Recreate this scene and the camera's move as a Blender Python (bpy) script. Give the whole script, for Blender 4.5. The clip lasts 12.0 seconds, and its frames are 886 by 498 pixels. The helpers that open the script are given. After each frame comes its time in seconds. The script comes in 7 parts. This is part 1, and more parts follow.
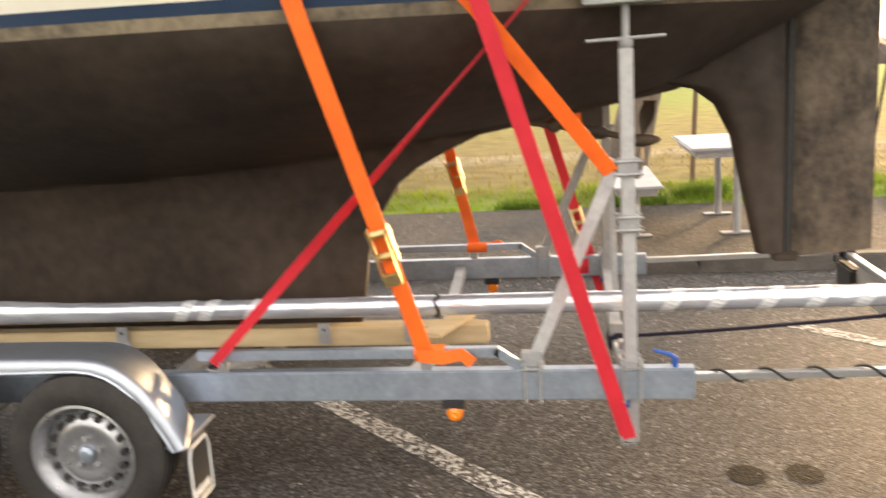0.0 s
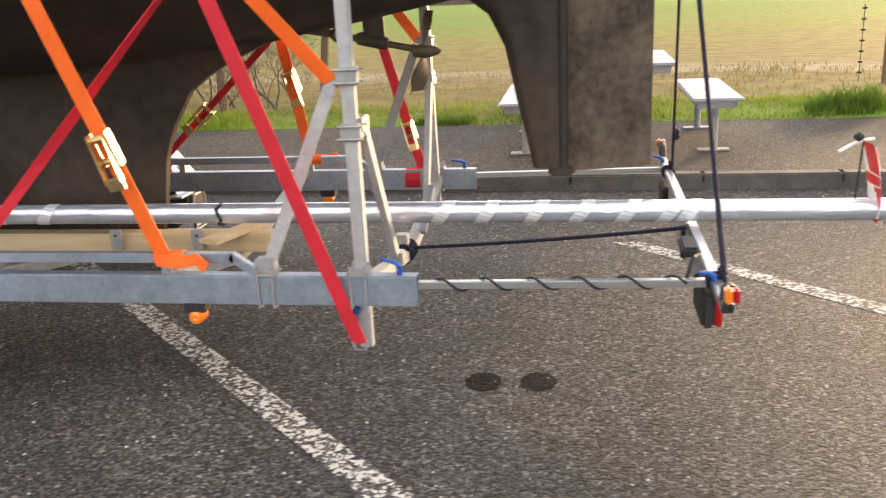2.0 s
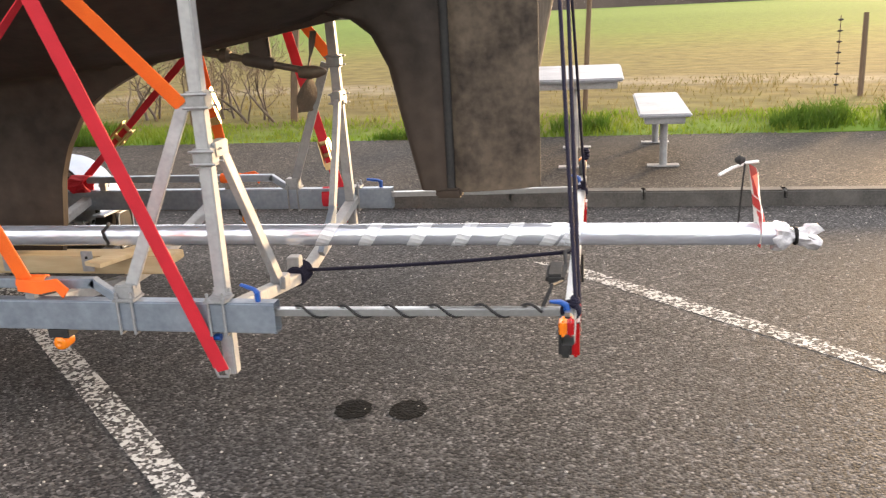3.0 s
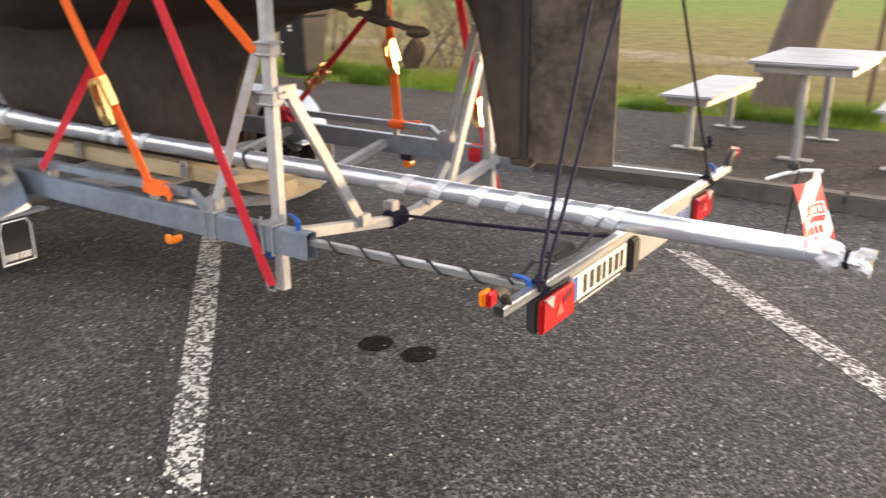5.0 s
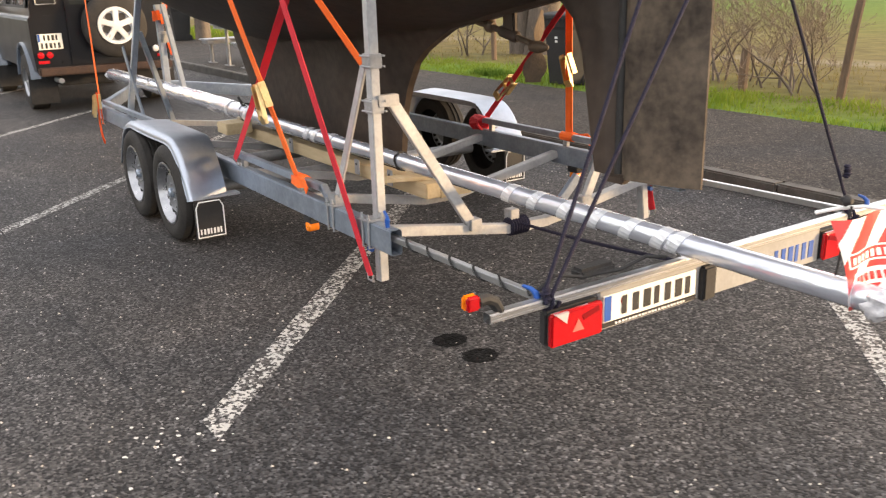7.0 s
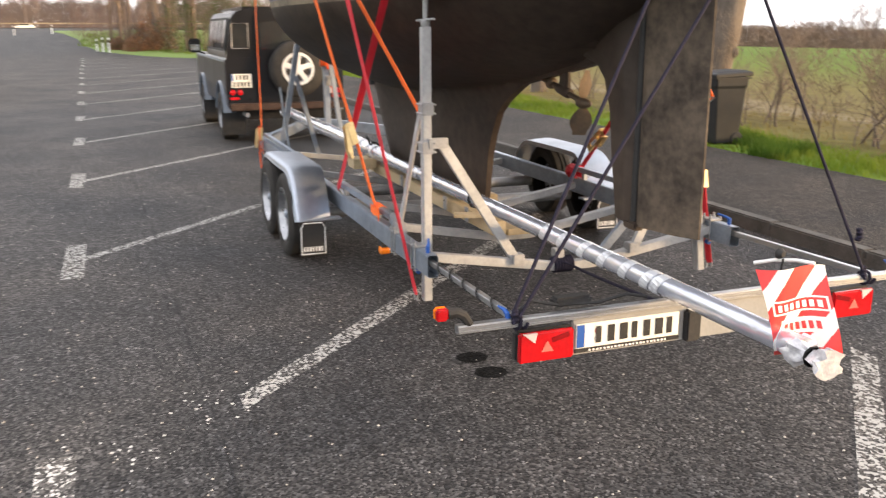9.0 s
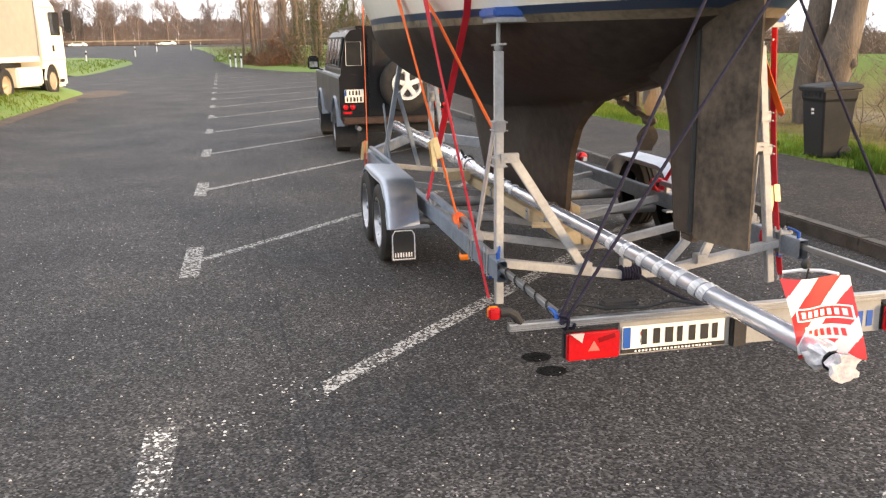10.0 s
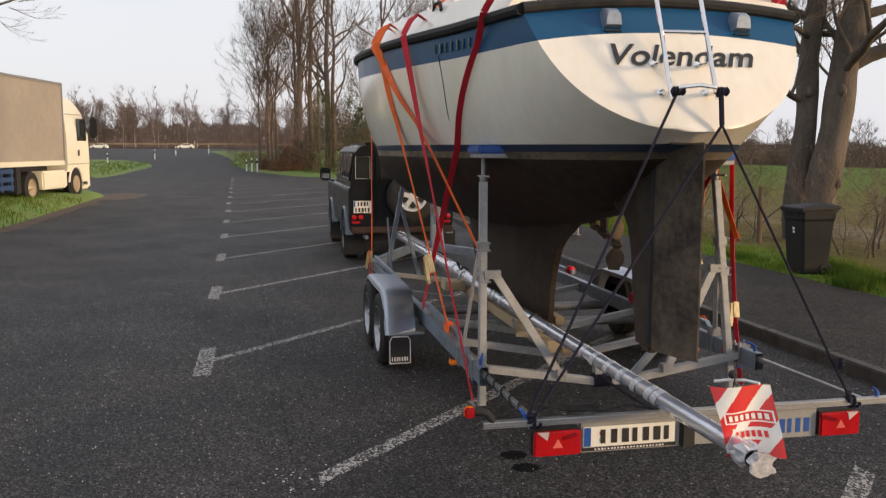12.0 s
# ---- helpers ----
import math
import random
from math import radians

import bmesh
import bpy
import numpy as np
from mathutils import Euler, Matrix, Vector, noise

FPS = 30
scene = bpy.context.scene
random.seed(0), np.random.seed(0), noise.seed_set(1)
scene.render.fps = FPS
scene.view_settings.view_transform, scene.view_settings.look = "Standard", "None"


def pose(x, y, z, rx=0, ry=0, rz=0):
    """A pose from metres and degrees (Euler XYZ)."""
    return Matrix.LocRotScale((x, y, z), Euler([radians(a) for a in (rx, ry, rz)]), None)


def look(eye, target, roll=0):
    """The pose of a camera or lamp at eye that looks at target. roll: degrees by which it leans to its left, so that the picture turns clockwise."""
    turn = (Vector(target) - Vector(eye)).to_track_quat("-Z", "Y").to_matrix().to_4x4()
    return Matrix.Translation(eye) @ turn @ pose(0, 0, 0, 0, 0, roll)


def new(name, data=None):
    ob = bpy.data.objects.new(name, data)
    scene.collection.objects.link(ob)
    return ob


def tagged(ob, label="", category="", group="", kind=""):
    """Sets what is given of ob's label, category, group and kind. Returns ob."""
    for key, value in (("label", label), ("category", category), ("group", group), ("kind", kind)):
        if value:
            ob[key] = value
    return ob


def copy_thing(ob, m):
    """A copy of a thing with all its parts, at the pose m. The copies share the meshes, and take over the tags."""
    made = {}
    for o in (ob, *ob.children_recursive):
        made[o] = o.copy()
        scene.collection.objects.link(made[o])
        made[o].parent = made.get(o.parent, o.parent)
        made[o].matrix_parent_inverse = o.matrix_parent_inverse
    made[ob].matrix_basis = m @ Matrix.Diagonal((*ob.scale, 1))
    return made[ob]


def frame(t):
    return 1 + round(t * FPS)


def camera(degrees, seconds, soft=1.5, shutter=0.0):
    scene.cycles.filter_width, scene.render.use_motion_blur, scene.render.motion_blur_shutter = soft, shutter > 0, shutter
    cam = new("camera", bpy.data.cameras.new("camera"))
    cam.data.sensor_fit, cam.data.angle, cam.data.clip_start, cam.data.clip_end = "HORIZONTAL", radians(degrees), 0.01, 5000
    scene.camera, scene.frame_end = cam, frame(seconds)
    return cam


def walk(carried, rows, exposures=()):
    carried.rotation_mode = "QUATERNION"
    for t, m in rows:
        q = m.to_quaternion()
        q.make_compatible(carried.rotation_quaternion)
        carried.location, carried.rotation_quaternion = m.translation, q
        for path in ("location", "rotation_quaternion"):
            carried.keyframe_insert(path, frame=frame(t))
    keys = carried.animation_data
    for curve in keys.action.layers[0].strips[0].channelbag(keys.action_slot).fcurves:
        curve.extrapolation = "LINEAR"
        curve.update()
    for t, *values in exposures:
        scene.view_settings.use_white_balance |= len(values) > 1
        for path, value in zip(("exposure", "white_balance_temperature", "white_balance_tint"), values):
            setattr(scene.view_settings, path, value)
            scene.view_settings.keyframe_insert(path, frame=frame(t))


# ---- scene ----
cam = camera(53.9, 12.0, soft=1.25, shutter=0.5)
PATH = [
    (0, (0.445, -0.272, 1.668), (0.161, 1.665, 1.257), -3.5),
    (0.5, (0.687, -0.227, 1.619), (0.504, 1.704, 1.134), -2.1),
    (1, (0.939, -0.21, 1.596), (0.762, 1.713, 1.075), -1.8),
    (1.5, (1.239, -0.225, 1.587), (0.965, 1.674, 1.024), -2.5),
    (2, (1.52, -0.178, 1.581), (1.206, 1.708, 0.994), -2.7),
    (2.5, (1.806, -0.089, 1.593), (1.502, 1.805, 1.028), -2.7),
    (4.5, (3.047, 0.218, 1.605), (2.195, 1.917, 0.984), -2.1),
    (5, (3.354, 0.315, 1.617), (2.288, 1.884, 0.984), -0.3),
    (5.5, (3.52, 0.493, 1.605), (2.192, 1.848, 0.973), -0.3),
    (6, (3.723, 0.637, 1.626), (2.251, 1.849, 1.023), -0.0),
    (6.5, (4.004, 0.794, 1.63), (2.461, 1.916, 1.03), -1.2),
    (8.5, (4.871, 1.37, 1.678), (3.128, 2.187, 1.135), 0.2),
    (9, (5.111, 1.42, 1.681), (3.293, 2.096, 1.19), -0.1),
    (9.5, (5.367, 1.523, 1.697), (3.49, 2.028, 1.226), 0.4),
    (10, (5.56, 1.56, 1.749), (3.66, 1.977, 1.285), -0.9),
    (10.5, (5.742, 1.535, 1.805), (3.837, 1.967, 1.379), -1.7),
    (11, (5.921, 1.589, 1.863), (4.001, 2.015, 1.497), -0.9),
    (11.5, (6.105, 1.61, 1.901), (4.169, 2.015, 1.609), 0.1),
    (12, (6.187, 1.552, 1.907), (4.243, 1.959, 1.677), 0.1),
]
EXPOSURES = [(0, 1.35, 7500, 12), (1, 1.02, 7000, 12), (2.5, 1.08, 6700, 12), (4.5, 1.0, 6550, 12), (6.5, 0.95, 6700, 12), (9.5, 0.82, 6500, 12), (10.5, 0.68, 6400, 12), (11.2, -0.04, 6300, 12), (12, -0.5, 6250, 12)]
walk(cam, [(t, look(eye, target, roll)) for t, eye, target, roll in PATH], EXPOSURES)


# ---- world, sun ----
SUN_AZ, SUN_EL = 30.0, 5.5          # degrees from +y towards +x, above the horizon
world = bpy.data.worlds.new("world")
scene.world = world
world.use_nodes = True
wn = world.node_tree
sky = wn.nodes.new("ShaderNodeTexSky")
sky.sky_type, sky.sun_disc = "NISHITA", False
sky.sun_elevation, sky.sun_rotation = radians(SUN_EL), radians(SUN_AZ)
sky.air_density, sky.dust_density, sky.ozone_density = 1.0, 2.5, 1.0
bg = wn.nodes["Background"]
bg.inputs["Strength"].default_value = 0.13
haze = wn.nodes.new("ShaderNodeMix")
haze.data_type = "RGBA"
haze.inputs["Factor"].default_value = 0.55
haze.inputs["B"].default_value = (15.4, 15.2, 15.5, 1)
wn.links.new(sky.outputs["Color"], haze.inputs["A"])
wn.links.new(haze.outputs["Result"], bg.inputs["Color"])
sun = new("sun", bpy.data.lights.new("sun", "SUN"))
sun.data.energy, sun.data.angle, sun.data.color = 5.2, radians(9), (1.0, 0.69, 0.38)
sa, se = radians(SUN_AZ), radians(SUN_EL)
sun.matrix_world = look((0, 0, 30), (-30 * math.sin(sa) * math.cos(se), -30 * math.cos(sa) * math.cos(se), 30 - 30 * math.sin(se)))

# ---- materials ----


def mat(name, color, color2=None, rough=0.6, metal=0.0, scale=6.0, fine=60.0, bump=0.0, bump_scale=80.0, amount=1.0, coat=0.0, spread=(0.35, 0.65), stretch=(1, 1, 1), rvar=0.1, gloss=0.5, thin=0.0):
    """A surface with two scales of colour change, changing gloss and fine relief, in metres."""
    m = bpy.data.materials.new(name)
    m.use_nodes = True
    nt = m.node_tree
    n, l = nt.nodes, nt.links
    p = n["Principled BSDF"]
    p.inputs["Roughness"].default_value, p.inputs["Metallic"].default_value = rough, metal
    p.inputs["Coat Weight"].default_value, p.inputs["Specular IOR Level"].default_value = coat, gloss
    color2 = color2 or tuple(c * 0.75 for c in color)
    geo = n.new("ShaderNodeNewGeometry")
    mp = n.new("ShaderNodeMapping")
    mp.inputs["Scale"].default_value = stretch
    l.new(geo.outputs["Position"], mp.inputs["Vector"])
    big, small = n.new("ShaderNodeTexNoise"), n.new("ShaderNodeTexNoise")
    for node, s in ((big, scale), (small, fine)):
        node.inputs["Scale"].default_value, node.inputs["Detail"].default_value = s, 5
        l.new(mp.outputs["Vector"], node.inputs["Vector"])
    add = n.new("ShaderNodeMix")
    add.inputs["Factor"].default_value = 0.4
    l.new(big.outputs["Fac"], add.inputs["A"])
    l.new(small.outputs["Fac"], add.inputs["B"])
    ramp = n.new("ShaderNodeMapRange")
    ramp.inputs["From Min"].default_value, ramp.inputs["From Max"].default_value = spread
    l.new(add.outputs["Result"], ramp.inputs["Value"])
    mix = n.new("ShaderNodeMix")
    mix.data_type = "RGBA"
    mix.inputs["A"].default_value, mix.inputs["B"].default_value = (*color, 1), (*color2, 1)
    l.new(ramp.outputs["Result"], mix.inputs["Factor"])
    l.new(mix.outputs["Result"], p.inputs["Base Color"])
    rr = n.new("ShaderNodeMapRange")
    rr.inputs["To Min"].default_value, rr.inputs["To Max"].default_value = max(rough - rvar, 0.02), min(rough + rvar, 1)
    l.new(big.outputs["Fac"], rr.inputs["Value"])
    l.new(rr.outputs["Result"], p.inputs["Roughness"])
    if bump:
        bn, bt = n.new("ShaderNodeBump"), n.new("ShaderNodeTexNoise")
        bt.inputs["Scale"].default_value, bt.inputs["Detail"].default_value = bump_scale, 4
        l.new(mp.outputs["Vector"], bt.inputs["Vector"])
        bn.inputs["Strength"].default_value, bn.inputs["Distance"].default_value = bump, 0.01
        l.new(bt.outputs["Fac"], bn.inputs["Height"])
        l.new(bn.outputs["Normal"], p.inputs["Normal"])
    if thin:
        # leaf tissue that lets light through
        glow, both = n.new("ShaderNodeBsdfTranslucent"), n.new("ShaderNodeMixShader")
        both.inputs["Fac"].default_value = thin
        l.new(mix.outputs["Result"], glow.inputs["Color"])
        l.new(p.outputs["BSDF"], both.inputs[1])
        l.new(glow.outputs["BSDF"], both.inputs[2])
        l.new(both.outputs["Shader"], n["Material Output"].inputs["Surface"])
    return m


def asphalt(name, dark, light, paint=None, worn=0.5):
    """Rolled asphalt with stone chips that show singly; with paint, a worn road marking on it."""
    m = bpy.data.materials.new(name)
    m.use_nodes = True
    n, l = m.node_tree.nodes, m.node_tree.links
    p = n["Principled BSDF"]
    geo = n.new("ShaderNodeNewGeometry")
    stones = n.new("ShaderNodeTexVoronoi")
    stones.inputs["Scale"].default_value = 88
    big, mid = n.new("ShaderNodeTexNoise"), n.new("ShaderNodeTexNoise")
    big.inputs["Scale"].default_value, mid.inputs["Scale"].default_value = 0.7, 26
    big.inputs["Detail"].default_value = mid.inputs["Detail"].default_value = 6
    for node in (stones, big, mid):
        l.new(geo.outputs["Position"], node.inputs["Vector"])
    sep = n.new("ShaderNodeSeparateColor")
    l.new(stones.outputs["Color"], sep.inputs["Color"])
    ramp = n.new("ShaderNodeValToRGB")
    e = ramp.color_ramp.elements
    e[0].position, e[0].color = 0.0, (*[c * 0.6 for c in dark], 1)
    e[1].position, e[1].color = 0.36, (*[(a + b) * 0.42 for a, b in zip(dark, light)], 1)
    pale = e.new(0.72)
    pale.color = (*[c * 1.25 for c in light], 1)
    chip = e.new(0.95)
    chip.color = (*[min(1, c * 2.1) for c in light], 1)
    top = e.new(1.0)
    top.color = (*[min(1, c * 3.9) for c in light], 1)
    # coarse patches a hand wide decide where more pale chips lie open
    patch = n.new("ShaderNodeTexNoise")
    patch.inputs["Scale"].default_value, patch.inputs["Detail"].default_value = 9, 4
    l.new(geo.outputs["Position"], patch.inputs["Vector"])
    lift = n.new("ShaderNodeMath")
    lift.operation = "MULTIPLY_ADD"
    lift.inputs[1].default_value, lift.inputs[2].default_value = 0.3, -0.15
    l.new(patch.outputs["Fac"], lift.inputs[0])
    summed = n.new("ShaderNodeMath")
    l.new(sep.outputs["Red"], summed.inputs[0])
    l.new(lift.outputs["Value"], summed.inputs[1])
    l.new(summed.outputs["Value"], ramp.inputs["Fac"])
    stain = n.new("ShaderNodeMix")
    stain.data_type, stain.blend_type = "RGBA", "MULTIPLY"
    stain.inputs["Factor"].default_value = 1.0
    sr = n.new("ShaderNodeValToRGB")
    sr.color_ramp.elements[0].position, sr.color_ramp.elements[0].color = 0.3, (0.52, 0.54, 0.58, 1)
    sr.color_ramp.elements[1].position, sr.color_ramp.elements[1].color = 0.7, (1.22, 1.16, 1.1, 1)
    l.new(big.outputs["Fac"], sr.inputs["Fac"])
    l.new(ramp.outputs["Color"], stain.inputs["A"])
    l.new(sr.outputs["Color"], stain.inputs["B"])
    color = stain.outputs["Result"]
    if paint:
        mask, edge = n.new("ShaderNodeMath"), n.new("ShaderNodeMapRange")
        mask.operation = "ADD"
        vor = n.new("ShaderNodeTexVoronoi")
        vor.inputs["Scale"].default_value = 62
        l.new(geo.outputs["Position"], vor.inputs["Vector"])
        vs = n.new("ShaderNodeSeparateColor")
        l.new(vor.outputs["Color"], vs.inputs["Color"])
        l.new(mid.outputs["Fac"], mask.inputs[0])
        l.new(vs.outputs["Red"], mask.inputs[1])
        edge.inputs["From Min"].default_value, edge.inputs["From Max"].default_value = 2 * worn - 0.03, 2 * worn + 0.03
        l.new(mask.outputs["Value"], edge.inputs["Value"])
        over = n.new("ShaderNodeMix")
        over.data_type = "RGBA"
        over.inputs["B"].default_value = (*paint, 1)
        l.new(edge.outputs["Result"], over.inputs["Factor"])
        l.new(color, over.inputs["A"])
        color = over.outputs["Result"]
    l.new(color, p.inputs["Base Color"])
    p.inputs["Roughness"].default_value, p.inputs["Specular IOR Level"].default_value = 0.76, 0.25
    bump = n.new("ShaderNodeBump")
    bump.inputs["Strength"].default_value, bump.inputs["Distance"].default_value = 0.32, 0.007
    l.new(stones.outputs["Distance"], bump.inputs["Height"])
    bump.invert = True
    l.new(bump.outputs["Normal"], p.inputs["Normal"])
    return m


def field(name):
    """Strips of the field by distance from the road: turf, dry grass, stubble and young crop."""
    m = bpy.data.materials.new(name)
    m.use_nodes = True
    n, l = m.node_tree.nodes, m.node_tree.links
    p = n["Principled BSDF"]
    p.inputs["Roughness"].default_value, p.inputs["Specular IOR Level"].default_value = 0.95, 0.08
    geo, sep = n.new("ShaderNodeNewGeometry"), n.new("ShaderNodeSeparateXYZ")
    l.new(geo.outputs["Position"], sep.inputs["Vector"])
    wob, fine = n.new("ShaderNodeTexNoise"), n.new("ShaderNodeTexNoise")
    wob.inputs["Scale"].default_value, fine.inputs["Scale"].default_value = 0.15, 2.5
    wob.inputs["Detail"].default_value = fine.inputs["Detail"].default_value = 6
    for node in (wob, fine):
        l.new(geo.outputs["Position"], node.inputs["Vector"])
    shift = n.new("ShaderNodeMath")
    shift.operation = "MULTIPLY_ADD"
    l.new(wob.outputs["Fac"], shift.inputs[0])
    shift.inputs[1].default_value = 6.0
    l.new(sep.outputs["Y"], shift.inputs[2])
    rng = n.new("ShaderNodeMapRange")
    rng.inputs["From Min"].default_value, rng.inputs["From Max"].default_value = 12.0, 112.0
    l.new(shift.outputs["Value"], rng.inputs["Value"])
    ramp = n.new("ShaderNodeValToRGB")
    e = ramp.color_ramp.elements
    e[0].position, e[0].color = 0.0, (0.1, 0.17, 0.025, 1)
    e[1].position, e[1].color = 1.0, (0.1, 0.16, 0.028, 1)
    bands = [(0.012, (0.115, 0.11, 0.036)), (0.03, (0.125, 0.1, 0.038)), (0.043, (0.125, 0.1, 0.04)), (0.05, (0.19, 0.16, 0.105)), (0.056, (0.19, 0.155, 0.095)), (0.064, (0.13, 0.105, 0.04))]
    bands += [(0.13, (0.132, 0.114, 0.036)), (0.2, (0.118, 0.126, 0.029)), (0.32, (0.098, 0.138, 0.023)), (0.6, (0.088, 0.138, 0.023))]
    for pos, col in bands:
        q = e.new(pos)
        q.color = (*col, 1)
    l.new(rng.outputs["Result"], ramp.inputs["Fac"])
    mul = n.new("ShaderNodeMix")
    mul.data_type, mul.blend_type = "RGBA", "MULTIPLY"
    mul.inputs["Factor"].default_value = 0.7
    fr = n.new("ShaderNodeMapRange")
    fr.inputs["From Min"].default_value, fr.inputs["From Max"].default_value = 0.3, 0.7
    fr.inputs["To Min"].default_value, fr.inputs["To Max"].default_value = 0.55, 1.3
    l.new(fine.outputs["Fac"], fr.inputs["Value"])
    l.new(ramp.outputs["Color"], mul.inputs["A"])
    l.new(fr.outputs["Result"], mul.inputs["B"])
    l.new(mul.outputs["Result"], p.inputs["Base Color"])
    bump = n.new("ShaderNodeBump")
    bump.inputs["Strength"].default_value, bump.inputs["Distance"].default_value = 0.8, 0.05
    l.new(fine.outputs["Fac"], bump.inputs["Height"])
    l.new(bump.outputs["Normal"], p.inputs["Normal"])
    return m


def clear(name, color, rough=0.05):
    m = bpy.data.materials.new(name)
    m.use_nodes = True
    p = m.node_tree.nodes["Principled BSDF"]
    p.inputs["Base Color"].default_value = (*color, 1)
    p.inputs["Transmission Weight"].default_value, p.inputs["Roughness"].default_value = 1.0, rough
    return m


ASPHALT = asphalt("asphalt", (0.011, 0.011, 0.0115), (0.052, 0.0505, 0.05))
PAVING = asphalt("pavement_asphalt", (0.016, 0.0145, 0.013), (0.043, 0.038, 0.033))
LINE = asphalt("line_paint", (0.035, 0.034, 0.034), (0.085, 0.082, 0.078), (0.43, 0.42, 0.395), 0.555)
LINE_WORN = asphalt("worn_paint", (0.035, 0.034, 0.034), (0.085, 0.082, 0.078), (0.6, 0.585, 0.55), 0.68)
OIL = asphalt("oil_stain", (0.002, 0.002, 0.002), (0.007, 0.007, 0.007))
OIL.node_tree.nodes["Principled BSDF"].inputs["Specular IOR Level"].default_value = 0.08
SEAM = asphalt("tar_seam", (0.007, 0.007, 0.0075), (0.026, 0.026, 0.027))
PAVING.node_tree.nodes["Principled BSDF"].inputs["Specular IOR Level"].default_value = 0.15
KERB = mat("kerb_stone", (0.1, 0.094, 0.085), (0.05, 0.048, 0.044), 0.85, bump=0.4)
FIELD = field("field")
DIRT = mat("bare_soil", (0.13, 0.085, 0.055), (0.065, 0.05, 0.04), 0.95, scale=2.2, fine=18, bump=0.8, bump_scale=30)
GALV = mat("galvanised_steel", (0.35, 0.4, 0.47), (0.235, 0.275, 0.33), 0.42, 0.7, scale=7, fine=45, bump=0.06, bump_scale=60)
GUARD = mat("guard_sheet", (0.42, 0.46, 0.53), (0.35, 0.39, 0.45), 0.42, 0.9, scale=3, fine=25, bump=0.04, bump_scale=30)
ZINC = mat("weathered_zinc", (0.41, 0.415, 0.415), (0.29, 0.295, 0.3), 0.55, 0.2, scale=8, fine=50, bump=0.08)
GALV_DULL = mat("dull_galvanised", (0.36, 0.365, 0.37), (0.25, 0.255, 0.26), 0.55, 0.5, scale=9, fine=60, bump=0.08)
ALU = mat("aluminium", (0.6, 0.61, 0.62), (0.46, 0.47, 0.48), 0.32, 0.9, scale=5, fine=60)
CHROME = mat("chrome", (0.8, 0.8, 0.8), (0.7, 0.7, 0.7), 0.12, 1.0)
BRASSY = mat("zinc_yellow", (0.72, 0.56, 0.28), (0.5, 0.38, 0.2), 0.32, 0.9, scale=20)
FILM = mat("mast_in_film", (0.74, 0.77, 0.84), (0.52, 0.55, 0.63), 0.17, 0.62, scale=9, fine=34, bump=0.45, bump_scale=22, coat=0.5, stretch=(0.3, 1, 1))
TAPE = mat("milky_tape", (0.8, 0.82, 0.85), (0.6, 0.62, 0.66), 0.25, 0.3, scale=14, coat=0.3)
FILM_LOOSE = mat("loose_film", (0.66, 0.65, 0.66), (0.36, 0.36, 0.39), 0.2, 0.1, scale=20, bump=0.6, bump_scale=30, coat=0.5)
ANTIFOUL = mat("antifouling", (0.019, 0.0135, 0.0105), (0.054, 0.04, 0.031), 0.62, scale=1.6, fine=14, bump=0.15, bump_scale=30, gloss=0.22)
RUDDER = mat("rudder_paint", (0.115, 0.09, 0.066), (0.032, 0.025, 0.02), 0.75, scale=5, fine=26, bump=0.3, bump_scale=30, gloss=0.22)
SCUM = mat("waterline_scum", (0.2, 0.16, 0.105), (0.05, 0.04, 0.03), 0.7, scale=5, fine=30, bump=0.1, spread=(0.4, 0.68))
GEL = mat("white_gelcoat", (0.83, 0.79, 0.7), (0.74, 0.69, 0.59), 0.22, scale=2.5, fine=14, coat=0.3, stretch=(1, 1, 0.2))
BLUE = mat("blue_gelcoat", (0.009, 0.066, 0.16), (0.013, 0.08, 0.18), 0.36, scale=3, gloss=0.22)
NAVY = mat("boot_stripe", (0.012, 0.03, 0.07), (0.02, 0.04, 0.08), 0.4, scale=6)
BLACK = mat("black_rubber", (0.02, 0.02, 0.021), (0.035, 0.034, 0.033), 0.65, scale=12, bump=0.15, gloss=0.22)
ROPE = mat("black_rope", (0.012, 0.011, 0.024), (0.024, 0.022, 0.042), 0.8, scale=60, fine=300, bump=0.8, bump_scale=220, gloss=0.22)
RED = mat("red_webbing", (0.6, 0.014, 0.03), (0.48, 0.01, 0.024), 0.7, scale=8, fine=250, bump=0.3, bump_scale=400)
ORANGE = mat("orange_webbing", (0.95, 0.16, 0.012), (0.78, 0.11, 0.008), 0.65, scale=8, fine=250, bump=0.3, bump_scale=400)
WOOD = mat("pale_timber", (0.55, 0.44, 0.27), (0.42, 0.32, 0.18), 0.75, scale=5, fine=40, bump=0.2, stretch=(0.15, 1, 1))
TYRE = mat("tyre_rubber", (0.022, 0.021, 0.02), (0.04, 0.037, 0.034), 0.8, scale=10, bump=0.2, gloss=0.22)
RIM = mat("silver_rim", (0.42, 0.43, 0.45), (0.3, 0.31, 0.33), 0.3, 0.8, scale=12)
TAIL = mat("red_lens", (0.46, 0.007, 0.01), (0.33, 0.004, 0.006), 0.15, coat=0.6)
LENSWHITE = mat("milky_lens", (0.6, 0.52, 0.5), (0.5, 0.42, 0.4), 0.2, coat=0.5)
TAILDARK = mat("dark_red_lens", (0.2, 0.004, 0.005), (0.15, 0.003, 0.004), 0.15, coat=0.6)
AMBER = mat("amber_lens", (0.85, 0.24, 0.01), (0.7, 0.16, 0.008), 0.2, coat=0.6)
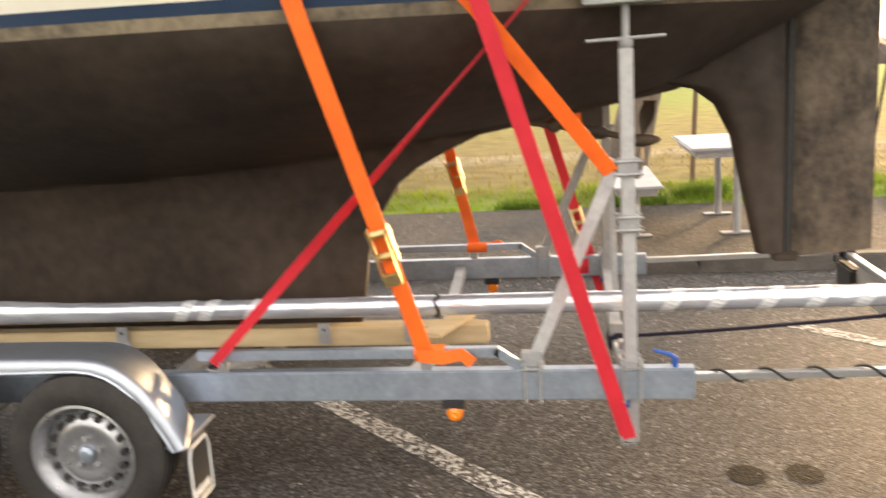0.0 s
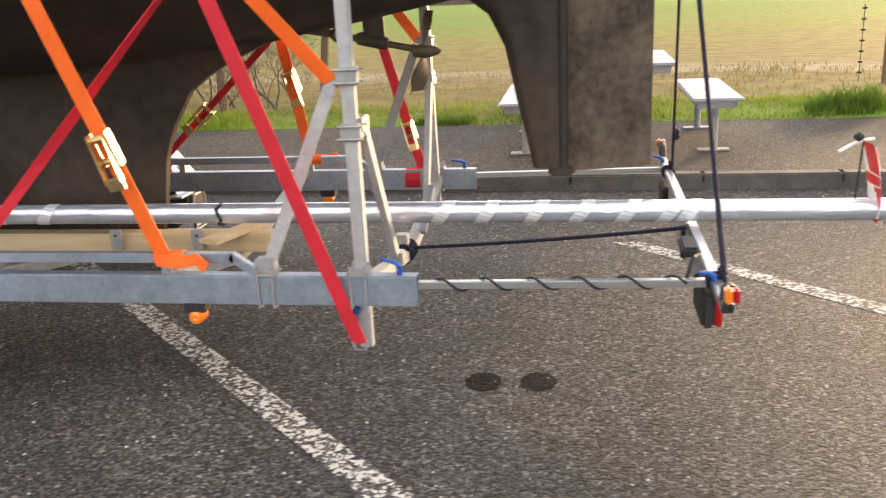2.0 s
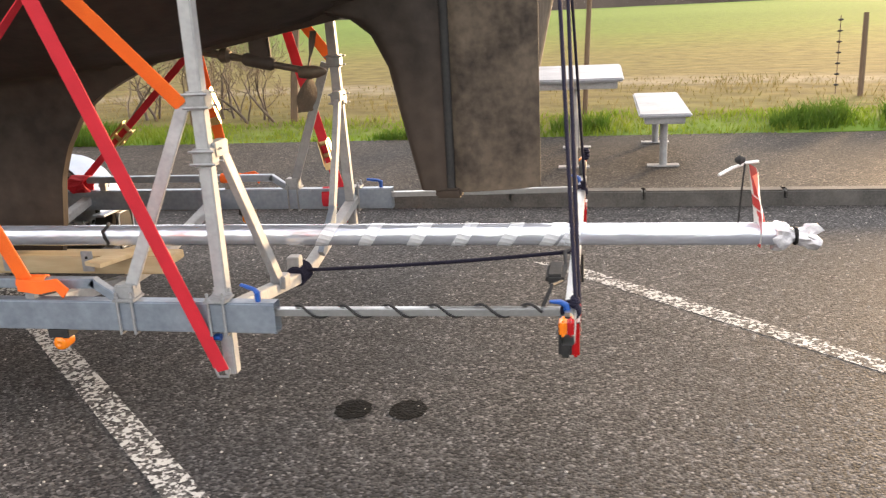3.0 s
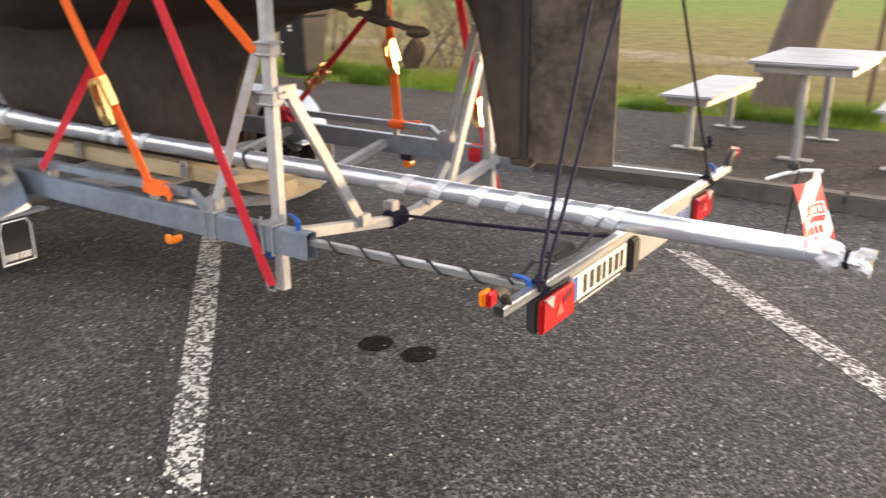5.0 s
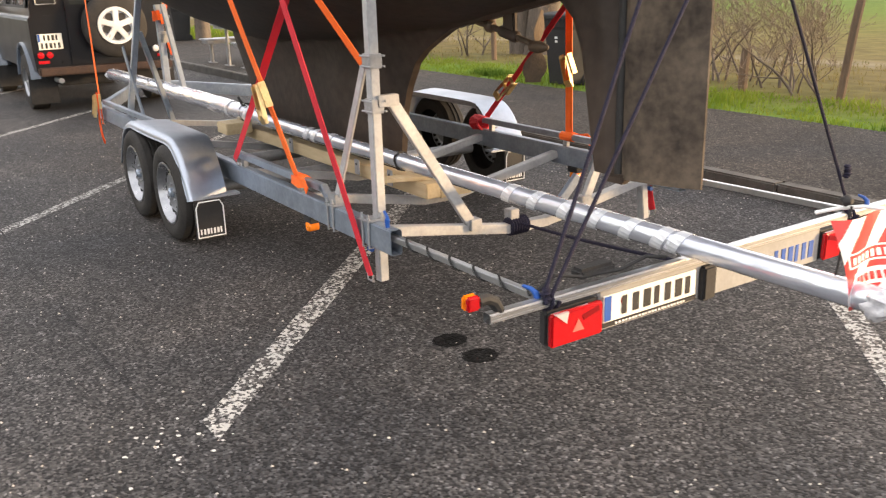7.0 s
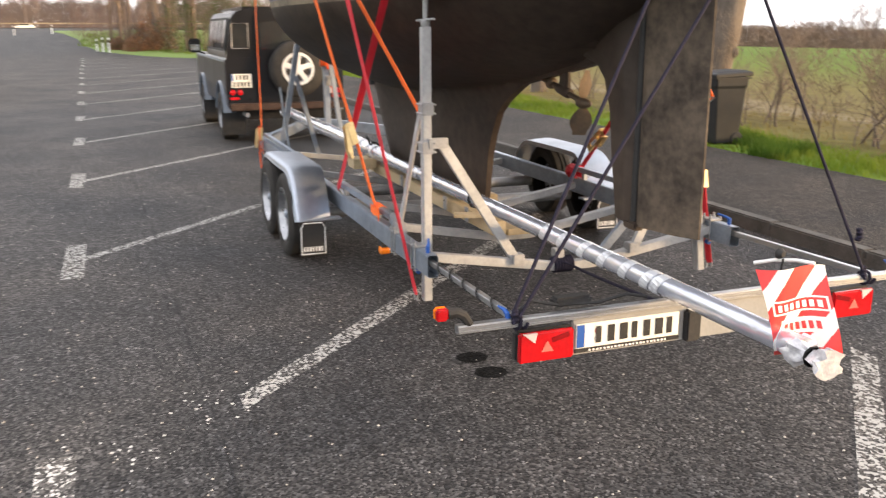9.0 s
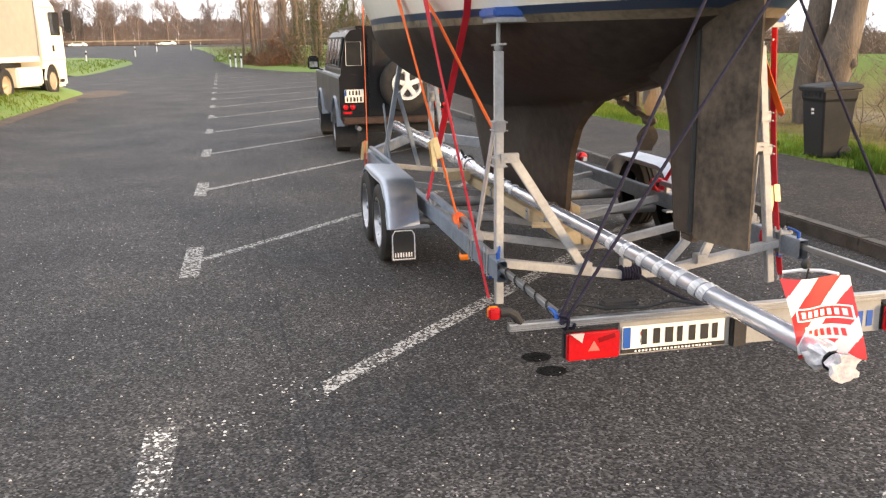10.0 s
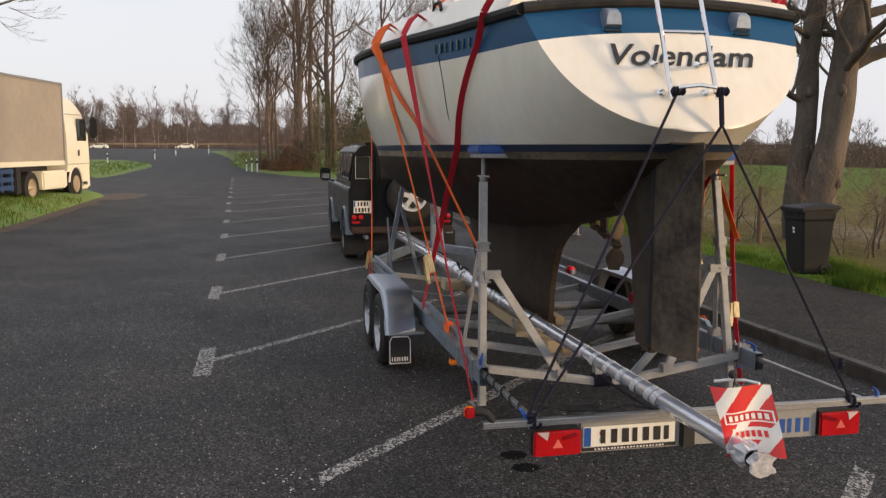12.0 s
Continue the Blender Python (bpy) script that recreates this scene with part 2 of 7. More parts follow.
BLUEP = mat("blue_plastic", (0.006, 0.06, 0.28), (0.008, 0.075, 0.32), 0.45)
WHITE = mat("white_sheet", (0.78, 0.78, 0.76), (0.7, 0.7, 0.68), 0.45)
BOARD = mat("grey_board", (0.3, 0.3, 0.29), (0.23, 0.23, 0.22), 0.5, scale=7)
PLATE = mat("plate_sheet", (0.78, 0.76, 0.68), (0.72, 0.7, 0.62), 0.35)
SEALRED = mat("seal_red", (0.3, 0.07, 0.05), (0.25, 0.06, 0.05), 0.5)
RETRO = mat("reflector_film", (0.7, 0.16, 0.12), (0.6, 0.1, 0.08), 0.3, coat=0.3)
SIGNRED = mat("red_film", (0.62, 0.02, 0.02), (0.55, 0.015, 0.015), 0.35, coat=0.3)
RUSTY = mat("dusty_brown_paint", (0.07, 0.04, 0.028), (0.035, 0.024, 0.02), 0.7, scale=9, gloss=0.25)
FADED = mat("faded_gold", (0.15, 0.17, 0.13), (0.05, 0.1, 0.14), 0.5, scale=30)
FLAP = mat("flap_rubber", (0.022, 0.021, 0.02), (0.032, 0.03, 0.028), 0.36, scale=10, bump=0.1, gloss=0.6)
BRONZE = mat("weathered_bronze", (0.1, 0.07, 0.045), (0.06, 0.045, 0.032), 0.6, 0.5, scale=20, bump=0.3)

BARK = mat("bark", (0.14, 0.112, 0.088), (0.065, 0.053, 0.043), 0.95, scale=5, fine=40, bump=1.0, bump_scale=26, stretch=(1, 1, 0.25))
TWIG = mat("twig_bark", (0.2, 0.145, 0.105), (0.13, 0.1, 0.075), 0.9)
BELT = mat("belt_bark", (0.17, 0.122, 0.09), (0.095, 0.068, 0.052), 0.9, scale=3, fine=20)
SCRUB = mat("red_brown_shoots", (0.17, 0.09, 0.06), (0.1, 0.06, 0.045), 0.9, scale=0.4, fine=3)
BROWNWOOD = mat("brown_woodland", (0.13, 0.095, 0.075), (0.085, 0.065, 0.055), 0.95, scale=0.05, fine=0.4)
# bark colour paled towards mauve-grey: the haze of distance is mixed into it
HAZED_WOODS = mat("hazed_woodland", (0.2, 0.15, 0.138), (0.135, 0.105, 0.1), 0.95, scale=0.05, fine=0.4)
LEAF = mat("evergreen_leaf", (0.06, 0.09, 0.025), (0.12, 0.125, 0.04), 0.7, scale=0.8, fine=6, thin=0.3)
BEECH = mat("beech_leaf", (0.3, 0.15, 0.085), (0.2, 0.115, 0.065), 0.8, scale=0.8, fine=6, thin=0.3)
GRASS = mat("grass_blade", (0.115, 0.2, 0.018), (0.17, 0.2, 0.032), 0.65, scale=0.9, fine=9, gloss=0.15, thin=0.5)
TUSSOCK = mat("tussock_grass", (0.06, 0.125, 0.014), (0.1, 0.15, 0.025), 0.65, scale=2, fine=12, gloss=0.15, thin=0.45)
STRAW = mat("dry_stalk", (0.22, 0.175, 0.08), (0.15, 0.135, 0.05), 0.85, scale=0.9, fine=9, gloss=0.15, thin=0.35)
OLDWOOD = mat("old_wood", (0.16, 0.11, 0.075), (0.1, 0.075, 0.055), 0.9, scale=6, fine=50, bump=0.5, stretch=(1, 1, 0.2), gloss=0.2)
BENCH = mat("worn_bench_top", (0.34, 0.35, 0.38), (0.25, 0.26, 0.28), 0.5, 0.1, gloss=0.35, scale=4, fine=40, bump=0.1)
BINP = mat("bin_plastic", (0.018, 0.019, 0.021), (0.03, 0.029, 0.028), 0.5, scale=4, bump=0.1, gloss=0.22)
FIELD2 = mat("roadside_turf", (0.12, 0.22, 0.03), (0.15, 0.18, 0.045), 0.9, scale=0.7, fine=9, bump=0.7, bump_scale=20)
RAILMAT = mat("rail_steel", (0.42, 0.34, 0.22), (0.32, 0.26, 0.18), 0.6, 0.3, scale=0.6)
GLASSDARK = mat("dark_glass", (0.02, 0.022, 0.024), (0.03, 0.03, 0.03), 0.06, coat=0.5, rvar=0.02, gloss=0.3)
CARGLASS = mat("tinted_car_glass", (0.01, 0.011, 0.012), (0.016, 0.016, 0.016), 0.1, rvar=0.04, gloss=0.4)
# glass given a pale colour that stands in for sky reflected in it
SKYGLASS = mat("sky_tinted_glass", (0.5, 0.52, 0.55), (0.42, 0.44, 0.47), 0.08, 0.6, rvar=0.02)
CARPAINT = mat("black_paint", (0.008, 0.008, 0.0095), (0.012, 0.012, 0.014), 0.3, scale=2, coat=0.12, rvar=0.06, gloss=0.28)
ARCH = mat("arch_paint", (0.1, 0.13, 0.17), (0.08, 0.1, 0.13), 0.3, coat=0.4)
RIMBRIGHT = mat("alloy", (0.82, 0.82, 0.8), (0.7, 0.7, 0.68), 0.3, 0.4)
RIMWARM = mat("tan_rim", (0.45, 0.36, 0.24), (0.34, 0.27, 0.19), 0.5, 0.2)
CREAM = mat("cream_paint", (0.84, 0.8, 0.66), (0.77, 0.73, 0.6), 0.35, scale=0.8, coat=0.3)
CURTAIN = mat("beige_curtain", (0.36, 0.315, 0.26), (0.3, 0.265, 0.22), 0.6, scale=0.5, fine=4)
BLUEDARK = mat("blue_frame", (0.02, 0.05, 0.14), (0.03, 0.06, 0.15), 0.5)
GRIT = mat("grit", (0.5, 0.47, 0.42), (0.3, 0.28, 0.25), 0.85)
LINEPAINT = mat("flake_paint", (0.62, 0.6, 0.56), (0.5, 0.48, 0.45), 0.7)
BLACKTEXT = mat("black_lettering", (0.015, 0.015, 0.016), (0.02, 0.02, 0.02), 0.5)

# ---- mesh helpers ----


def part(name, bm, material, parent=None, label="", smooth=False):
    """Links a bmesh as one mesh object, under a thing or a part."""
    me = bpy.data.meshes.new(name)
    bmesh.ops.recalc_face_normals(bm, faces=bm.faces)
    if smooth:
        for f in bm.faces:
            f.smooth = True
        for e in bm.edges:
            if len(e.link_faces) == 2 and e.calc_face_angle(0) > 0.6:
                e.smooth = False
    bm.to_mesh(me)
    bm.free()
    me.materials.append(material)
    ob = new(name, me)
    if parent:
        ob.parent = parent
        ob.matrix_parent_inverse = parent.matrix_world.inverted() if parent.type == "MESH" else Matrix()
        if parent.type == "EMPTY":
            ob.matrix_parent_inverse = Matrix.Translation(parent.location).inverted()
    if label:
        ob["label"] = label
    return ob


def thing(name, at, label, category, group="", kind=""):
    ob = new(name)
    ob.location = at
    ob.empty_display_size = 0.1
    return tagged(ob, label, category, group, kind)


def box(lo, hi, bevel=0.003, bm=None):
    bm = bm or bmesh.new()
    c = [(a + b) / 2 for a, b in zip(lo, hi)]
    s = [abs(b - a) for a, b in zip(lo, hi)]
    r = bmesh.ops.create_cube(bm, size=1, matrix=Matrix.Translation(c) @ Matrix.Diagonal((*s, 1)))
    if bevel:
        es = list({e for v in r["verts"] for e in v.link_edges})
        bmesh.ops.bevel(bm, geom=es, offset=min(bevel, min(s) * 0.4), segments=2, affect="EDGES")
    return bm


def axes(a, b, up=(0, 0, 1)):
    a, b = Vector(a), Vector(b)
    d = (b - a).normalized()
    side = d.cross(Vector(up))
    if side.length < 1e-3:
        side = d.cross(Vector((1, 0, 0)))
    side.normalize()
    return d, side, side.cross(d)


def beam(a, b, w, h, bevel=0.004, up=(0, 0, 1), bm=None, hollow=0.0):
    """A box section from a to b, w across and h along up; hollow: the wall of an open tube."""
    bm = bm or bmesh.new()
    a, b = Vector(a), Vector(b)
    d, side, top = axes(a, b, up)
    m = Matrix((d, side, top)).transposed().to_4x4()
    m.translation = (a + b) / 2
    r = bmesh.ops.create_cube(bm, size=1, matrix=m @ Matrix.Diagonal(((b - a).length, w, h, 1)))
    if bevel:
        es = [e for e in {e for v in r["verts"] for e in v.link_edges} if abs((e.verts[0].co - e.verts[1].co).normalized().dot(d)) > 0.9]
        bmesh.ops.bevel(bm, geom=es, offset=min(bevel, w * 0.3, h * 0.3), segments=2, affect="EDGES")
    if hollow:
        bmesh.ops.recalc_face_normals(bm, faces=bm.faces)
        ends = [f for f in bm.faces if abs(f.normal.dot(d)) > 0.95]
        bmesh.ops.inset_region(bm, faces=ends, thickness=hollow)
        for f in ends:
            bmesh.ops.translate(bm, verts=f.verts, vec=-f.normal * 0.12)
    return bm


def tube(pts, r, seg=10, bm=None, cap=True):
    """A round tube along points; r is one radius or one a point."""
    bm = bm or bmesh.new()
    pts = [Vector(p) for p in pts]
    rs = r if isinstance(r, (list, tuple)) else [r] * len(pts)
    rings, ref = [], None
    for i, p in enumerate(pts):
        d = (pts[min(i + 1, len(pts) - 1)] - pts[max(i - 1, 0)]).normalized()
        ref = ref if ref is not None else (Vector((0, 0, 1)) if abs(d.z) < 0.9 else Vector((1, 0, 0)))
        side = d.cross(ref).normalized()
        ref = side.cross(d).normalized()
        rings.append([bm.verts.new(p + (side * math.cos(k * math.tau / seg) + ref * math.sin(k * math.tau / seg)) * rs[i]) for k in range(seg)])
    for a, b in zip(rings, rings[1:]):
        for k in range(seg):
            bm.faces.new((a[k], a[(k + 1) % seg], b[(k + 1) % seg], b[k]))
    if cap:
        bm.faces.new(rings[0][::-1])
        bm.faces.new(rings[-1])
    return bm


def ribbon(pts, width, thick, across, bm=None):
    """A flat strap along points; across is the direction of its width, or a list of one a point."""
    bm = bm or bmesh.new()
    pts = [Vector(p) for p in pts]
    rows = []
    for i, p in enumerate(pts):
        d = (pts[min(i + 1, len(pts) - 1)] - pts[max(i - 1, 0)]).normalized()
        lie = Vector(across[i] if isinstance(across, list) else across)
        w = (lie - d * d.dot(lie)).normalized()
        nrm = d.cross(w).normalized() * thick / 2
        rows.append([bm.verts.new(p + w * width / 2 * s + nrm * q) for s, q in ((-1, -1), (1, -1), (1, 1), (-1, 1))])
    for a, b in zip(rows, rows[1:]):
        for k in range(4):
            bm.faces.new((a[k], a[(k + 1) % 4], b[(k + 1) % 4], b[k]))
    bm.faces.new(rows[0][::-1])
    bm.faces.new(rows[-1])
    return bm


def lathe(profile, centre, axis="y", seg=28, bm=None, cap=True):
    """Turns (along, radius) pairs about an axis through centre."""
    bm = bm or bmesh.new()
    turn = {"y": lambda u, c, s: (c, u, s), "x": lambda u, c, s: (u, c, s), "z": lambda u, c, s: (c, s, u)}[axis]
    rings = []
    for u, r in profile:
        rings.append([bm.verts.new(Vector(centre) + Vector(turn(u, r * math.cos(k * math.tau / seg), r * math.sin(k * math.tau / seg)))) for k in range(seg)])
    for a, b in zip(rings, rings[1:]):
        for k in range(seg):
            bm.faces.new((a[k], a[(k + 1) % seg], b[(k + 1) % seg], b[k]))
    if cap:
        bm.faces.new(rings[0][::-1])
        bm.faces.new(rings[-1])
    return bm


def loft(rows, closed=False, caps=False, bm=None):
    bm = bm or bmesh.new()
    vs = [[bm.verts.new(p) for p in r] for r in rows]
    for a, b in zip(vs, vs[1:]):
        n = len(a)
        for k in range(n if closed else n - 1):
            bm.faces.new((a[k], a[(k + 1) % n], b[(k + 1) % n], b[k]))
    if caps:
        bm.faces.new(vs[0][::-1])
        bm.faces.new(vs[-1])
    return bm


def lerp(x, table):
    """Value at x from (x, value) pairs in rising order, eased between them."""
    if x <= table[0][0]:
        return table[0][1]
    for (a, u), (b, v) in zip(table, table[1:]):
        if x <= b:
            return u + (v - u) * (x - a) / (b - a)
    return table[-1][1]


# ---- ground ----


def rise(x):
    """The lay-by climbs a little to the main road."""
    return lerp(-x, [(54, 0), (75, 0.3), (128, 1.85), (400, 1.85)])


def ground():
    xs = sorted({round(v, 1) for v in [*range(-900, -100, 80), *range(-100, 40, 3), *range(40, 300, 20), *range(300, 901, 100)]})
    ys = [-900, -400, -150, -60, -30, 0, 8.0, 8.85, 8.9, 9.2, 9.7, 10.3, 11, 12, 13, 14.5, 16, 18, 21, 25, 30, 37, 46, 60, 80, 110, 150, 220, 320, 480, 900]
    bm = loft([[(x, y, ground_height(x, y)) for x in xs] for y in ys])
    ob = part("ground", bm, FIELD, smooth=True)
    tagged(ob, "green crop field and verge running to the horizon", "ground", kind="structure")
    ob = part("road", loft([[(x, y, rise(x)) for x in (60, 0, -54, -62, -75, -95, -115, -128, -160)] for y in (-40, -20, 0, 6.42)]), ASPHALT)
    tagged(ob, "grey worn asphalt of a lay-by with stone chips", "road", kind="structure")
    ob = part("pavement", box((-46, 6.535, -0.2), (40, 8.95, 0.115), 0), PAVING)
    tagged(ob, "raised asphalt footpath along the kerb", "pavement", kind="structure")


def slab(pts, z, material, name, label):
    bm = bmesh.new()
    bm.faces.new([bm.verts.new((x, y, z)) for x, y in pts])
    return tagged(part(name, bm, material), label, "road marking", "parking bay markings", "structure")


def markings():
    for k in range(-1, 15):
        xt = 2.06 - 3.84 * k
        yt = 1.0 + 0.024 * min(0, xt)
        worn = k <= 0
        slab([(xt - 0.5, yt), (xt + 0.55, yt), (xt + 0.55, yt + 0.15), (xt - 0.5, yt + 0.15)], 0.0015, LINE_WORN if worn else LINE, "bay_mark", "worn white paint bar on asphalt")
        y0, y1 = yt + (0.85 if worn else 0.15), 5.05
        xa, xb, w = xt - (y0 - 1.1) * 1.04, xt - (y1 - 1.1) * 1.04, 0.09 if worn else 0.075
        slab([(xa - w, y0), (xa + w, y0), (xb + w, y1), (xb - w, y1)], 0.0015, LINE, "bay_line", "slanting white parking line with worn paint")


def seam():
    """The tarred joint between two strips of the asphalt, frayed and broken in places."""
    bm = bmesh.new()
    last = None
    for k in range(620):
        x = -46 + k * 0.078
        w = 0.006 + 0.012 * noise.noise((x * 2.1, 0, 5)) + 0.006 * noise.noise((x * 9, 0, 1))
        y = 1.68 + 0.0235 * x + 0.018 * noise.noise((x * 0.6, 3, 0)) + 0.008 * noise.noise((x * 5, 8, 0))
        if w < 0.003:
            last = None
            continue
        pair = bm.verts.new((x, y - w, 0.0025)), bm.verts.new((x, y + w, 0.0025))
        if last:
            bm.faces.new((last[0], pair[0], pair[1], last[1]))
        last = pair
    tagged(part("asphalt_seam", bm, SEAM), "frayed dark tar seam running along the asphalt", "road seam", kind="structure")


# ---- boat ----
CY = 3.905
SHEER = [(-6.3, 3.08), (-5, 2.93), (-3, 2.79), (-1, 2.69), (0.5, 2.665), (1.4, 2.68)]
BEAM_S = [(-6.3, 0.02), (-6.0, 0.3), (-5.4, 0.68), (-4.6, 1.03), (-3.8, 1.23), (-3.0, 1.345), (-2.2, 1.42), (-1.4, 1.43), (-0.6, 1.37), (0.0, 1.25), (0.86, 1.0), (1.4, 0.83), (1.95, 0.67)]
BEAM_W = [(-5.3, 0.02), (-4.8, 0.26), (-4.0, 0.66), (-3.0, 1.08), (-2.2, 1.25), (-1.4, 1.29), (-0.6, 1.22), (0.0, 1.1), (0.8, 0.82), (1.3, 0.56), (1.7, 0.3), (1.95, 0.1)]
BOTTOM = [(-5.3, 1.88), (-4.6, 1.6), (-3.7, 1.35), (-2.5, 1.2), (-1, 1.25), (0.0, 1.36), (0.5, 1.44), (0.9, 1.53), (1.4, 1.76), (1.9, 1.99)]


def curve(x, table):
    """Smooth value through the pairs."""
    n = len(table)
    if x <= table[0][0]:
        return table[0][1]
    if x >= table[-1][0]:
        return table[-1][1]
    for i in range(n - 1):
        if x <= table[i + 1][0]:
            (xa, a), (xb, b) = table[i], table[i + 1]
            ma = (b - table[i - 1][1]) / (xb - table[i - 1][0]) if i else (b - a) / (xb - xa)
            mb = (table[i + 2][1] - a) / (table[i + 2][0] - xa) if i + 2 < n else (b - a) / (xb - xa)
            s, w = (x - xa) / (xb - xa), xb - xa
            return a * (1 + 2 * s) * (1 - s) ** 2 + ma * w * s * (1 - s) ** 2 + b * s * s * (3 - 2 * s) - mb * w * s * s * (1 - s)


def transom_x(z):
    return 1.9 - 0.75 * (z - 2.0)


def half(x, z):
    """Half-breadth of the hull at a height."""
    zb, zs = curve(x, BOTTOM), curve(x, SHEER)
    bw, bs = curve(x, BEAM_W), curve(x, BEAM_S)
    if x < -5.0:
        zb = max(zb, 1.9 + (-5.3 - x) * 1.2)
    if z <= zb:
        return 0.0
    s = min(1, (z - zb) / max(zs - zb, 1e-3))
    aft = bs * (1 - (1 - s) ** 2.4) ** 0.5
    if x > 0.9:
        return aft
    if zb > 1.9:
        fore = bs * s ** 0.6
    elif z < 1.9:
        q = (z - zb) / (1.9 - zb)
        fore = bw * (1 - (1 - q) ** 1.9) ** 0.62
    else:
        q = min(1, (z - 1.9) / (zs - 1.9))
        fore = bw + (bs - bw) * (1 - (1 - q) ** 2.4)
    k = max(0, min(1, x / 0.9))
    k = k * k * (3 - 2 * k)
    return fore * (1 - k) + aft * k


def hull_strip(z0, z1, n, side):
    """A band of the hull between two heights, from the stem to the raked stern."""
    rows = []
    for i in range(n + 1):
        v = i / n
        row = []
        z_end = z0(1.6) + (z1(1.6) - z0(1.6)) * v
        x_end = transom_x(max(z_end, 2.0))
        for k in range(4):
            z_end = z0(x_end) + (z1(x_end) - z0(x_end)) * v
            x_end = transom_x(max(z_end, 2.0))
        for j in range(65):
            u = j / 64
            x = -6.3 + (x_end + 6.3) * (1 - (1 - u) ** 1.4)
            za = z0(x) + (z1(x) - z0(x)) * v
            row.append((x, CY + side * half(x, za), max(za, curve(x, BOTTOM) if x > -5.3 else 1.9 + (-5.3 - x) * 1.2)))
        rows.append(row)
    bm = loft(rows)
    bmesh.ops.remove_doubles(bm, verts=bm.verts, dist=0.0005)
    return bm


def joined(*bms):
    out = bmesh.new()
    for b in bms:
        me = bpy.data.meshes.new("tmp")
        b.to_mesh(me)
        b.free()
        out.from_mesh(me)
        bpy.data.meshes.remove(me)
    return out


def foil(lead, trail, thick, zs, n=14, label=None):
    """A keel or rudder blade: edges and thickness by height."""
    rows = []
    for z in zs:
        a, b, t = lerp(z, lead), lerp(z, trail), lerp(z, thick)
        pts = []
        for k in range(n + 1):
            s = k / n
            pts.append((a + (b - a) * s, CY - t * min(1, (s * 6) ** 0.5) * min(1, 0.15 + ((1 - s) * 3.5)), z))
        back = [(x, 2 * CY - y, zz) for x, y, zz in pts[::-1]]
        rows.append(pts + back)
    return loft(rows, closed=True, caps=True)


def boat():
    b = thing("sailing_yacht", (-1.8, CY, 0.39), "white sailing yacht with blue band and dark bottom on a trailer", "boat")
    sheer = lambda x: curve(x, SHEER)
    band = lambda x: curve(x, SHEER) - 0.185
    low = lambda x: curve(x, BOTTOM)
    part("bottom", joined(*[hull_strip(low, lambda x: 1.84, 28, s) for s in (-1, 1)]), ANTIFOUL, b, "dark brown antifouling paint", True)
    part("scum_line", joined(*[hull_strip(lambda x: 1.84, lambda x: 1.885, 1, s) for s in (-1, 1)]), SCUM, b, "pale weathered strip below the boot stripe", True)
    part("boot_stripe", joined(*[hull_strip(lambda x: 1.885, lambda x: 1.93, 1, s) for s in (-1, 1)]), NAVY, b, "dark blue waterline stripe", True)
    part("topside", joined(*[hull_strip(lambda x: 1.93, band, 40, s) for s in (-1, 1)]), GEL, b, "glossy white gelcoat", True)
    part("sheer_band", joined(*[hull_strip(band, sheer, 3, s) for s in (-1, 1)]), BLUE, b, "blue painted band", True)
    rail = []
    for s in (-1, 1):
        pts = [(x, CY + s * (half(x, sheer(x)) + 0.012), sheer(x)) for x in [-6.25 + 7.65 * k / 40 for k in range(41)]]
        rail.append(tube(pts, 0.035, 8))
    part("rub_rail", joined(*rail), BLACK, b, "black rubber rubbing strake", True)
    lead = [(0.39, -2.85), (0.58, -3.03), (0.85, -3.27), (1.46, -3.74), (1.75, -4.1)]
    trail = [(0.39, -0.61), (0.55, -0.57), (0.8, -0.53), (0.95, -0.47), (1.12, -0.36), (1.2, -0.25), (1.26, -0.13), (1.34, 0.05), (1.41, 0.46), (1.5, 0.95), (1.56, 1.1)]
    thick = [(0.39, 0.13), (0.9, 0.15), (1.5, 0.17)]
    rows = []
    for z in [0.39, 0.4, 0.42] + [0.47 + 0.05 * k for k in range(10)] + [0.96 + 0.02 * k for k in range(38)]:
        x0, x1, t0 = lerp(z, lead), lerp(z, trail), lerp(z, thick)
        side = []
        for k in range(41):
            u = k / 40
            x = x0 + (x1 - x0) * u
            below = curve(x, BOTTOM) - z
            fin = t0 * min(1, (u * 6) ** 0.5) * min(1, 0.15 + (1 - u) * 3.5)
            hull = half(x, z) if below < 0 else -1.3 * below
            soft = 0.5 * min(1, 0.05 + u * 4) * min(1, 0.08 + (1 - u) * 2.2)
            w = max(fin, hull) + max(0, soft - abs(fin - hull)) ** 2 / (4 * soft) - (0.008 if hull > fin else 0)
            side.append((x, CY - w, z))
        rows.append(side + [(x, 2 * CY - y, zz) for x, y, zz in side[::-1]])
    part("keel", loft(rows, closed=True, caps=True), ANTIFOUL, b, "long dark keel resting on timber", True)
    skeg = foil([(0.74, 1.30), (1.05, 1.23), (1.29, 1.18), (1.43, 1.11), (1.5, 1.02), (1.56, 0.75)], [(0.74, 1.43), (2, 1.43)], [(0.7, 0.045), (2, 0.05)], [0.74, 0.76, 0.9, 1.05, 1.17, 1.29, 1.36, 1.43, 1.47, 1.5, 1.54, 1.7, 1.85])
    bmesh.ops.translate(skeg, verts=skeg.verts, vec=(0, -0.03, 0))
    part("skeg", skeg, ANTIFOUL, b, "", True)
    blade = foil([(0.72, 1.45), (2, 1.445)], [(0.74, 1.835), (1.93, 1.835)], [(0.7, 0.035), (2, 0.038)], [0.725, 0.74, 1.0, 1.3, 1.6, 1.93])
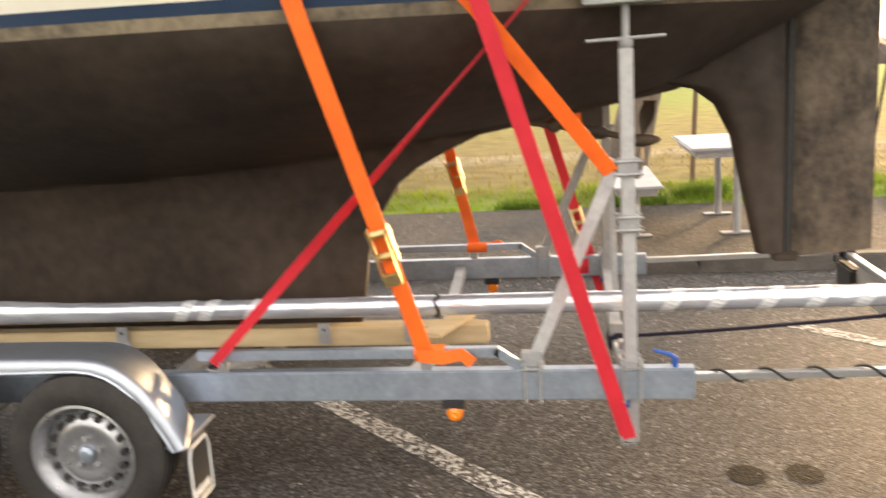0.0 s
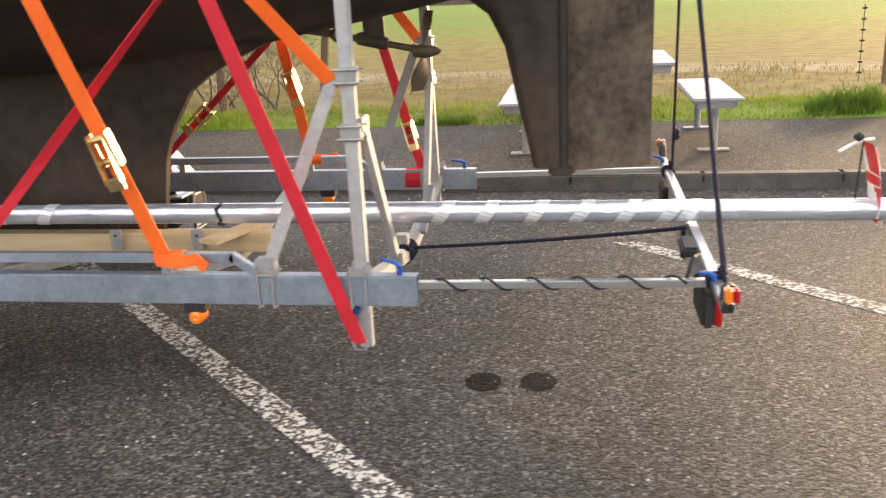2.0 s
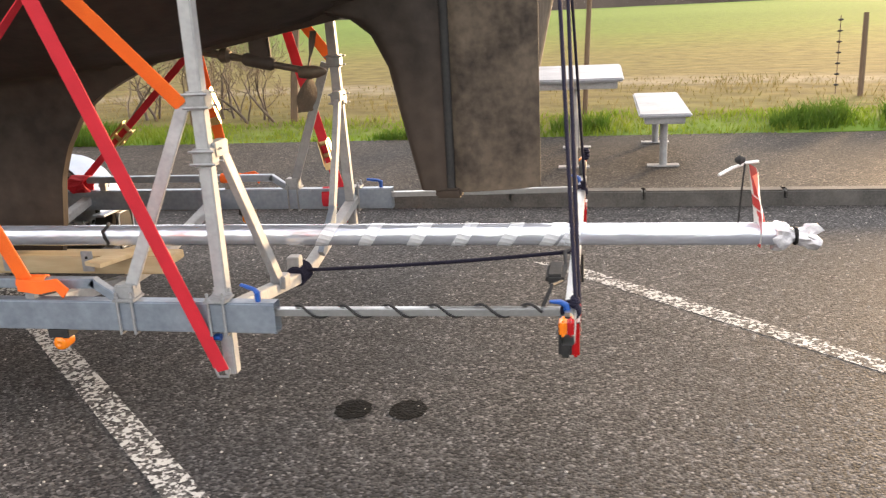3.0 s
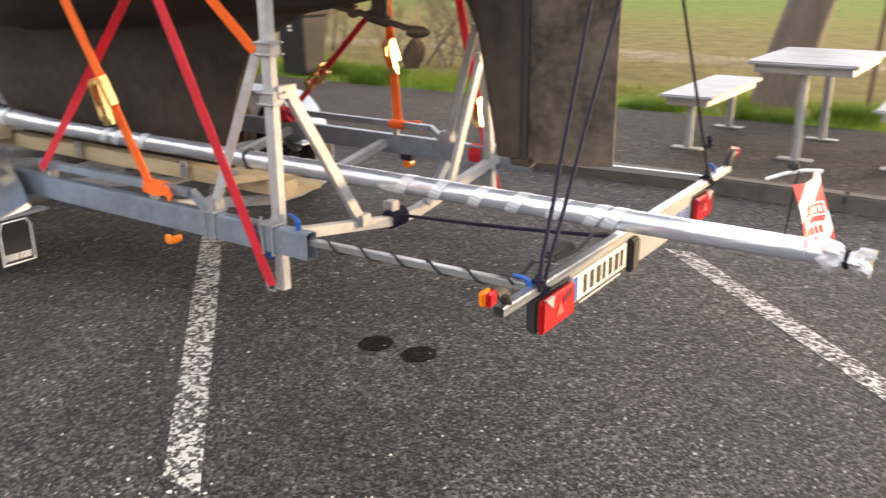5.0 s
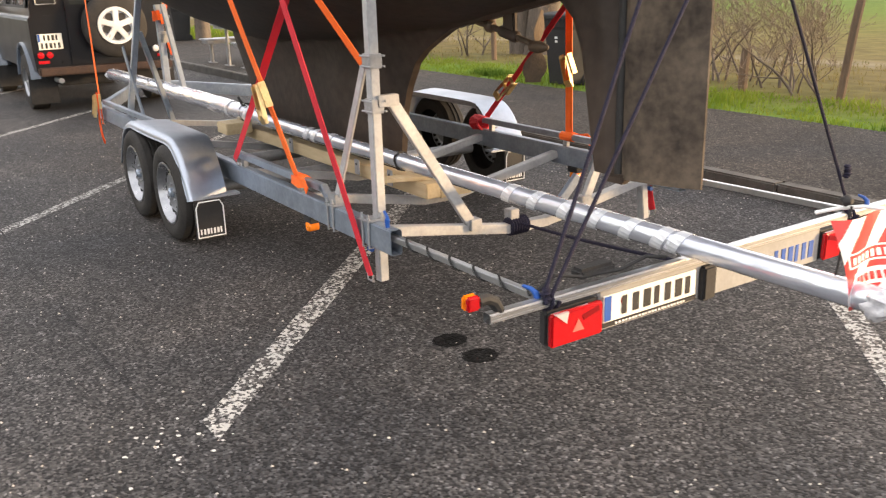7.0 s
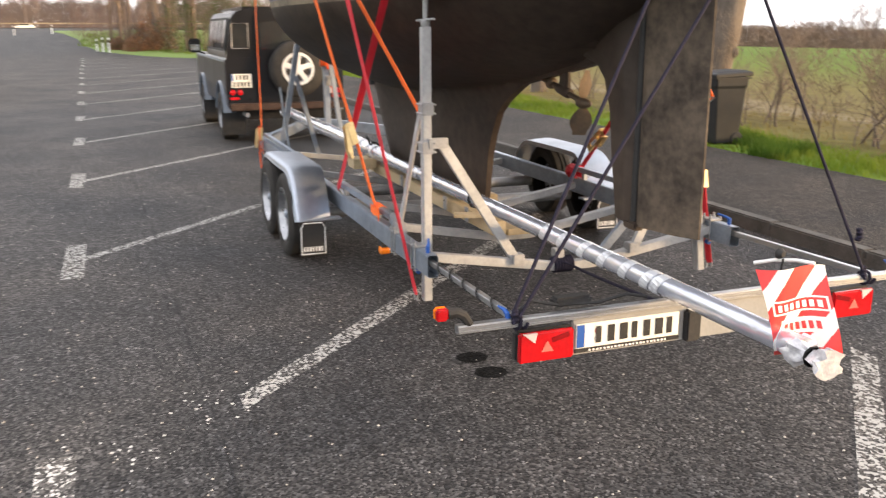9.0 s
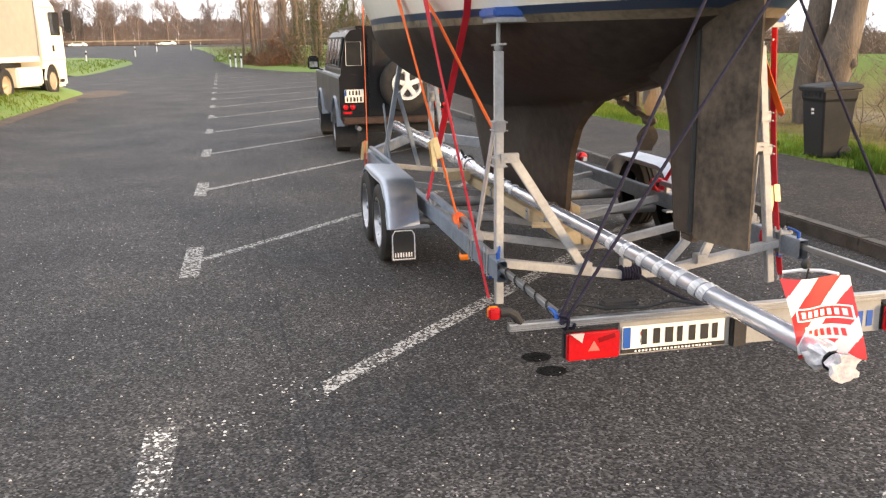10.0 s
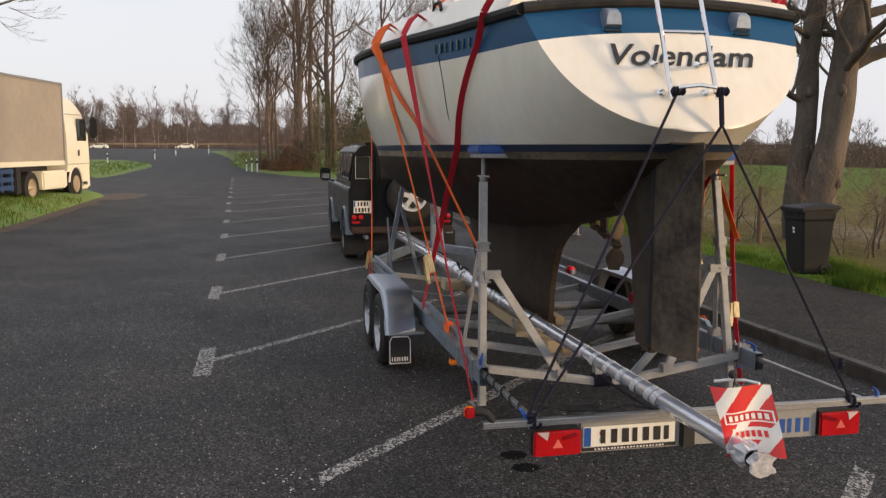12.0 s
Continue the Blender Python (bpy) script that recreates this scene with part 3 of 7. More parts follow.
    for v in blade.verts:
        v.co.y += -0.03 + 0.26 * (v.co.x - 1.44)
    part("rudder", blade, RUDDER, b, "brown weathered rudder blade put slightly over", True)
    edge = lambda z: half(min(transom_x(z), 1.95), z)
    across = [-1 + k / 12 for k in range(25)]
    bulge = lambda s: 0.03 * (1 - s * s)
    arch = lambda z, s: z + 0.06 * (1 - s * s)
    at_stern = lambda z, s: (transom_x(z) + bulge(s), CY + edge(z) * s, z)
    part("transom", loft([[at_stern(1.995 + (arch(2.495, s) - 1.995) * k / 30, s) for s in across] for k in range(31)]), GEL, b, "white raked stern board", True)
    part("transom_band", loft([[at_stern(arch(2.495 + 0.19 * k / 4, s), s) for s in across] for k in range(5)]), BLUE, b, "blue band across the stern", True)
    zt = 2.685
    pts = [at_stern(arch(zt, s), s) for s in across]
    part("stern_rail", tube([(x + 0.012, y, z) for x, y, z in pts], 0.036, 10), BLACK, b, "black rubber strake across the stern", True)
    part("stern_coaming", loft([[(x - 0.02 - dx, y, z + dz) for x, y, z in pts] for dx, dz in ((0, 0.0), (0.02, 0.05), (0.06, 0.085), (0.2, 0.09))]), GEL, b, "white moulded deck edge above the stern", True)
    deck = []
    for k in range(31):
        x = -6.2 + 7.5 * k / 30
        h = half(x, sheer(x))
        deck.append([(x, CY + h * s, sheer(x) + 0.06 * (1 - s * s) + 0.01) for s in [-1 + q / 4 for q in range(9)]])
    part("deck", loft(deck), GEL, b, "", True)
    bul = []
    for s in (-1, 1):
        rows = [[(x, CY + s * (half(x, sheer(x)) - 0.01 - 0.06 * q), sheer(x) + 0.02 + 0.09 * q) for q in (0, 0.7, 1.0, 2.2)] for x in [-6.0 + 7.2 * k / 30 for k in range(31)]]
        bul.append(loft(rows))
    part("toe_rail", joined(*bul), GEL, b, "white raised deck edge", True)
    roof = []
    for x, w, h in ((-4.2, 0.4, 2.98), (-3.9, 0.62, 3.16), (-2.4, 0.86, 3.2), (-0.6, 0.86, 3.16), (-0.4, 0.86, 3.14)):
        roof.append([(x, CY + s * w * q, z) for s, q, z in ((-1, 1.05, 2.8), (-1, 0.98, h - 0.06), (-1, 0.88, h), (-1, 0.4, h + 0.03), (1, 0.4, h + 0.03), (1, 0.88, h), (1, 0.98, h - 0.06), (1, 1.05, 2.8))])
    part("coachroof", loft(roof, closed=True, caps=True), GEL, b, "white cabin top", True)
    part("cleat", tube([(0.05, CY - 1.1, 2.85), (0.1, CY - 1.1, 2.9), (0.2, CY - 1.08, 2.9), (0.24, CY - 1.08, 2.84)], 0.012, 8), BLACK, b)
    for y in (3.565, 4.35):
        x = transom_x(2.64) + 0.02
        vent = [[(x + dx, y + w * c, 2.63 + h * s2) for c, s2 in ((-1, -1), (1, -1), (0.85, 0.6), (0.6, 1), (-0.6, 1), (-0.85, 0.6))] for dx, w, h in ((0, 0.06, 0.065), (0.05, 0.055, 0.055), (0.09, 0.045, 0.035))]
        shell = part("vent_shell", loft(vent, closed=True, caps=True), GALV, b, "polished metal vent cowl", True)
        part("mouth", box((x + 0.01, y - 0.05, 2.556), (x + 0.08, y + 0.05, 2.564), 0.002), BLACK, shell)
    # boarding ladder
    foot, top = Vector((1.9, 0, 2.17)), Vector((1.56, 0, 2.98))
    for y in (3.748, 4.008):
        part("ladder_rail", tube([(foot.x, y, foot.z), (1.86, y, 2.25), (1.745, y, 2.53), (top.x, y, top.z)], 0.0125, 10), CHROME, b, "stainless ladder rail", True)
        for z, xx in ((2.2, 1.875), (2.36, 1.815)):
            part("stand_off", tube([(transom_x(z) + 0.01, y, z), (xx, y, z)], 0.012, 8), CHROME, b)
            part("foot_pad", lathe([(0, 0.03), (0.014, 0.022)], (transom_x(z) + 0.02, y, z), "x", 12), CHROME, b)
    for z, xx in ((2.53, 1.745), (2.8, 1.632)):
        part("rung", tube([(xx, 3.748, z), (xx, 4.008, z)], 0.0125, 10), CHROME, b, "stainless rung", True)
    part("rung", tube([(1.895, 3.748, 2.19), (1.94, 3.783, 2.225), (1.95, 3.878, 2.235), (1.94, 3.973, 2.225), (1.895, 4.008, 2.19)], 0.0125, 10), CHROME, b, "curved bottom rung", True)
    # name on the stern
    cu = bpy.data.curves.new("name_letters", "FONT")
    cu.body, cu.size, cu.extrude, cu.shear = "Volendam", 0.215, 0.001, 0.4
    cu.align_x, cu.align_y, cu.offset, cu.space_character = "CENTER", "CENTER", 0.003, 1.0
    cu.materials.append(BLACKTEXT)
    tx = new("stern_name", cu)
    slope = math.degrees(math.atan(0.75))
    tx.matrix_world = Matrix.Translation((transom_x(2.415) + 0.034, CY + 0.005, 2.415)) @ Euler((radians(90 - slope), 0, radians(90)), "XYZ").to_matrix().to_4x4()
    dg = bpy.context.evaluated_depsgraph_get()
    me = bpy.data.meshes.new_from_object(tx.evaluated_get(dg))
    me.transform(tx.matrix_world)
    bpy.data.objects.remove(tx)
    nm = new("stern_name", me)
    nm.parent = b
    nm.matrix_parent_inverse = Matrix.Translation(b.location).inverted()
    nm["label"] = "black slanted lettering on the stern"
    for k in range(7):
        x = 0.36 + k * 0.075
        z = sheer(x) - 0.105
        y = CY - half(x, z) - 0.003
        part("letter_bar", box((x, y - 0.001, z - 0.03), (x + 0.03 + 0.012 * (k % 3 == 1), y + 0.008, z + 0.03)), FADED, b, "small faded gold bar of lettering")
    # thin dark line down the hull side, drawn as a narrow tube
    pts = []
    for k in range(13):
        z = sheer(0.4) - 0.15 - 0.035 * k
        x = 0.42 + 0.025 * math.sin(k * 0.32)
        pts.append((x, CY - half(x, z) - 0.003, z))
    part("topside_line", tube(pts, 0.0022, 5), BLACK, b, "thin dark line running down the topside", True)
    # propeller gear
    shaft = [(0.2, CY, 1.405), (0.5, CY, 1.345), (0.83, CY, 1.275)]
    part("shaft", tube(shaft, [0.022, 0.016, 0.016], 10), BRONZE, b, "bronze propeller shaft", True)
    part("shaft_anode", lathe([(-0.03, 0.02), (-0.015, 0.034), (0.015, 0.034), (0.03, 0.02)], (0.4, CY, 1.365), "x", 14), BRONZE, b, "", True)
    strut = part("bracket_strut", beam((0.575, CY, 1.335), (0.57, CY, 1.52), 0.03, 0.1, 0.01, up=(1, 0, 0)), ANTIFOUL, b, "flat shaft bracket")
    part("bearing_barrel", tube([(0.49, CY, 1.348), (0.505, CY, 1.345), (0.625, CY, 1.319), (0.64, CY, 1.316)], [0.022, 0.031, 0.031, 0.022], 14), ANTIFOUL, strut, "round bearing on the shaft", True)
    hub = part("propeller_hub", lathe([(-0.045, 0.026), (0, 0.032), (0.04, 0.027), (0.075, 0.014), (0.085, 0.002)], (0.8, CY, 1.278), "x", 16), BRONZE, b, "bronze propeller hub", True)
    for s in (1, -1):
        rows = []
        for k in range(9):
            u = k / 8
            w = 0.012 + 0.05 * math.sin(min(1, u * 1.15) * math.pi * 0.82) ** 0.9
            tw = radians(74 - 26 * u) * -s
            c = Vector((0.8 + 0.036 * u * s, CY, 1.278 + s * (0.02 + 0.16 * u)))
            d = Vector((math.cos(tw), math.sin(tw), 0)) * w
            n = Vector((-math.sin(tw), math.cos(tw), 0)) * 0.006
            rows.append([c - d, c - n, c + d, c + n])
        part("blade", loft(rows, closed=True, caps=True), BRONZE, hub, "rounded bronze blade", True)
    part("rudder_stock", tube([(1.437, CY - 0.03, 0.745), (1.437, CY - 0.03, 1.95)], 0.022, 12), BLACK, b, "dark hinge line of the rudder", True)
    part("rudder_shoe", box((1.37, CY - 0.06, 0.7), (1.49, CY, 0.745), 0.01), ANTIFOUL, b)
    part("stern_fitting", box((1.3, CY - 0.12, 1.93), (1.8, CY + 0.12, 1.985), 0.02), BLACK, b, "dark rudder trunk under the stern")
    b.rotation_euler = (0, 0, radians(-1.1))


# ---- trailer ----
NY, FY = 2.93, 4.88      # middles of the two long rails


def mirror_y(y, side):
    return y if side < 0 else 2 * CY - y


def bars_text(parent, at, width, height, count, material, normal="x", name="lettering", flip=1):
    """Writing that cannot be shown: a row of plain upright bars on a flat face."""
    bm = bmesh.new()
    step = width / count
    for k in range(count):
        a = -width / 2 + step * (k + 0.18)
        b = a + step * (0.45 + 0.2 * ((k * 7) % 3) / 2)
        if normal == "x":
            box((at[0] - 0.001, at[1] + a * flip, at[2] - height / 2), (at[0] + 0.0015, at[1] + b * flip, at[2] + height / 2), 0, bm)
        else:
            box((at[0] + a, at[1] - 0.0015, at[2] - height / 2), (at[0] + b, at[1] + 0.001, at[2] + height / 2), 0, bm)
    return part(name, bm, material, parent, "plain bars of lettering")


def ubolt(x, y, parent):
    """A pair of U-bolts round a rail with the top plate that they hold."""
    plate = part("clamp_plate", box((x - 0.045, y - 0.045, 0.512), (x + 0.045, y + 0.045, 0.522), 0.002), GALV_DULL, parent)
    for dx in (-0.03, 0.03):
        bm = tube([(x + dx, y - 0.036, 0.55), (x + dx, y - 0.036, 0.38), (x + dx, y + 0.036, 0.38), (x + dx, y + 0.036, 0.55)], 0.006, 8)
        part("u_bolt", bm, GALV_DULL, plate)
        for sy in (-0.036, 0.036):
            part("nut", lathe([(0, 0.011), (0.01, 0.011)], (x + dx, y + sy, 0.522), "z", 6), GALV_DULL, plate)


def wheel(x, y, side, parent):
    """Pressed steel wheel with a ring of oval holes, and its tyre."""
    s = side
    prof = [(0.085, 0.205), (0.094, 0.225), (0.098, 0.262), (0.088, 0.296), (0.07, 0.312), (0.03, 0.316), (0.028, 0.306), (0.012, 0.306), (0.01, 0.316), (-0.01, 0.316), (-0.012, 0.306), (-0.028, 0.306), (-0.03, 0.316), (-0.07, 0.312), (-0.09, 0.28), (-0.085, 0.2)]
    tyre = part("tyre", lathe([(s * u, r) for u, r in prof], (x, y, 0.318), "y", 48, cap=False), TYRE, parent, "black tyre", True)
    rim = lathe([(s * u, r) for u, r in [(0.09, 0.206), (0.092, 0.196), (0.07, 0.188), (0.055, 0.176), (0.03, 0.165), (0.028, 0.15), (0.05, 0.128), (0.056, 0.1), (0.048, 0.08), (0.052, 0.045), (0.052, 0.001)]], (x, y, 0.318), "y", 48, cap=False)
    part("rim", rim, RIM, tyre, "silver pressed steel rim", True)
    for k in range(16):
        a = k * math.tau / 16
        cx, cz = x + 0.142 * math.cos(a), 0.318 + 0.142 * math.sin(a)
        hole = lathe([(s * 0.03, 0.015), (s * 0.0485, 0.0155), (s * 0.0486, 0.001)], (cx, y, cz), "y", 10)
        part("vent_hole", hole, BLACK, tyre)
    for k in range(5):
        a = k * math.tau / 5 + 0.3
        part("wheel_bolt", lathe([(s * 0.045, 0.011), (s * 0.066, 0.01), (s * 0.067, 0.001)], (x + 0.056 * math.cos(a), y, 0.318 + 0.056 * math.sin(a)), "y", 6), GALV_DULL, tyre)
    part("hub_cap", lathe([(s * 0.04, 0.033), (s * 0.07, 0.031), (s * 0.08, 0.02), (s * 0.082, 0.001)], (x, y, 0.318), "y", 20), GALV, tyre, "", True)


def mudguard(y, s, parent):
    """Twin-axle mudguard of folded sheet with a rolled outer edge."""
    quarter = [(0.775, 0.335), (0.752, 0.385), (0.72, 0.445), (0.685, 0.5), (0.63, 0.576), (0.58, 0.622), (0.53, 0.655), (0.47, 0.677), (0.4, 0.687), (0.2, 0.69), (0, 0.69)]
    mid = -1.7525
    path = [(mid + u, z) for u, z in quarter] + [(mid - u * 1.14, z) for u, z in quarter[-2::-1]]
    y_in, y_out = y + s * 0.1, y + s * 0.365
    rows = []
    for x, z in path:
        n = Vector((x - mid, 0, (z - 0.2) * 1.2)).normalized()
        back = 0.075 * max(0, min(1, (abs(x - mid) - 0.35) / 0.4)) * (1 if x > mid else -1)
        flat = lambda u, d: (x - back * (1 - u) - n.x * d, y_in + (y_out - y_in) * u, z - 0.012 * (1 - u) - n.z * d)
        rows.append([flat(0, 0), flat(0.5, -0.004), flat(0.86, -0.002), flat(0.94, 0.006), flat(0.985, 0.02), flat(1, 0.034), flat(1.0, 0.052), flat(0.985, 0.054), flat(0.975, 0.036), flat(0.93, 0.016), flat(0.85, 0.006), flat(0, 0.006)])
    guard = part("mudguard", loft(rows, closed=True, caps=True), GUARD, parent, "galvanised mudguard over two wheels", True)
    edge = [r[6] for r in rows]
    part("edge_bead", tube([(x, yy - s * 0.002, z) for x, yy, z in edge], 0.007, 6), GUARD, guard, "", True)
    inner = [[(x - (0.06 if x > mid else -0.06) * (abs(x - mid) > 0.5), y + s * 0.097, z - 0.012), (x - (0.06 if x > mid else -0.06) * (abs(x - mid) > 0.5), y + s * 0.097, z - 0.05)] for x, z in path[2:-2]]
    part("inner_sheet", loft(inner), GALV_DULL, guard)
    part("bracket", box((-1.09, min(y + s * 0.03, y + s * 0.35), 0.327), (-1.0, max(y + s * 0.03, y + s * 0.35), 0.341), 0.003), GUARD, guard, "flat steel outrigger plate")
    lo, hi = sorted((y + s * 0.15, y + s * 0.345))
    flap = part("mudflap", box((-1.0, lo, 0.075), (-0.987, hi, 0.327), 0.004), FLAP, parent, "black rubber mudflap with a white outline")
    pts = [(-0.981, lo + 0.01, 0.09), (-0.981, hi - 0.01, 0.09), (-0.981, hi - 0.01, 0.28), (-0.981, hi - 0.03, 0.318), (-0.981, lo + 0.03, 0.318), (-0.981, lo + 0.01, 0.28), (-0.981, lo + 0.01, 0.09)]
    part("outline", tube(pts, 0.0045, 6), WHITE, flap, "white painted outline")
    bars_text(flap, (-0.985, (lo + hi) / 2, 0.125), 0.15, 0.035, 7, WHITE)


def cross_member(x, parent, dip=0.3, mid=0.12, w=0.06, end=0.45):
    pts = [(x, NY + 0.03, end), (x, CY - mid, dip), (x, CY + mid, dip), (x, FY - 0.03, end)]
    bm = bmesh.new()
    for a, b in zip(pts, pts[1:]):
        beam(a, b, w, 0.05, 0.004, bm=bm)
    return part("cross_member", bm, ZINC, parent, "galvanised cross beam dipping to the middle")


def support(side, trailer_ob):
    """Adjustable stern prop: square post, screw head with pad, two braces and their clamps."""
    m = lambda y: mirror_y(y, side)
    at = lambda z: 2.975 if side < 0 else 4.807 - 0.117 * (z - 0.195)      # the far post leans inwards
    py = at(1.75)
    post = part("support_post", beam((0.67, at(0.195), 0.195), (0.67, at(1.69), 1.69), 0.05, 0.05, 0.005, up=(0, 1, 0), hollow=0.004), ZINC, trailer_ob, "upright square support post")
    part("spindle", tube([(0.67, py, 1.66), (0.67, py, 1.865 if side < 0 else 1.82)], 0.014, 10), GALV_DULL, post)
    part("collar", lathe([(0, 0.02), (0.012, 0.026), (0.03, 0.026), (0.04, 0.016)], (0.67, py, 1.69), "z", 12), GALV_DULL, post, "", True)
    part("spindle_handle", tube([(0.53, py, 1.722), (0.81, py, 1.728)], 0.0065, 8), GALV_DULL, post)
    hy = CY + side * half(0.67, 1.905)
    pz, inner_edge, outer_edge = 1.846, hy - 0.14, hy + 0.08
    if side > 0:      # the far pad sits further under the bilge
        hy, pz, inner_edge, outer_edge = 4.625, 1.8, 4.54, 4.69
    base = part("pad_channel", box((0.52, inner_edge + 0.02, pz), (0.82, outer_edge - 0.01, pz + 0.028), 0.003), GALV_DULL, post)
    part("pad", box((0.51, inner_edge, pz + 0.026), (0.83, outer_edge, pz + 0.08), 0.012), BLUEP, base, "blue rubber-faced pad")
    part("head_stem", beam((0.67, py, pz + 0.004), (0.67, hy + 0.01, pz + 0.022), 0.03, 0.02), GALV_DULL, post)
    for z, dx in ((1.265, -0.01), (1.058, 0.005)):
        py = at(z)
        clamp = part("clamp", box((0.632, py - 0.034, z - 0.034), (0.708, py + 0.034, z + 0.034), 0.004), GALV_DULL, post, "steel clamp plates with bolts")
        for dz in (-0.024, 0.024):
            part("bolt", tube([(0.622, py - 0.037, z + dz), (0.722, py - 0.037, z + dz)], 0.005, 6), GALV_DULL, clamp)
            part("bolt", tube([(0.622, py + 0.037, z + dz), (0.722, py + 0.037, z + dz)], 0.005, 6), GALV_DULL, clamp)
    ear = part("brace", beam((0.615, at(1.255) - side * -0.01, 1.255), (0.3, m(2.935), 0.535), 0.014, 0.05, 0.003, up=(1, 0, 0)), ZINC, post, "flat steel brace to the rail")
    part("foot", box((0.255, m(2.935) - 0.03, 0.52), (0.335, m(2.935) + 0.03, 0.575), 0.004), GALV_DULL, ear)
    inner = part("brace", beam((0.69, at(1.08) - side * 0.075, 1.085), (0.69, m(3.5), 0.4), 0.055, 0.03, 0.003, up=(1, 0, 0)), ZINC, post, "steel brace to the cross beam")
    part("brace_head", box((0.668, min(at(1.07), at(1.07) - side * 0.115), 1.052), (0.712, max(at(1.07), at(1.07) - side * 0.115), 1.108), 0.004), GALV_DULL, inner, "short steel arm on the post clamp")
    part("foot", box((0.655, m(3.52) - 0.035, 0.36), (0.725, m(3.52) + 0.035, 0.42), 0.004), GALV_DULL, inner)
    ubolt(0.295, NY if side < 0 else FY, trailer_ob)
    ubolt(0.67, NY if side < 0 else FY, trailer_ob)
    ly = m(2.925)
    part("locking_lever", tube([(0.83, ly, 0.51), (0.83, ly, 0.545), (0.815, m(2.935), 0.555), (0.755, m(2.955), 0.566)], [0.011, 0.013, 0.009, 0.007], 8), BLUEP, trailer_ob, "blue plastic clamp lever", True)
    part("strap_stop", lathe([(-0.015, 0.014), (0.015, 0.014)], (0.645, m(2.93), 0.36), "x", 10), BLUEP, trailer_ob, "small blue plastic cap")


def lamp_cluster(y0, y1, parent, outer):
    housing = part("rear_lamp", box((1.955, y0, 0.315), (2.005, y1, 0.455), 0.012), BLACK, parent, "red rear lamp cluster with a triangle reflector")
    part("lens", box((2.003, y0 + 0.004, 0.319), (2.03, y1 - 0.004, 0.451), 0.008), TAIL, housing, "red plastic lens")
    c, z = (y0 + y1) / 2, 0.385
    bm = bmesh.new()
    bm.faces.new([bm.verts.new(v) for v in ((2.0325, c - 0.028, z - 0.022), (2.0325, c + 0.028, z - 0.022), (2.0325, c, z + 0.026))])
    part("reflector", bm, RETRO, housing, "paler triangular reflector")
    o = y0 if outer < 0 else y1
    s = -outer
    part("clear_lens", loft([[(x, o + s * a, z) for a, z in ((0.02, 0.449), (0.085, 0.449), (0.075, 0.405))] for x in (2.01, 2.0325)], closed=True, caps=True), LENSWHITE, housing, "milky white slanted segment")
    part("dark_lens", beam((2.031, o + s * 0.155, 0.41), (2.031, o + s * 0.235, 0.43), 0.004, 0.022, 0.001, up=(0, 0, 1)), TAILDARK, housing, "darker red bar")


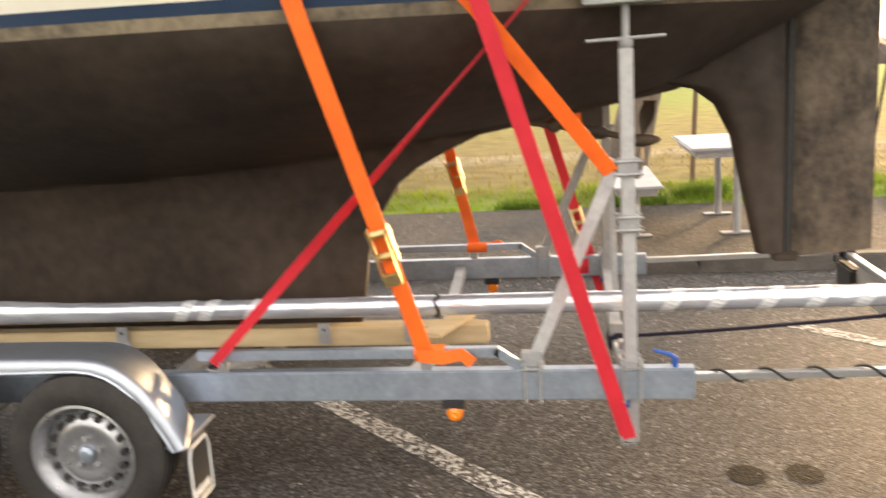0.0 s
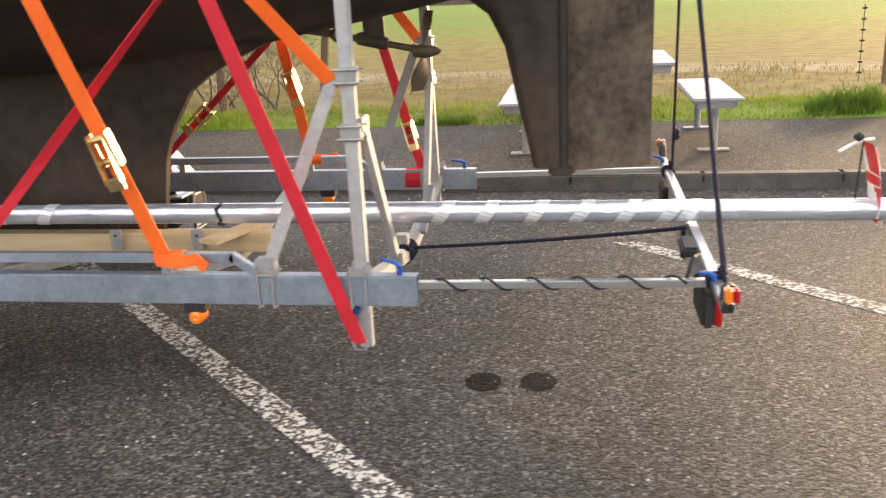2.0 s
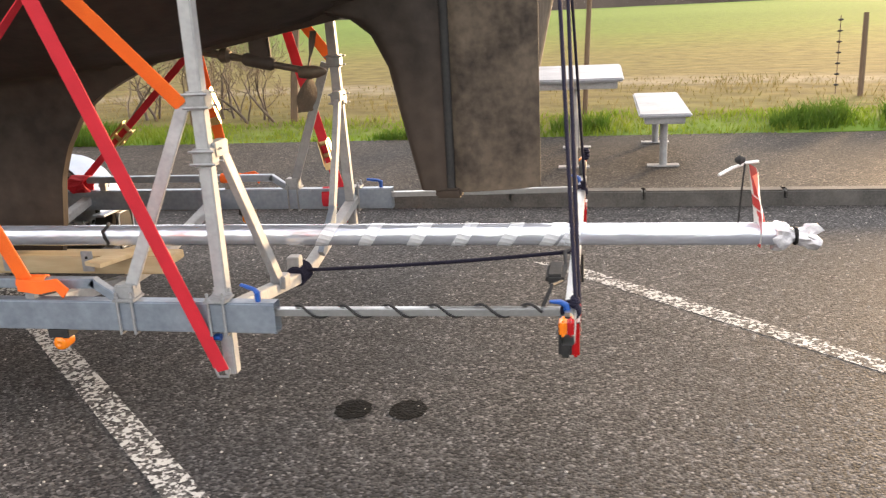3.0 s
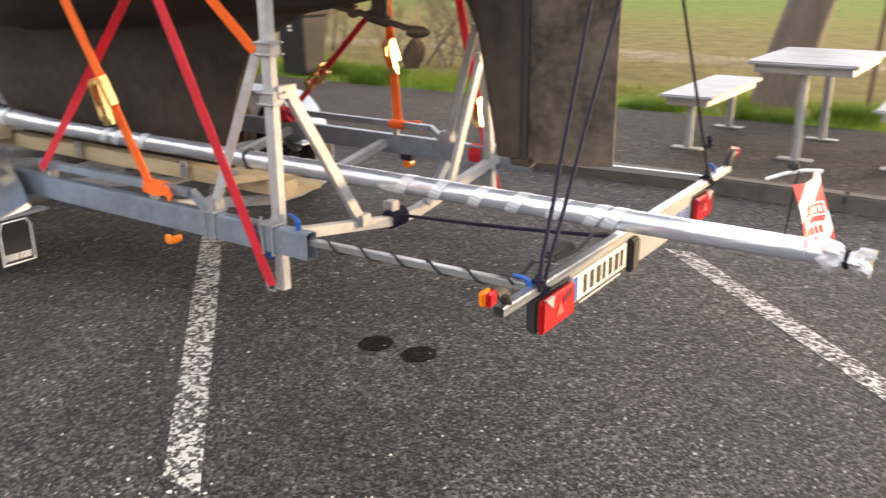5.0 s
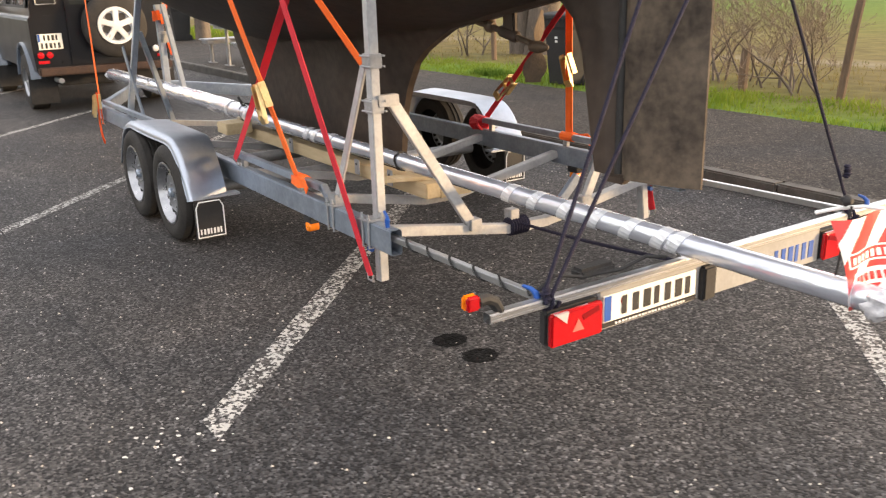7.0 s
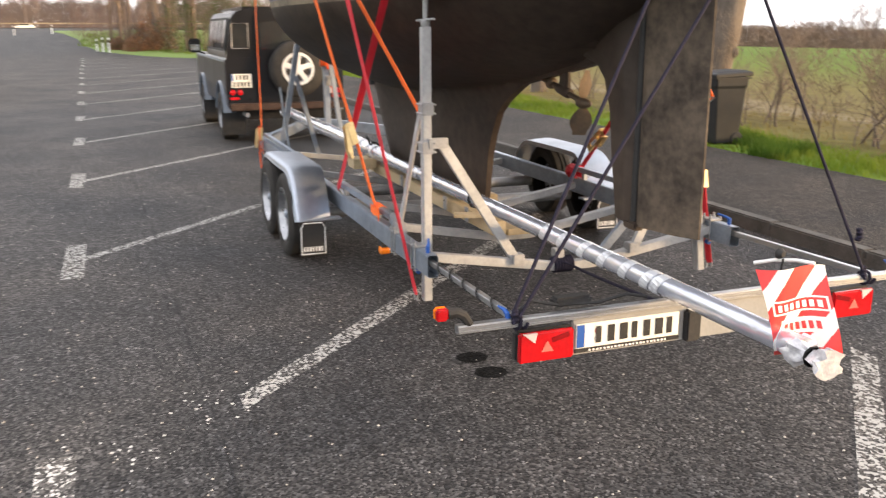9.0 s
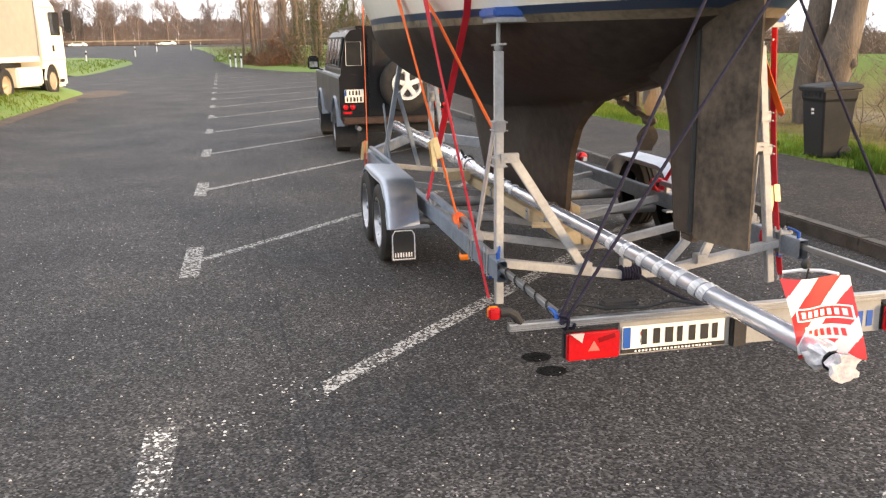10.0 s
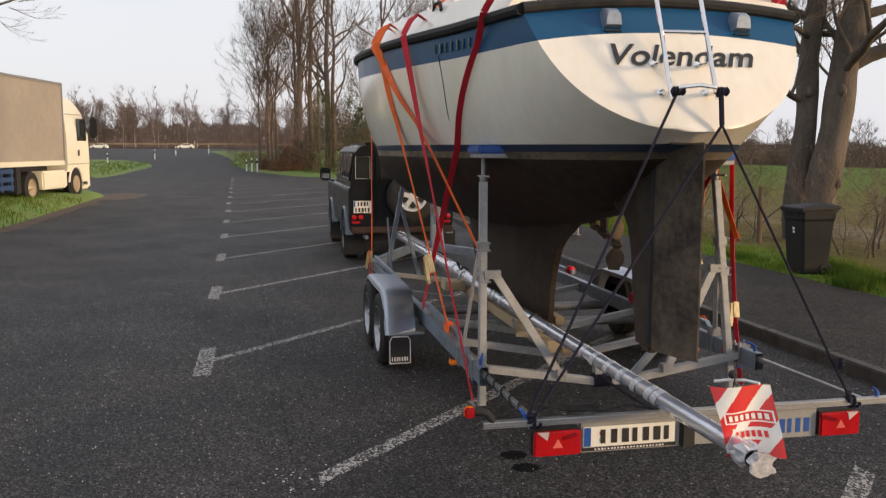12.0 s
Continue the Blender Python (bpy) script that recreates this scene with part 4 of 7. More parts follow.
def light_board(t):
    bar = part("light_bar", beam((2.0, 2.634, 0.5), (2.0, 5.13, 0.5), 0.04, 0.036, 0.004, hollow=0.004), ALU, t, "long aluminium extrusion across the stern")
    for z in (0.491, 0.509):
        part("groove", beam((2.0205, 2.64, z), (2.0205, 5.12, z), 0.003, 0.004, 0), GALV_DULL, bar)
    lamp_cluster(2.9, 3.165, t, -1)
    lamp_cluster(4.56, 4.815, t, 1)
    part("board", box((1.985, 3.17, 0.315), (1.999, 4.555, 0.48), 0.002), BOARD, t, "white backing board under the light bar")
    plate = part("number_plate", box((2.004, 3.18, 0.345), (2.009, 3.70, 0.455), 0.004), PLATE, t, "pale number plate with a blue band")
    part("band", box((2.008, 3.184, 0.349), (2.0105, 3.222, 0.451), 0.001), BLUEP, plate, "blue band")
    bars_text(plate, (2.0105, 3.475, 0.4), 0.42, 0.075, 7, BLACK)
    for z, m2 in ((0.418, SEALRED), (0.382, GALV_DULL)):
        part("seal", lathe([(0, 0.016), (0.0015, 0.015)], (2.0095, 3.285, z), "x", 18), m2, plate, "round seal")
    part("plate_frame", box((2.003, 3.175, 0.325), (2.0105, 3.705, 0.343), 0.002), BLACK, plate, "black plate holder strip")
    bars_text(plate, (2.0115, 3.44, 0.334), 0.4, 0.008, 22, WHITE)
    part("cable_box", box((1.97, 3.73, 0.31), (2.03, 3.81, 0.46), 0.01), BLACK, t, "black junction box")
    bars_text(t, (2.0, 4.37, 0.385), 0.3, 0.08, 6, BLUEP)
    for side in (-1, 1):
        m = lambda y: mirror_y(y, side)
        y = NY if side < 0 else FY
        ext = part("extension_tube", beam((0.8, y, 0.468), (1.985, y, 0.488), 0.03, 0.03, 0.003), ALU, t, "square tube carrying the light bar")
        if side < 0:
            pts = []
            for k in range(121):
                u = k / 120
                a = u * math.tau * 5.5
                pts.append((0.95 + 0.95 * u, y + 0.022 * math.cos(a), 0.47 + 0.02 * u + 0.023 * math.sin(a)))
            part("cable", tube(pts, 0.0055, 6), BLACK, ext, "black cable wound round the tube", True)
        part("clamp_lever", tube([(1.99, m(2.87), 0.51), (1.985, m(2.865), 0.535), (1.965, m(2.86), 0.548), (1.93, m(2.85), 0.552)], [0.012, 0.012, 0.009, 0.006], 8), BLUEP, t, "blue plastic clamp lever", True)
        stalk = part("marker_stalk", tube([(2.0, m(2.69), 0.515), (2.0, m(2.665), 0.555), (2.0, m(2.635), 0.572), (2.0, m(2.595), 0.572)], [0.02, 0.022, 0.022, 0.024], 10), BLACK, t, "bent rubber lamp stalk", True)
        part("marker_lamp", box((1.976, min(m(2.54), m(2.595)), 0.545), (2.0, max(m(2.54), m(2.595)), 0.6), 0.008), AMBER, stalk, "amber side marker lens")
        part("marker_lamp", box((2.001, min(m(2.54), m(2.595)), 0.545), (2.022, max(m(2.54), m(2.595)), 0.6), 0.008), TAIL, stalk, "red marker lens")
    pts = [(1.9, 2.94, 0.5), (1.93, 3.0, 0.56), (1.96, 3.1, 0.54), (1.97, 3.3, 0.53), (1.96, 3.45, 0.55), (1.97, 3.55, 0.53)]
    part("cable", tube(pts, 0.008, 6), BLACK, t, "loose black cable", True)
    part("connector", box((1.9, 3.1, 0.525), (1.97, 3.28, 0.565), 0.012), BLACK, t, "black cable connector")


def trailer():
    t = thing("boat_trailer", (-1.8, CY, 0), "galvanised twin-axle boat trailer carrying a yacht", "trailer")
    for s, y in ((-1, NY), (1, FY)):
        part("rail", beam((-4.7, y, 0.45), (0.9, y, 0.45), 0.06, 0.122, 0.006, hollow=0.005), GALV, t, "long galvanised box rail")
        part("drawbar", beam((-4.72, y, 0.45), (-6.6, CY + s * 0.09, 0.45), 0.06, 0.122, 0.006), GALV, t, "converging drawbar beam")
        bar = bmesh.new()
        beam((-1.05, y, 0.578), (0.17, y, 0.578), 0.04, 0.04, 0.004, bm=bar)
        beam((0.155, y, 0.585), (0.262, y, 0.51), 0.04, 0.035, 0.004, bm=bar)
        part("guide_bar", bar, GALV, t, "galvanised tube above the rail")
        for x in (-0.95, -0.12):
            part("bar_mount", box((x - 0.02, y - 0.015, 0.51), (x + 0.02, y + 0.015, 0.56), 0.002), GALV_DULL, t)
        for x in (-1.375, -2.13):
            wheel(x, y + s * 0.3, s, t)
        mudguard(y, s, t)
        body = part("side_marker", box((-0.06, y - 0.03 if s < 0 else y - 0.04, 0.352), (0.03, y + 0.04 if s < 0 else y + 0.03, 0.39), 0.004), BLACK, t, "amber side marker lamp under the rail")
        part("lens", lathe([(s * -0.03, 0.001), (s * -0.03, 0.03), (s * 0.02, 0.032), (s * 0.03, 0.026), (s * 0.034, 0.012), (s * 0.03, 0.001)], (-0.015, y, 0.33), "y", 18, cap=False), AMBER, body, "round amber lens", True)
        support(s, t)
        # forward props
        lean = lambda q: mirror_y(q, s)
        fp = part("support_post", beam((-3.8, lean(2.97), 0.45), (-3.8, lean(3.18), 1.53), 0.05, 0.05, 0.005, up=(1, 0, 0)), GALV, t, "forward support post")
        part("spindle", tube([(-3.8, lean(3.175), 1.5), (-3.8, lean(3.195), 1.62)], 0.016, 8), GALV_DULL, fp)
        part("pad", box((-3.95, lean(3.2) - 0.06, 1.6), (-3.65, lean(3.2) + 0.06, 1.64), 0.006), BLUEP, fp, "blue pad")
        part("brace", beam((-3.8, lean(3.15), 1.22), (-3.8, lean(3.36), 0.4), 0.04, 0.05, 0.004, up=(1, 0, 0)), GALV, fp)
        part("brace", beam((-3.76, lean(2.98), 1.1), (-3.2, lean(2.95), 0.5), 0.014, 0.05, 0.003, up=(1, 0, 0)), GALV, fp)
        part("guide_bar", beam((-4.5, y, 0.56), (-2.75, y, 0.56), 0.04, 0.04, 0.004), GALV, t)
    part("drawbar", beam((-6.5, CY, 0.45), (-7.75, CY, 0.45), 0.09, 0.09, 0.006), GALV, t)
    part("coupling", box((-7.95, CY - 0.05, 0.42), (-7.7, CY + 0.05, 0.53), 0.02), BLACK, t, "black ball coupling")
    for x, d in ((0.67, 0.315), (-0.2, 0.3), (-1.06, 0.3), (-2.5, 0.3), (-3.8, 0.34)):
        cross_member(x, t, d)
    for x in (-1.375, -2.13):
        part("axle", tube([(x, NY - 0.1, 0.31), (x, FY + 0.1, 0.31)], 0.045, 12), GALV_DULL, t, "", True)
    part("keel_plank", box((-3.0, 3.79, 0.345), (-0.02, 4.02, 0.388), 0.004), WOOD, t, "pale timber plank under the keel")
    part("keel_timber", box((-2.95, 3.64, 0.375), (0.06, 3.74, 0.465), 0.006), WOOD, t, "long pale timber beside the keel")
    part("keel_timber", box((-2.95, 4.07, 0.355), (-1.0, 4.15, 0.43), 0.006), WOOD, t, "long pale timber beside the keel")
    part("timber_block", beam((-0.19, 3.47, 0.476), (-0.06, 3.8, 0.476), 0.11, 0.02, 0.003), WOOD, t, "offcut of timber")
    part("timber_block", box((-2.75, 3.4, 0.44), (-2.53, 3.62, 0.53), 0.006), WOOD, t, "offcut of timber")
    for x in (-1.75, -0.72, -0.3):
        part("bracket", box((x - 0.03, 3.6, 0.4), (x + 0.03, 3.608, 0.5), 0.002), GALV_DULL, t, "steel angle holding the timber")
        bm = tube([(x, 3.6, 0.47), (x, 3.595, 0.47)], 0.007, 8)
        part("bolt", bm, BLACK, t)
    knot = part("keel_roller_bracket", box((0.63, 3.77, 0.29), (0.69, 3.83, 0.42), 0.004), GALV_DULL, t, "steel bracket bound with black rope")
    bm = bmesh.new()
    for k in range(7):
        r = lathe([(-0.009, 0.045), (0, 0.052), (0.009, 0.045)], (0.67, 3.77 + k * 0.018, 0.325), "y", 14, bm)
    part("rope_binding", bm, ROPE, knot, "black rope wound on the beam", True)
    part("keel_stop", beam((0.72, 4.03, 0.36), (0.75, 4.19, 0.56), 0.055, 0.03, 0.004, up=(1, 0, 0)), GALV, t, "short slanting stop")
    wp = part("winch_post", beam((-5.7, CY, 0.45), (-5.75, CY, 1.4), 0.07, 0.07, 0.006, up=(1, 0, 0)), GALV, t, "winch post at the bow")
    part("brace", beam((-5.62, CY + 0.02, 1.4), (-5.27, CY + 0.05, 0.5), 0.05, 0.05, 0.004, up=(0, 1, 0)), GALV, wp)
    part("winch", box((-5.68, CY - 0.05, 1.0), (-5.56, CY + 0.06, 1.12), 0.02), GALV_DULL, wp)
    light_board(t)


# ---- straps and ropes ----


def ratchet(at, direction, parent, size=1.0):
    """A ratchet buckle: two side plates, drum and a long handle."""
    d = Vector(direction).normalized()
    m = Matrix((d.cross((0, 1, 0)).normalized() * -1, Vector((0, 1, 0)) - d * d.y, d)).transposed().to_4x4()
    m.translation = at
    def put(bm, name, material, lab=""):
        bm.transform(m)
        return part(name, bm, material, parent, lab)
    k = size
    frame_ob = put(joined(box((-0.042 * k, -0.035, -0.07 * k), (-0.036 * k, 0.008, 0.07 * k), 0.001), box((0.036 * k, -0.035, -0.07 * k), (0.042 * k, 0.008, 0.07 * k), 0.001)), "ratchet_frame", BRASSY, "brassy zinc-plated ratchet")
    for z in (0.045, -0.045):
        bm = tube([(-0.045 * k, -0.012, z * k), (0.045 * k, -0.012, z * k)], 0.014, 10)
        bm.transform(m)
        part("drum", bm, BRASSY, frame_ob, "", True)
    bm = joined(beam((-0.03 * k, -0.035, 0.06 * k), (-0.03 * k, -0.06, -0.12 * k), 0.006, 0.03, 0.002), beam((0.03 * k, -0.035, 0.06 * k), (0.03 * k, -0.06, -0.12 * k), 0.006, 0.03, 0.002), box((-0.034 * k, -0.068, -0.15 * k), (0.034 * k, -0.048, -0.1 * k), 0.004))
    bm.transform(m)
    part("handle", bm, BRASSY, frame_ob, "ratchet handle")


def strap_path(p0, xm, xs, side, late=1.0):
    """From a hook at p0 up past x = xm at z 1.9 to the rail edge at x = xs, lying on the hull where it bulges."""
    zs_end = curve(xs, SHEER) + 0.03
    askew = lambda x: -side * 0.0192 * (x + 1.8)
    y1 = half(xs, curve(xs, SHEER)) + 0.055 + askew(xs)
    out = []
    o0 = CY - p0[1]
    for k in range(25):
        u = k / 24
        z = p0[2] + (zs_end - p0[2]) * u
        x = lerp(z, [(p0[2], p0[0]), (1.9, xm), (zs_end, xs)])
        off = o0 + (y1 - o0) * u ** late
        if z > 1.3:
            off = max(off, half(x, min(z, curve(x, SHEER))) + askew(x) + 0.012)
        out.append((x, CY + side * off, z))
    return out


def straps():
    kinds = [
        ("orange", ORANGE, 0.066, (-0.12, 2.905, 0.6), -0.435, -0.62, 0.335),
        ("orange", ORANGE, 0.06, (0.61, 2.955, 1.25), 0.13, -0.76, None),
        ("red", RED, 0.042, (-0.97, 2.875, 0.56), 0.36, 1.08, None),
        ("red", RED, 0.058, (0.655, 2.915, 0.225), 0.17, -0.02, None),
        ("orange", ORANGE, 0.05, (-4.45, 2.88, 0.36), -4.62, -4.75, 0.16),
    ]
    for name, material, width, p0, xm, xs, buckle in kinds:
        s_ob = thing(f"{name}_lashing_strap", (xs, CY, curve(xs, SHEER)), f"{name} webbing lashing strap pulled over the yacht to the trailer", "strap", "lashing straps over the yacht")
        far_foot = (p0[0] - 0.15, p0[1], p0[2]) if name == "red" and p0[2] > 0.4 else p0
        near, far = strap_path(p0, xm, xs, -1), strap_path(far_foot, xm, xs, 1, 1.8 if name == "red" and p0[2] < 0.4 else (3.5 if p0[2] > 1 else 1.0))
        twist = 1.0 if name == "red" and p0[0] < -0.5 else 0.0
        if twist:
            # the webbing turns on edge on its way up
            lie = [Vector((1, 0.1, 0)).lerp(Vector((0.12, 1, 0)), max(0, min(1, (k - 3) / 9))) for k in range(len(near))]
            part("webbing", ribbon(near, width, 0.004, lie), material, s_ob, f"taut {name} webbing")
        else:
            # and slants a little across the rail at the top
            lie = [Vector((1, 0, 0)).lerp(Vector((0.8, 0.6, 0)), max(0, (k - 14) / 10)) for k in range(len(near))]
            part("webbing", ribbon(near, width, 0.004, lie), material, s_ob, f"taut {name} webbing")
        part("webbing", ribbon(far, width, 0.004, (1, 0, 0)), material, s_ob, f"taut {name} webbing")
        a, b = near[-1], far[-1]
        zc = 3.22 if -3.9 < xs < -0.4 else a[2] + 0.16
        lean = 0.12 if name == "red" and xs > 0.5 else 0.03
        climb = [(0.0, 0.0, 0.0), (0.012, 0.02, 0.04), (0.045, 0.05, 0.1), (0.1, 0.1, 0.14), (0.16, 0.2, 0.07)]
        rise_near = [(a[0] + lean * u / 0.1, a[1] + v, a[2] + w) for u, v, w in climb]
        rise_far = [(b[0] + lean * u / 0.1, b[1] - v, b[2] + w) for u, v, w in climb[::-1]]
        top = xs + lean * 2
        over = rise_near + [(top, CY - 0.72, zc), (top, CY + 0.72, zc)] + rise_far
        part("webbing", ribbon(over, width, 0.004, (0.12, 1, 0) if twist else (0.8, 0.6, 0)), material, s_ob)
        for side in (-1, 1):
            m = lambda y: mirror_y(y, side)
            if buckle:
                at = lerp(p0[2] + buckle * 1.32, [(p[2], p[0]) for p in near]), m(lerp(p0[2] + buckle * 1.32, [(p[2], p[1]) for p in near])), p0[2] + buckle * 1.32
                ratchet((at[0], at[1] - 0.005, at[2]), (Vector(near[8]) - Vector(near[3])), s_ob)
            if name == "orange" and buckle and p0[0] > -1:
                # doubled tail wrapped round the guide bar
                yb = NY if side < 0 else FY
                wrap = []
                for q in range(13):
                    a2 = math.tau * q / 12
                    wrap.append((-0.1, yb + 0.028 * math.cos(a2), 0.578 + 0.028 * math.sin(a2)))
                part("loop", ribbon(wrap, 0.12, 0.005, (1, 0, 0)), material, s_ob, "webbing looped round the bar")
                part("tail", ribbon([(-0.14, m(2.885), 0.58), (-0.05, m(2.88), 0.57), (0.03, m(2.88), 0.585), (0.07, m(2.875), 0.55)], 0.05, 0.006, (0, 0, 1)), material, s_ob, "loose strap end")
            elif name == "red" and p0[2] > 0.4:
                part("hook", tube([(p0[0] - 0.03, m(p0[1]), 0.565), (p0[0] - 0.035, m(p0[1] + 0.02), 0.53), (p0[0], m(p0[1] + 0.02), 0.52), (p0[0] + 0.035, m(p0[1] + 0.02), 0.53), (p0[0] + 0.03, m(p0[1]), 0.565)], 0.005, 6), GALV_DULL, s_ob, "steel hook")
                if side > 0:
                    wrap = [(-1.1 + 0.02 * math.sin(q), FY + 0.05 * math.cos(q * math.tau / 12), 0.55 + 0.05 * math.sin(q * math.tau / 12)) for q in range(37)]
                    part("loop", ribbon(wrap, 0.1, 0.012, (1, 0, 0)), material, s_ob, "spare webbing wound round the rail")
                    part("loop", lathe([(-0.05, 0.025), (-0.035, 0.045), (0.03, 0.048), (0.05, 0.03)], (-2.85, FY, 0.575), "x", 14), material, s_ob, "red webbing bunched round the end of the bar", True)
                    ratchet((lerp(0.86, [(p[2], p[0]) for p in far]), lerp(0.86, [(p[2], p[1]) for p in far]) + 0.01, 0.86), (Vector(far[8]) - Vector(far[3])), s_ob)
            elif name == "red":
                part("hook", tube([(p0[0] - 0.03, m(p0[1]), 0.235), (p0[0] - 0.02, m(p0[1]), 0.2), (p0[0], m(p0[1] + 0.02), 0.19), (p0[0] + 0.02, m(p0[1]), 0.2), (p0[0] + 0.03, m(p0[1]), 0.235)], 0.005, 6), GALV_DULL, s_ob, "steel hook")
                if side > 0:
                    ratchet((lerp(0.74, [(p[2], p[0]) for p in far]), lerp(0.74, [(p[2], p[1]) for p in far]) + 0.01, 0.74), (Vector(far[6]) - Vector(far[2])), s_ob, 0.8)
                    wrap = [(0.52, FY + 0.04 * math.cos(q * math.tau / 12), 0.45 + 0.066 * math.sin(q * math.tau / 12)) for q in range(13)]
                    part("loop", ribbon(wrap, 0.09, 0.005, (1, 0, 0)), material, s_ob, "red strap wound round the rail")
            else:
                if side < 0:
                    part("tail", ribbon([(-4.44, 2.855, 0.66), (-4.42, 2.85, 0.5), (-4.42, 2.845, 0.36), (-4.38, 2.845, 0.24), (-4.34, 2.85, 0.2)], 0.055, 0.006, (1, 0, 0)), material, s_ob, "loose strap end")
                if side > 0:
                    wrap = [(-5.742 + 0.064 * math.cos(q * math.tau / 12), CY + 0.064 * math.sin(q * math.tau / 12), 1.22 + 0.004 * q) for q in range(25)]
                    part("loop", ribbon(wrap, 0.055, 0.008, (0, 0, 1)), material, s_ob, "spare orange webbing wound round the bow post")
                    part("tail", ribbon([(-5.68, 3.96, 1.26), (-5.66, 3.98, 1.1), (-5.67, 3.97, 0.98), (-5.65, 3.99, 0.86)], 0.05, 0.005, (0, 1, 0)), material, s_ob, "loose strap end")
                    part("webbing", ribbon([(-5.69, 3.95, 1.28), (-5.75, 4.0, 1.45), (-5.82, 4.05, 1.66)], 0.05, 0.005, (0, 1, 0)), material, s_ob, "taut orange webbing")
                part("hook", tube([(p0[0] - 0.03, m(p0[1]), p0[2] + 0.02), (p0[0], m(p0[1] + 0.015), p0[2] - 0.012), (p0[0] + 0.03, m(p0[1]), p0[2] + 0.02), (p0[0] - 0.03, m(p0[1]), p0[2] + 0.02)], 0.005, 6), GALV_DULL, s_ob, "steel hook")


def sag(a, b, n=14, drop=0.0):
    a, b = Vector(a), Vector(b)
    return [a.lerp(b, k / n) - Vector((0, 0, drop * 4 * (k / n) * (1 - k / n))) for k in range(n + 1)]


def ropes():
    lug_l, lug_r = (1.91, 3.7, 2.2), (1.92, 3.945, 2.2)
    near, far = (2.02, 2.87, 0.53), (2.02, 4.74, 0.53)
    r = thing("stern_rope", (1.7, CY, 2.2), "black rope from the boarding ladder down to the light bar", "rope", "ropes at the stern")
    part("strand", tube(sag(lug_l, near), 0.0082, 8), ROPE, r, "", True)
    split = (1.95, 3.94, 2.03)
    part("strand", tube(sag(lug_r, split, 6), 0.014, 8), ROPE, r, "doubled black rope", True)
    part("strand", tube(sag(split, (2.03, 2.9, 0.53)), 0.0082, 8), ROPE, r, "", True)
    part("strand", tube(sag(split, far), 0.0075, 8), ROPE, r, "", True)
    for at in (lug_l, lug_r):
        bm = bmesh.new()
        for k in range(4):
            lathe([(-0.012, 0.016), (0, 0.026), (0.012, 0.016)], (at[0] + 0.004 * (k % 2), at[1] - 0.02 + k * 0.016, at[2] + 0.006), "y", 10, bm)
        part("knot", bm, ROPE, r, "bulky rope knot", True)
    for at in ((2.028, 4.67, 0.73), (2.01, 4.74, 0.535), (2.015, 2.885, 0.53)):
        bm = bmesh.new()
        for k in range(5):
            lathe([(-0.009, 0.011), (0, 0.018), (0.009, 0.011)], (at[0] + 0.005 * (k % 2), at[1] + 0.003 * (k % 3), at[2] - 0.022 + k * 0.011), "z", 10, bm)
        part("knot", bm, ROPE, r, "", True)
    for y in (2.875, 4.74):
        part("wrap", tube([(2.0 + 0.03 * math.cos(q * math.tau / 16), y + 0.002 * q, 0.5 + 0.03 * math.sin(q * math.tau / 16)) for q in range(33)], 0.008, 6), ROPE, r, "rope turns round the bar", True)
    c = thing("cross_rope", (0.7, 3.8, 0.33), "black rope from the cross beam back to the light bar", "rope", "ropes at the stern")
    part("strand", tube(sag((0.69, 3.83, 0.34), (1.985, 3.62, 0.5), 14, 0.01), 0.009, 8), ROPE, c, "", True)


# ---- mast ----


